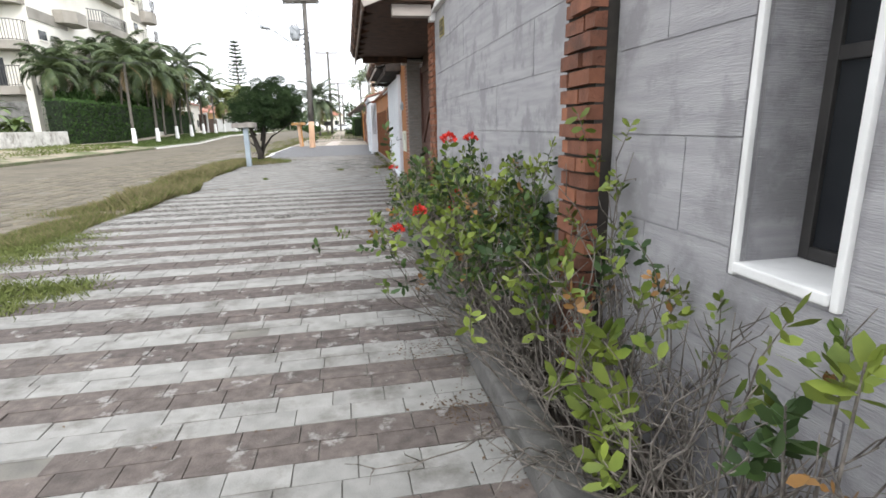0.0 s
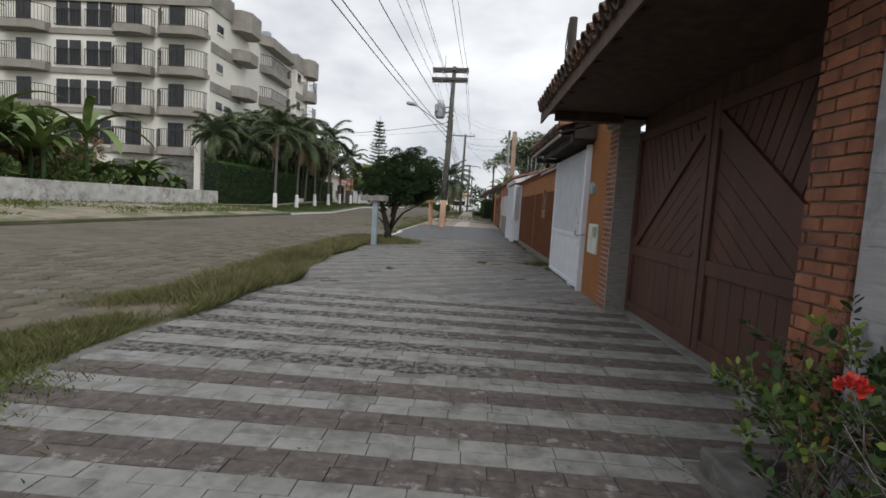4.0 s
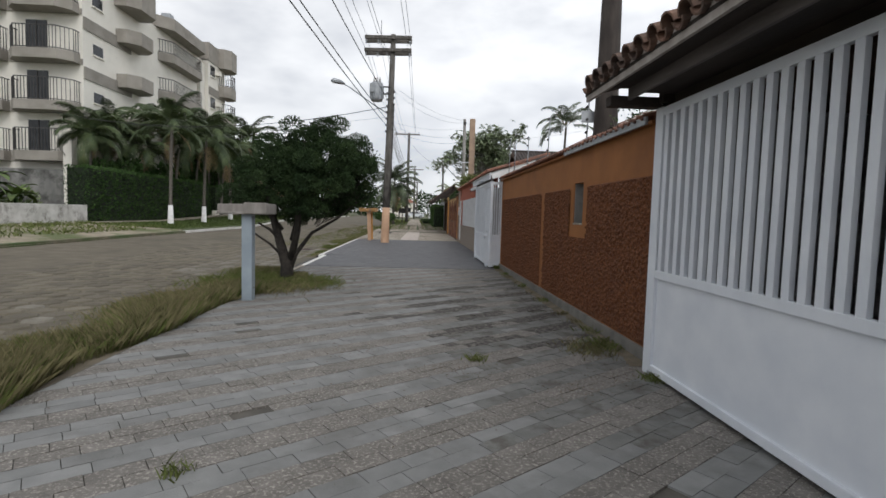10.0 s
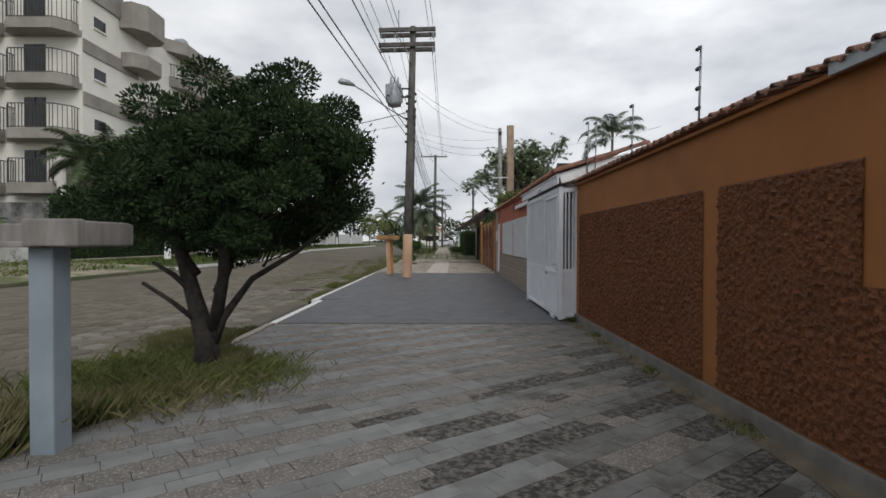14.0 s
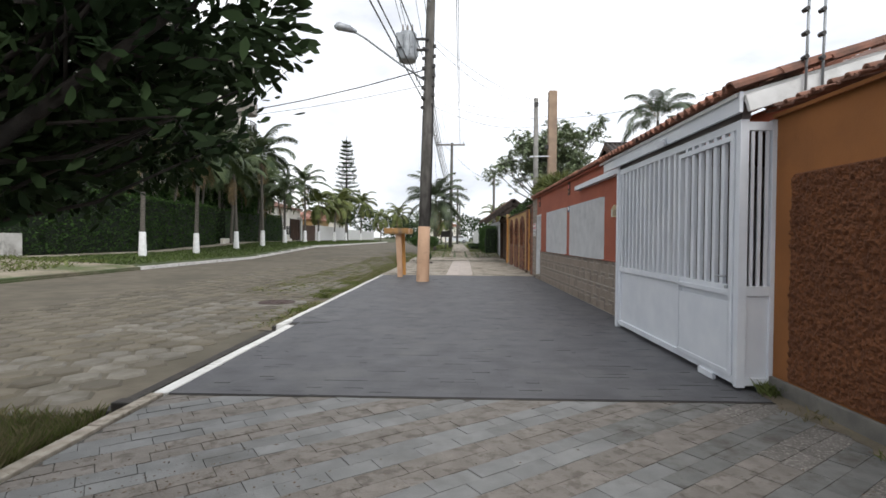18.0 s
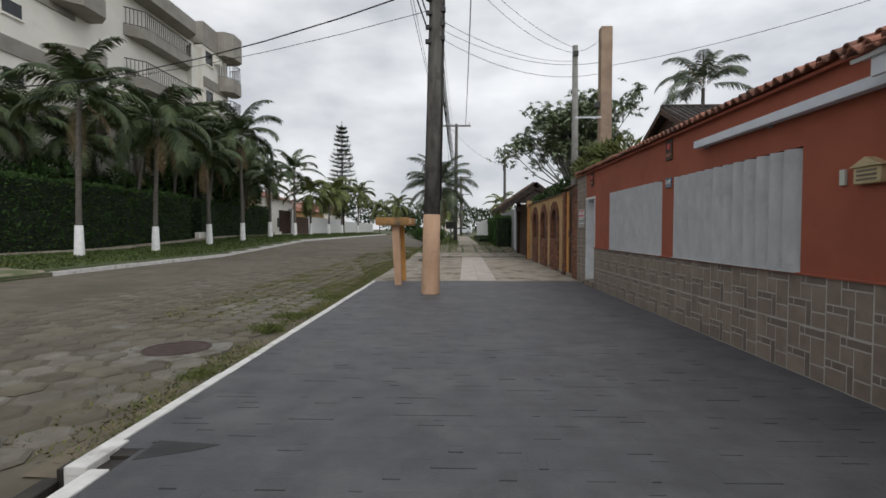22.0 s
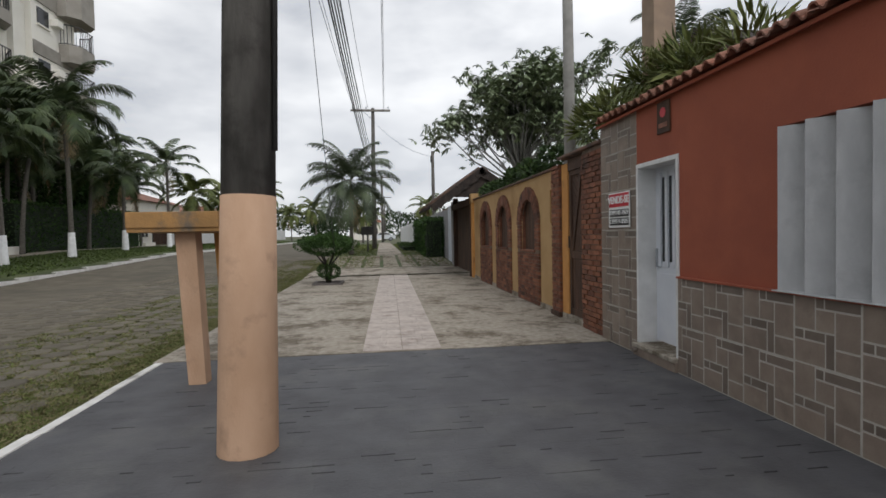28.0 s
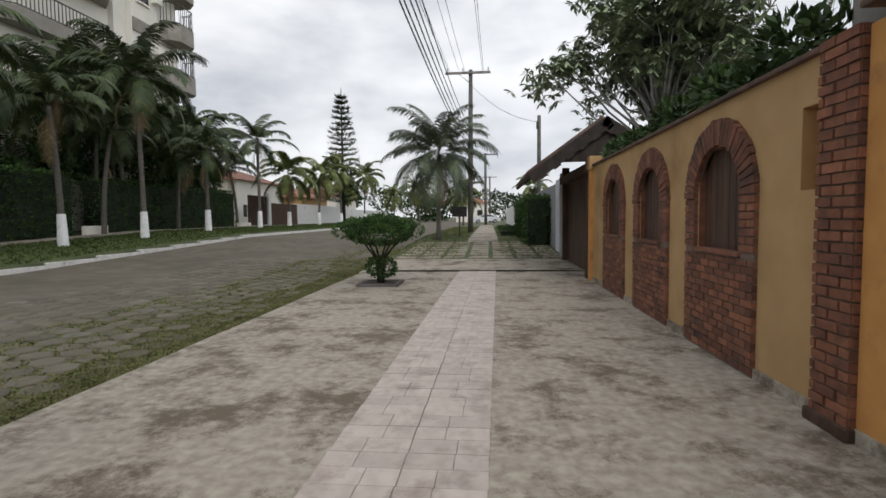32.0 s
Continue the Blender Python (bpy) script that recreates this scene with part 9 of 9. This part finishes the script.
M["hex_pale"] = surf("pale_road_block", (0.135, 0.122, 0.098), (0.195, 0.18, 0.15), 4, 0.9, 0.5, 35, (0.115, 0.102, 0.076), 2.2, (0.48, 0.62), rnd=0.15)
M["hex_pale_joined"] = surf("pale_road_block_field", (0.135, 0.122, 0.098), (0.195, 0.18, 0.15), 4, 0.9, 0.5, 35, (0.115, 0.102, 0.076), 2.2, (0.48, 0.62), rnd=0.15, island=True)
M["hex_stone"] = surf("road_block", (0.094, 0.080, 0.055), (0.146, 0.128, 0.094), 4, 0.9, 0.5, 35, (0.12, 0.105, 0.08), 0.9, (0.42, 0.66), rnd=0.22)
M["hex_stone_joined"] = surf("road_block_field", (0.094, 0.080, 0.055), (0.146, 0.128, 0.094), 4, 0.9, 0.5, 35, (0.12, 0.105, 0.08), 0.9, (0.42, 0.66), rnd=0.22, island=True)
lay(hx, road, "road_block", "road_blocks", near=lambda v: abs(v[0][1] - 33) + 1.5 * abs(v[0][0] + 5.2), rest_label="worn six-sided road blocks")
# litter on the pavement
rg = np.random.RandomState(507)
n = 900
P = np.concatenate([np.stack([rg.uniform(-3.8, 1.3, n), rg.uniform(0, 25, n), np.full(n, 0.006)], 1), np.stack([0.62 - np.abs(rg.normal(size=500)) * 0.15, rg.uniform(-1, 7, 500), np.full(500, 0.006)], 1), np.stack([-3.1 + rg.normal(size=700) * 0.5, 23.8 + rg.normal(size=700) * 0.5, np.full(700, 0.008)], 1), np.stack([1.36 - np.abs(rg.normal(size=500)) * 0.12, rg.uniform(16.6, 26, 500), np.full(500, 0.006)], 1)])
for cx, cy, sr, m in ((-0.5, 16.6, 0.22, 220), (-1.6, 17.2, 0.25, 160), (0.5, 16.0, 0.2, 160), (1.0, 16.4, 0.25, 260), (-2.9, 12.6, 0.3, 260), (-3.5, 9.6, 0.3, 400), (-3.3, 11.0, 0.3, 200), (-2.3, 23.6, 0.35, 300), (-1.9, 23.0, 0.25, 200), (0.45, 2.2, 0.1, 160), (0.4, 2.9, 0.12, 160), (1.2, 19.5, 0.15, 260), (1.15, 21.5, 0.15, 260), (1.2, 24.0, 0.15, 200)):
    P = np.concatenate([P, np.stack([cx + rg.normal(size=m) * sr, cy + rg.normal(size=m) * sr * 0.7, np.full(m, 0.006)], 1)])
v, f = quad_leaves(P, 0.026, 508, 0.5, 0.0)
v[:, 2] = 0.004 + np.abs(v[:, 2]) * 0.25
tagged(new("leaf_litter", np_mesh("leaf_litter", v, f, M["litter"] if "litter" in M else M.setdefault("litter", surf("dead_leaf", (0.06, 0.04, 0.025), (0.13, 0.085, 0.05), 20, 0.9, 0.0)))), "scattered dead leaves and crumbs on the paving", "litter", kind="stuff")

# grime along the foot of the orange wall
gv, gf, rng = [], [], random.Random(509)
for k in range(240):
    y = 16.72 + 9.3 * k / 239
    w = 0.10 + 0.10 * (0.5 + noise.noise((y * 1.7, 0.0, 2.0))) + 0.06 * noise.noise((y * 9.0, 0.0, 5.0))
    gv += [(1.468 - w, y, 0.0045), (1.468 - w * 0.4, y, 0.010), (1.468, y, 0.022)]
    if k:
        o = 3 * k
        gf += [(o - 3, o - 2, o + 1, o), (o - 2, o - 1, o + 2, o + 1)]
tagged(new("dirt_strip", verts_mesh("dirt_strip", gv, [q[::-1] for q in gf], M["soil"])), "dark dirt gathered along the wall foot", "dirt", kind="stuff")
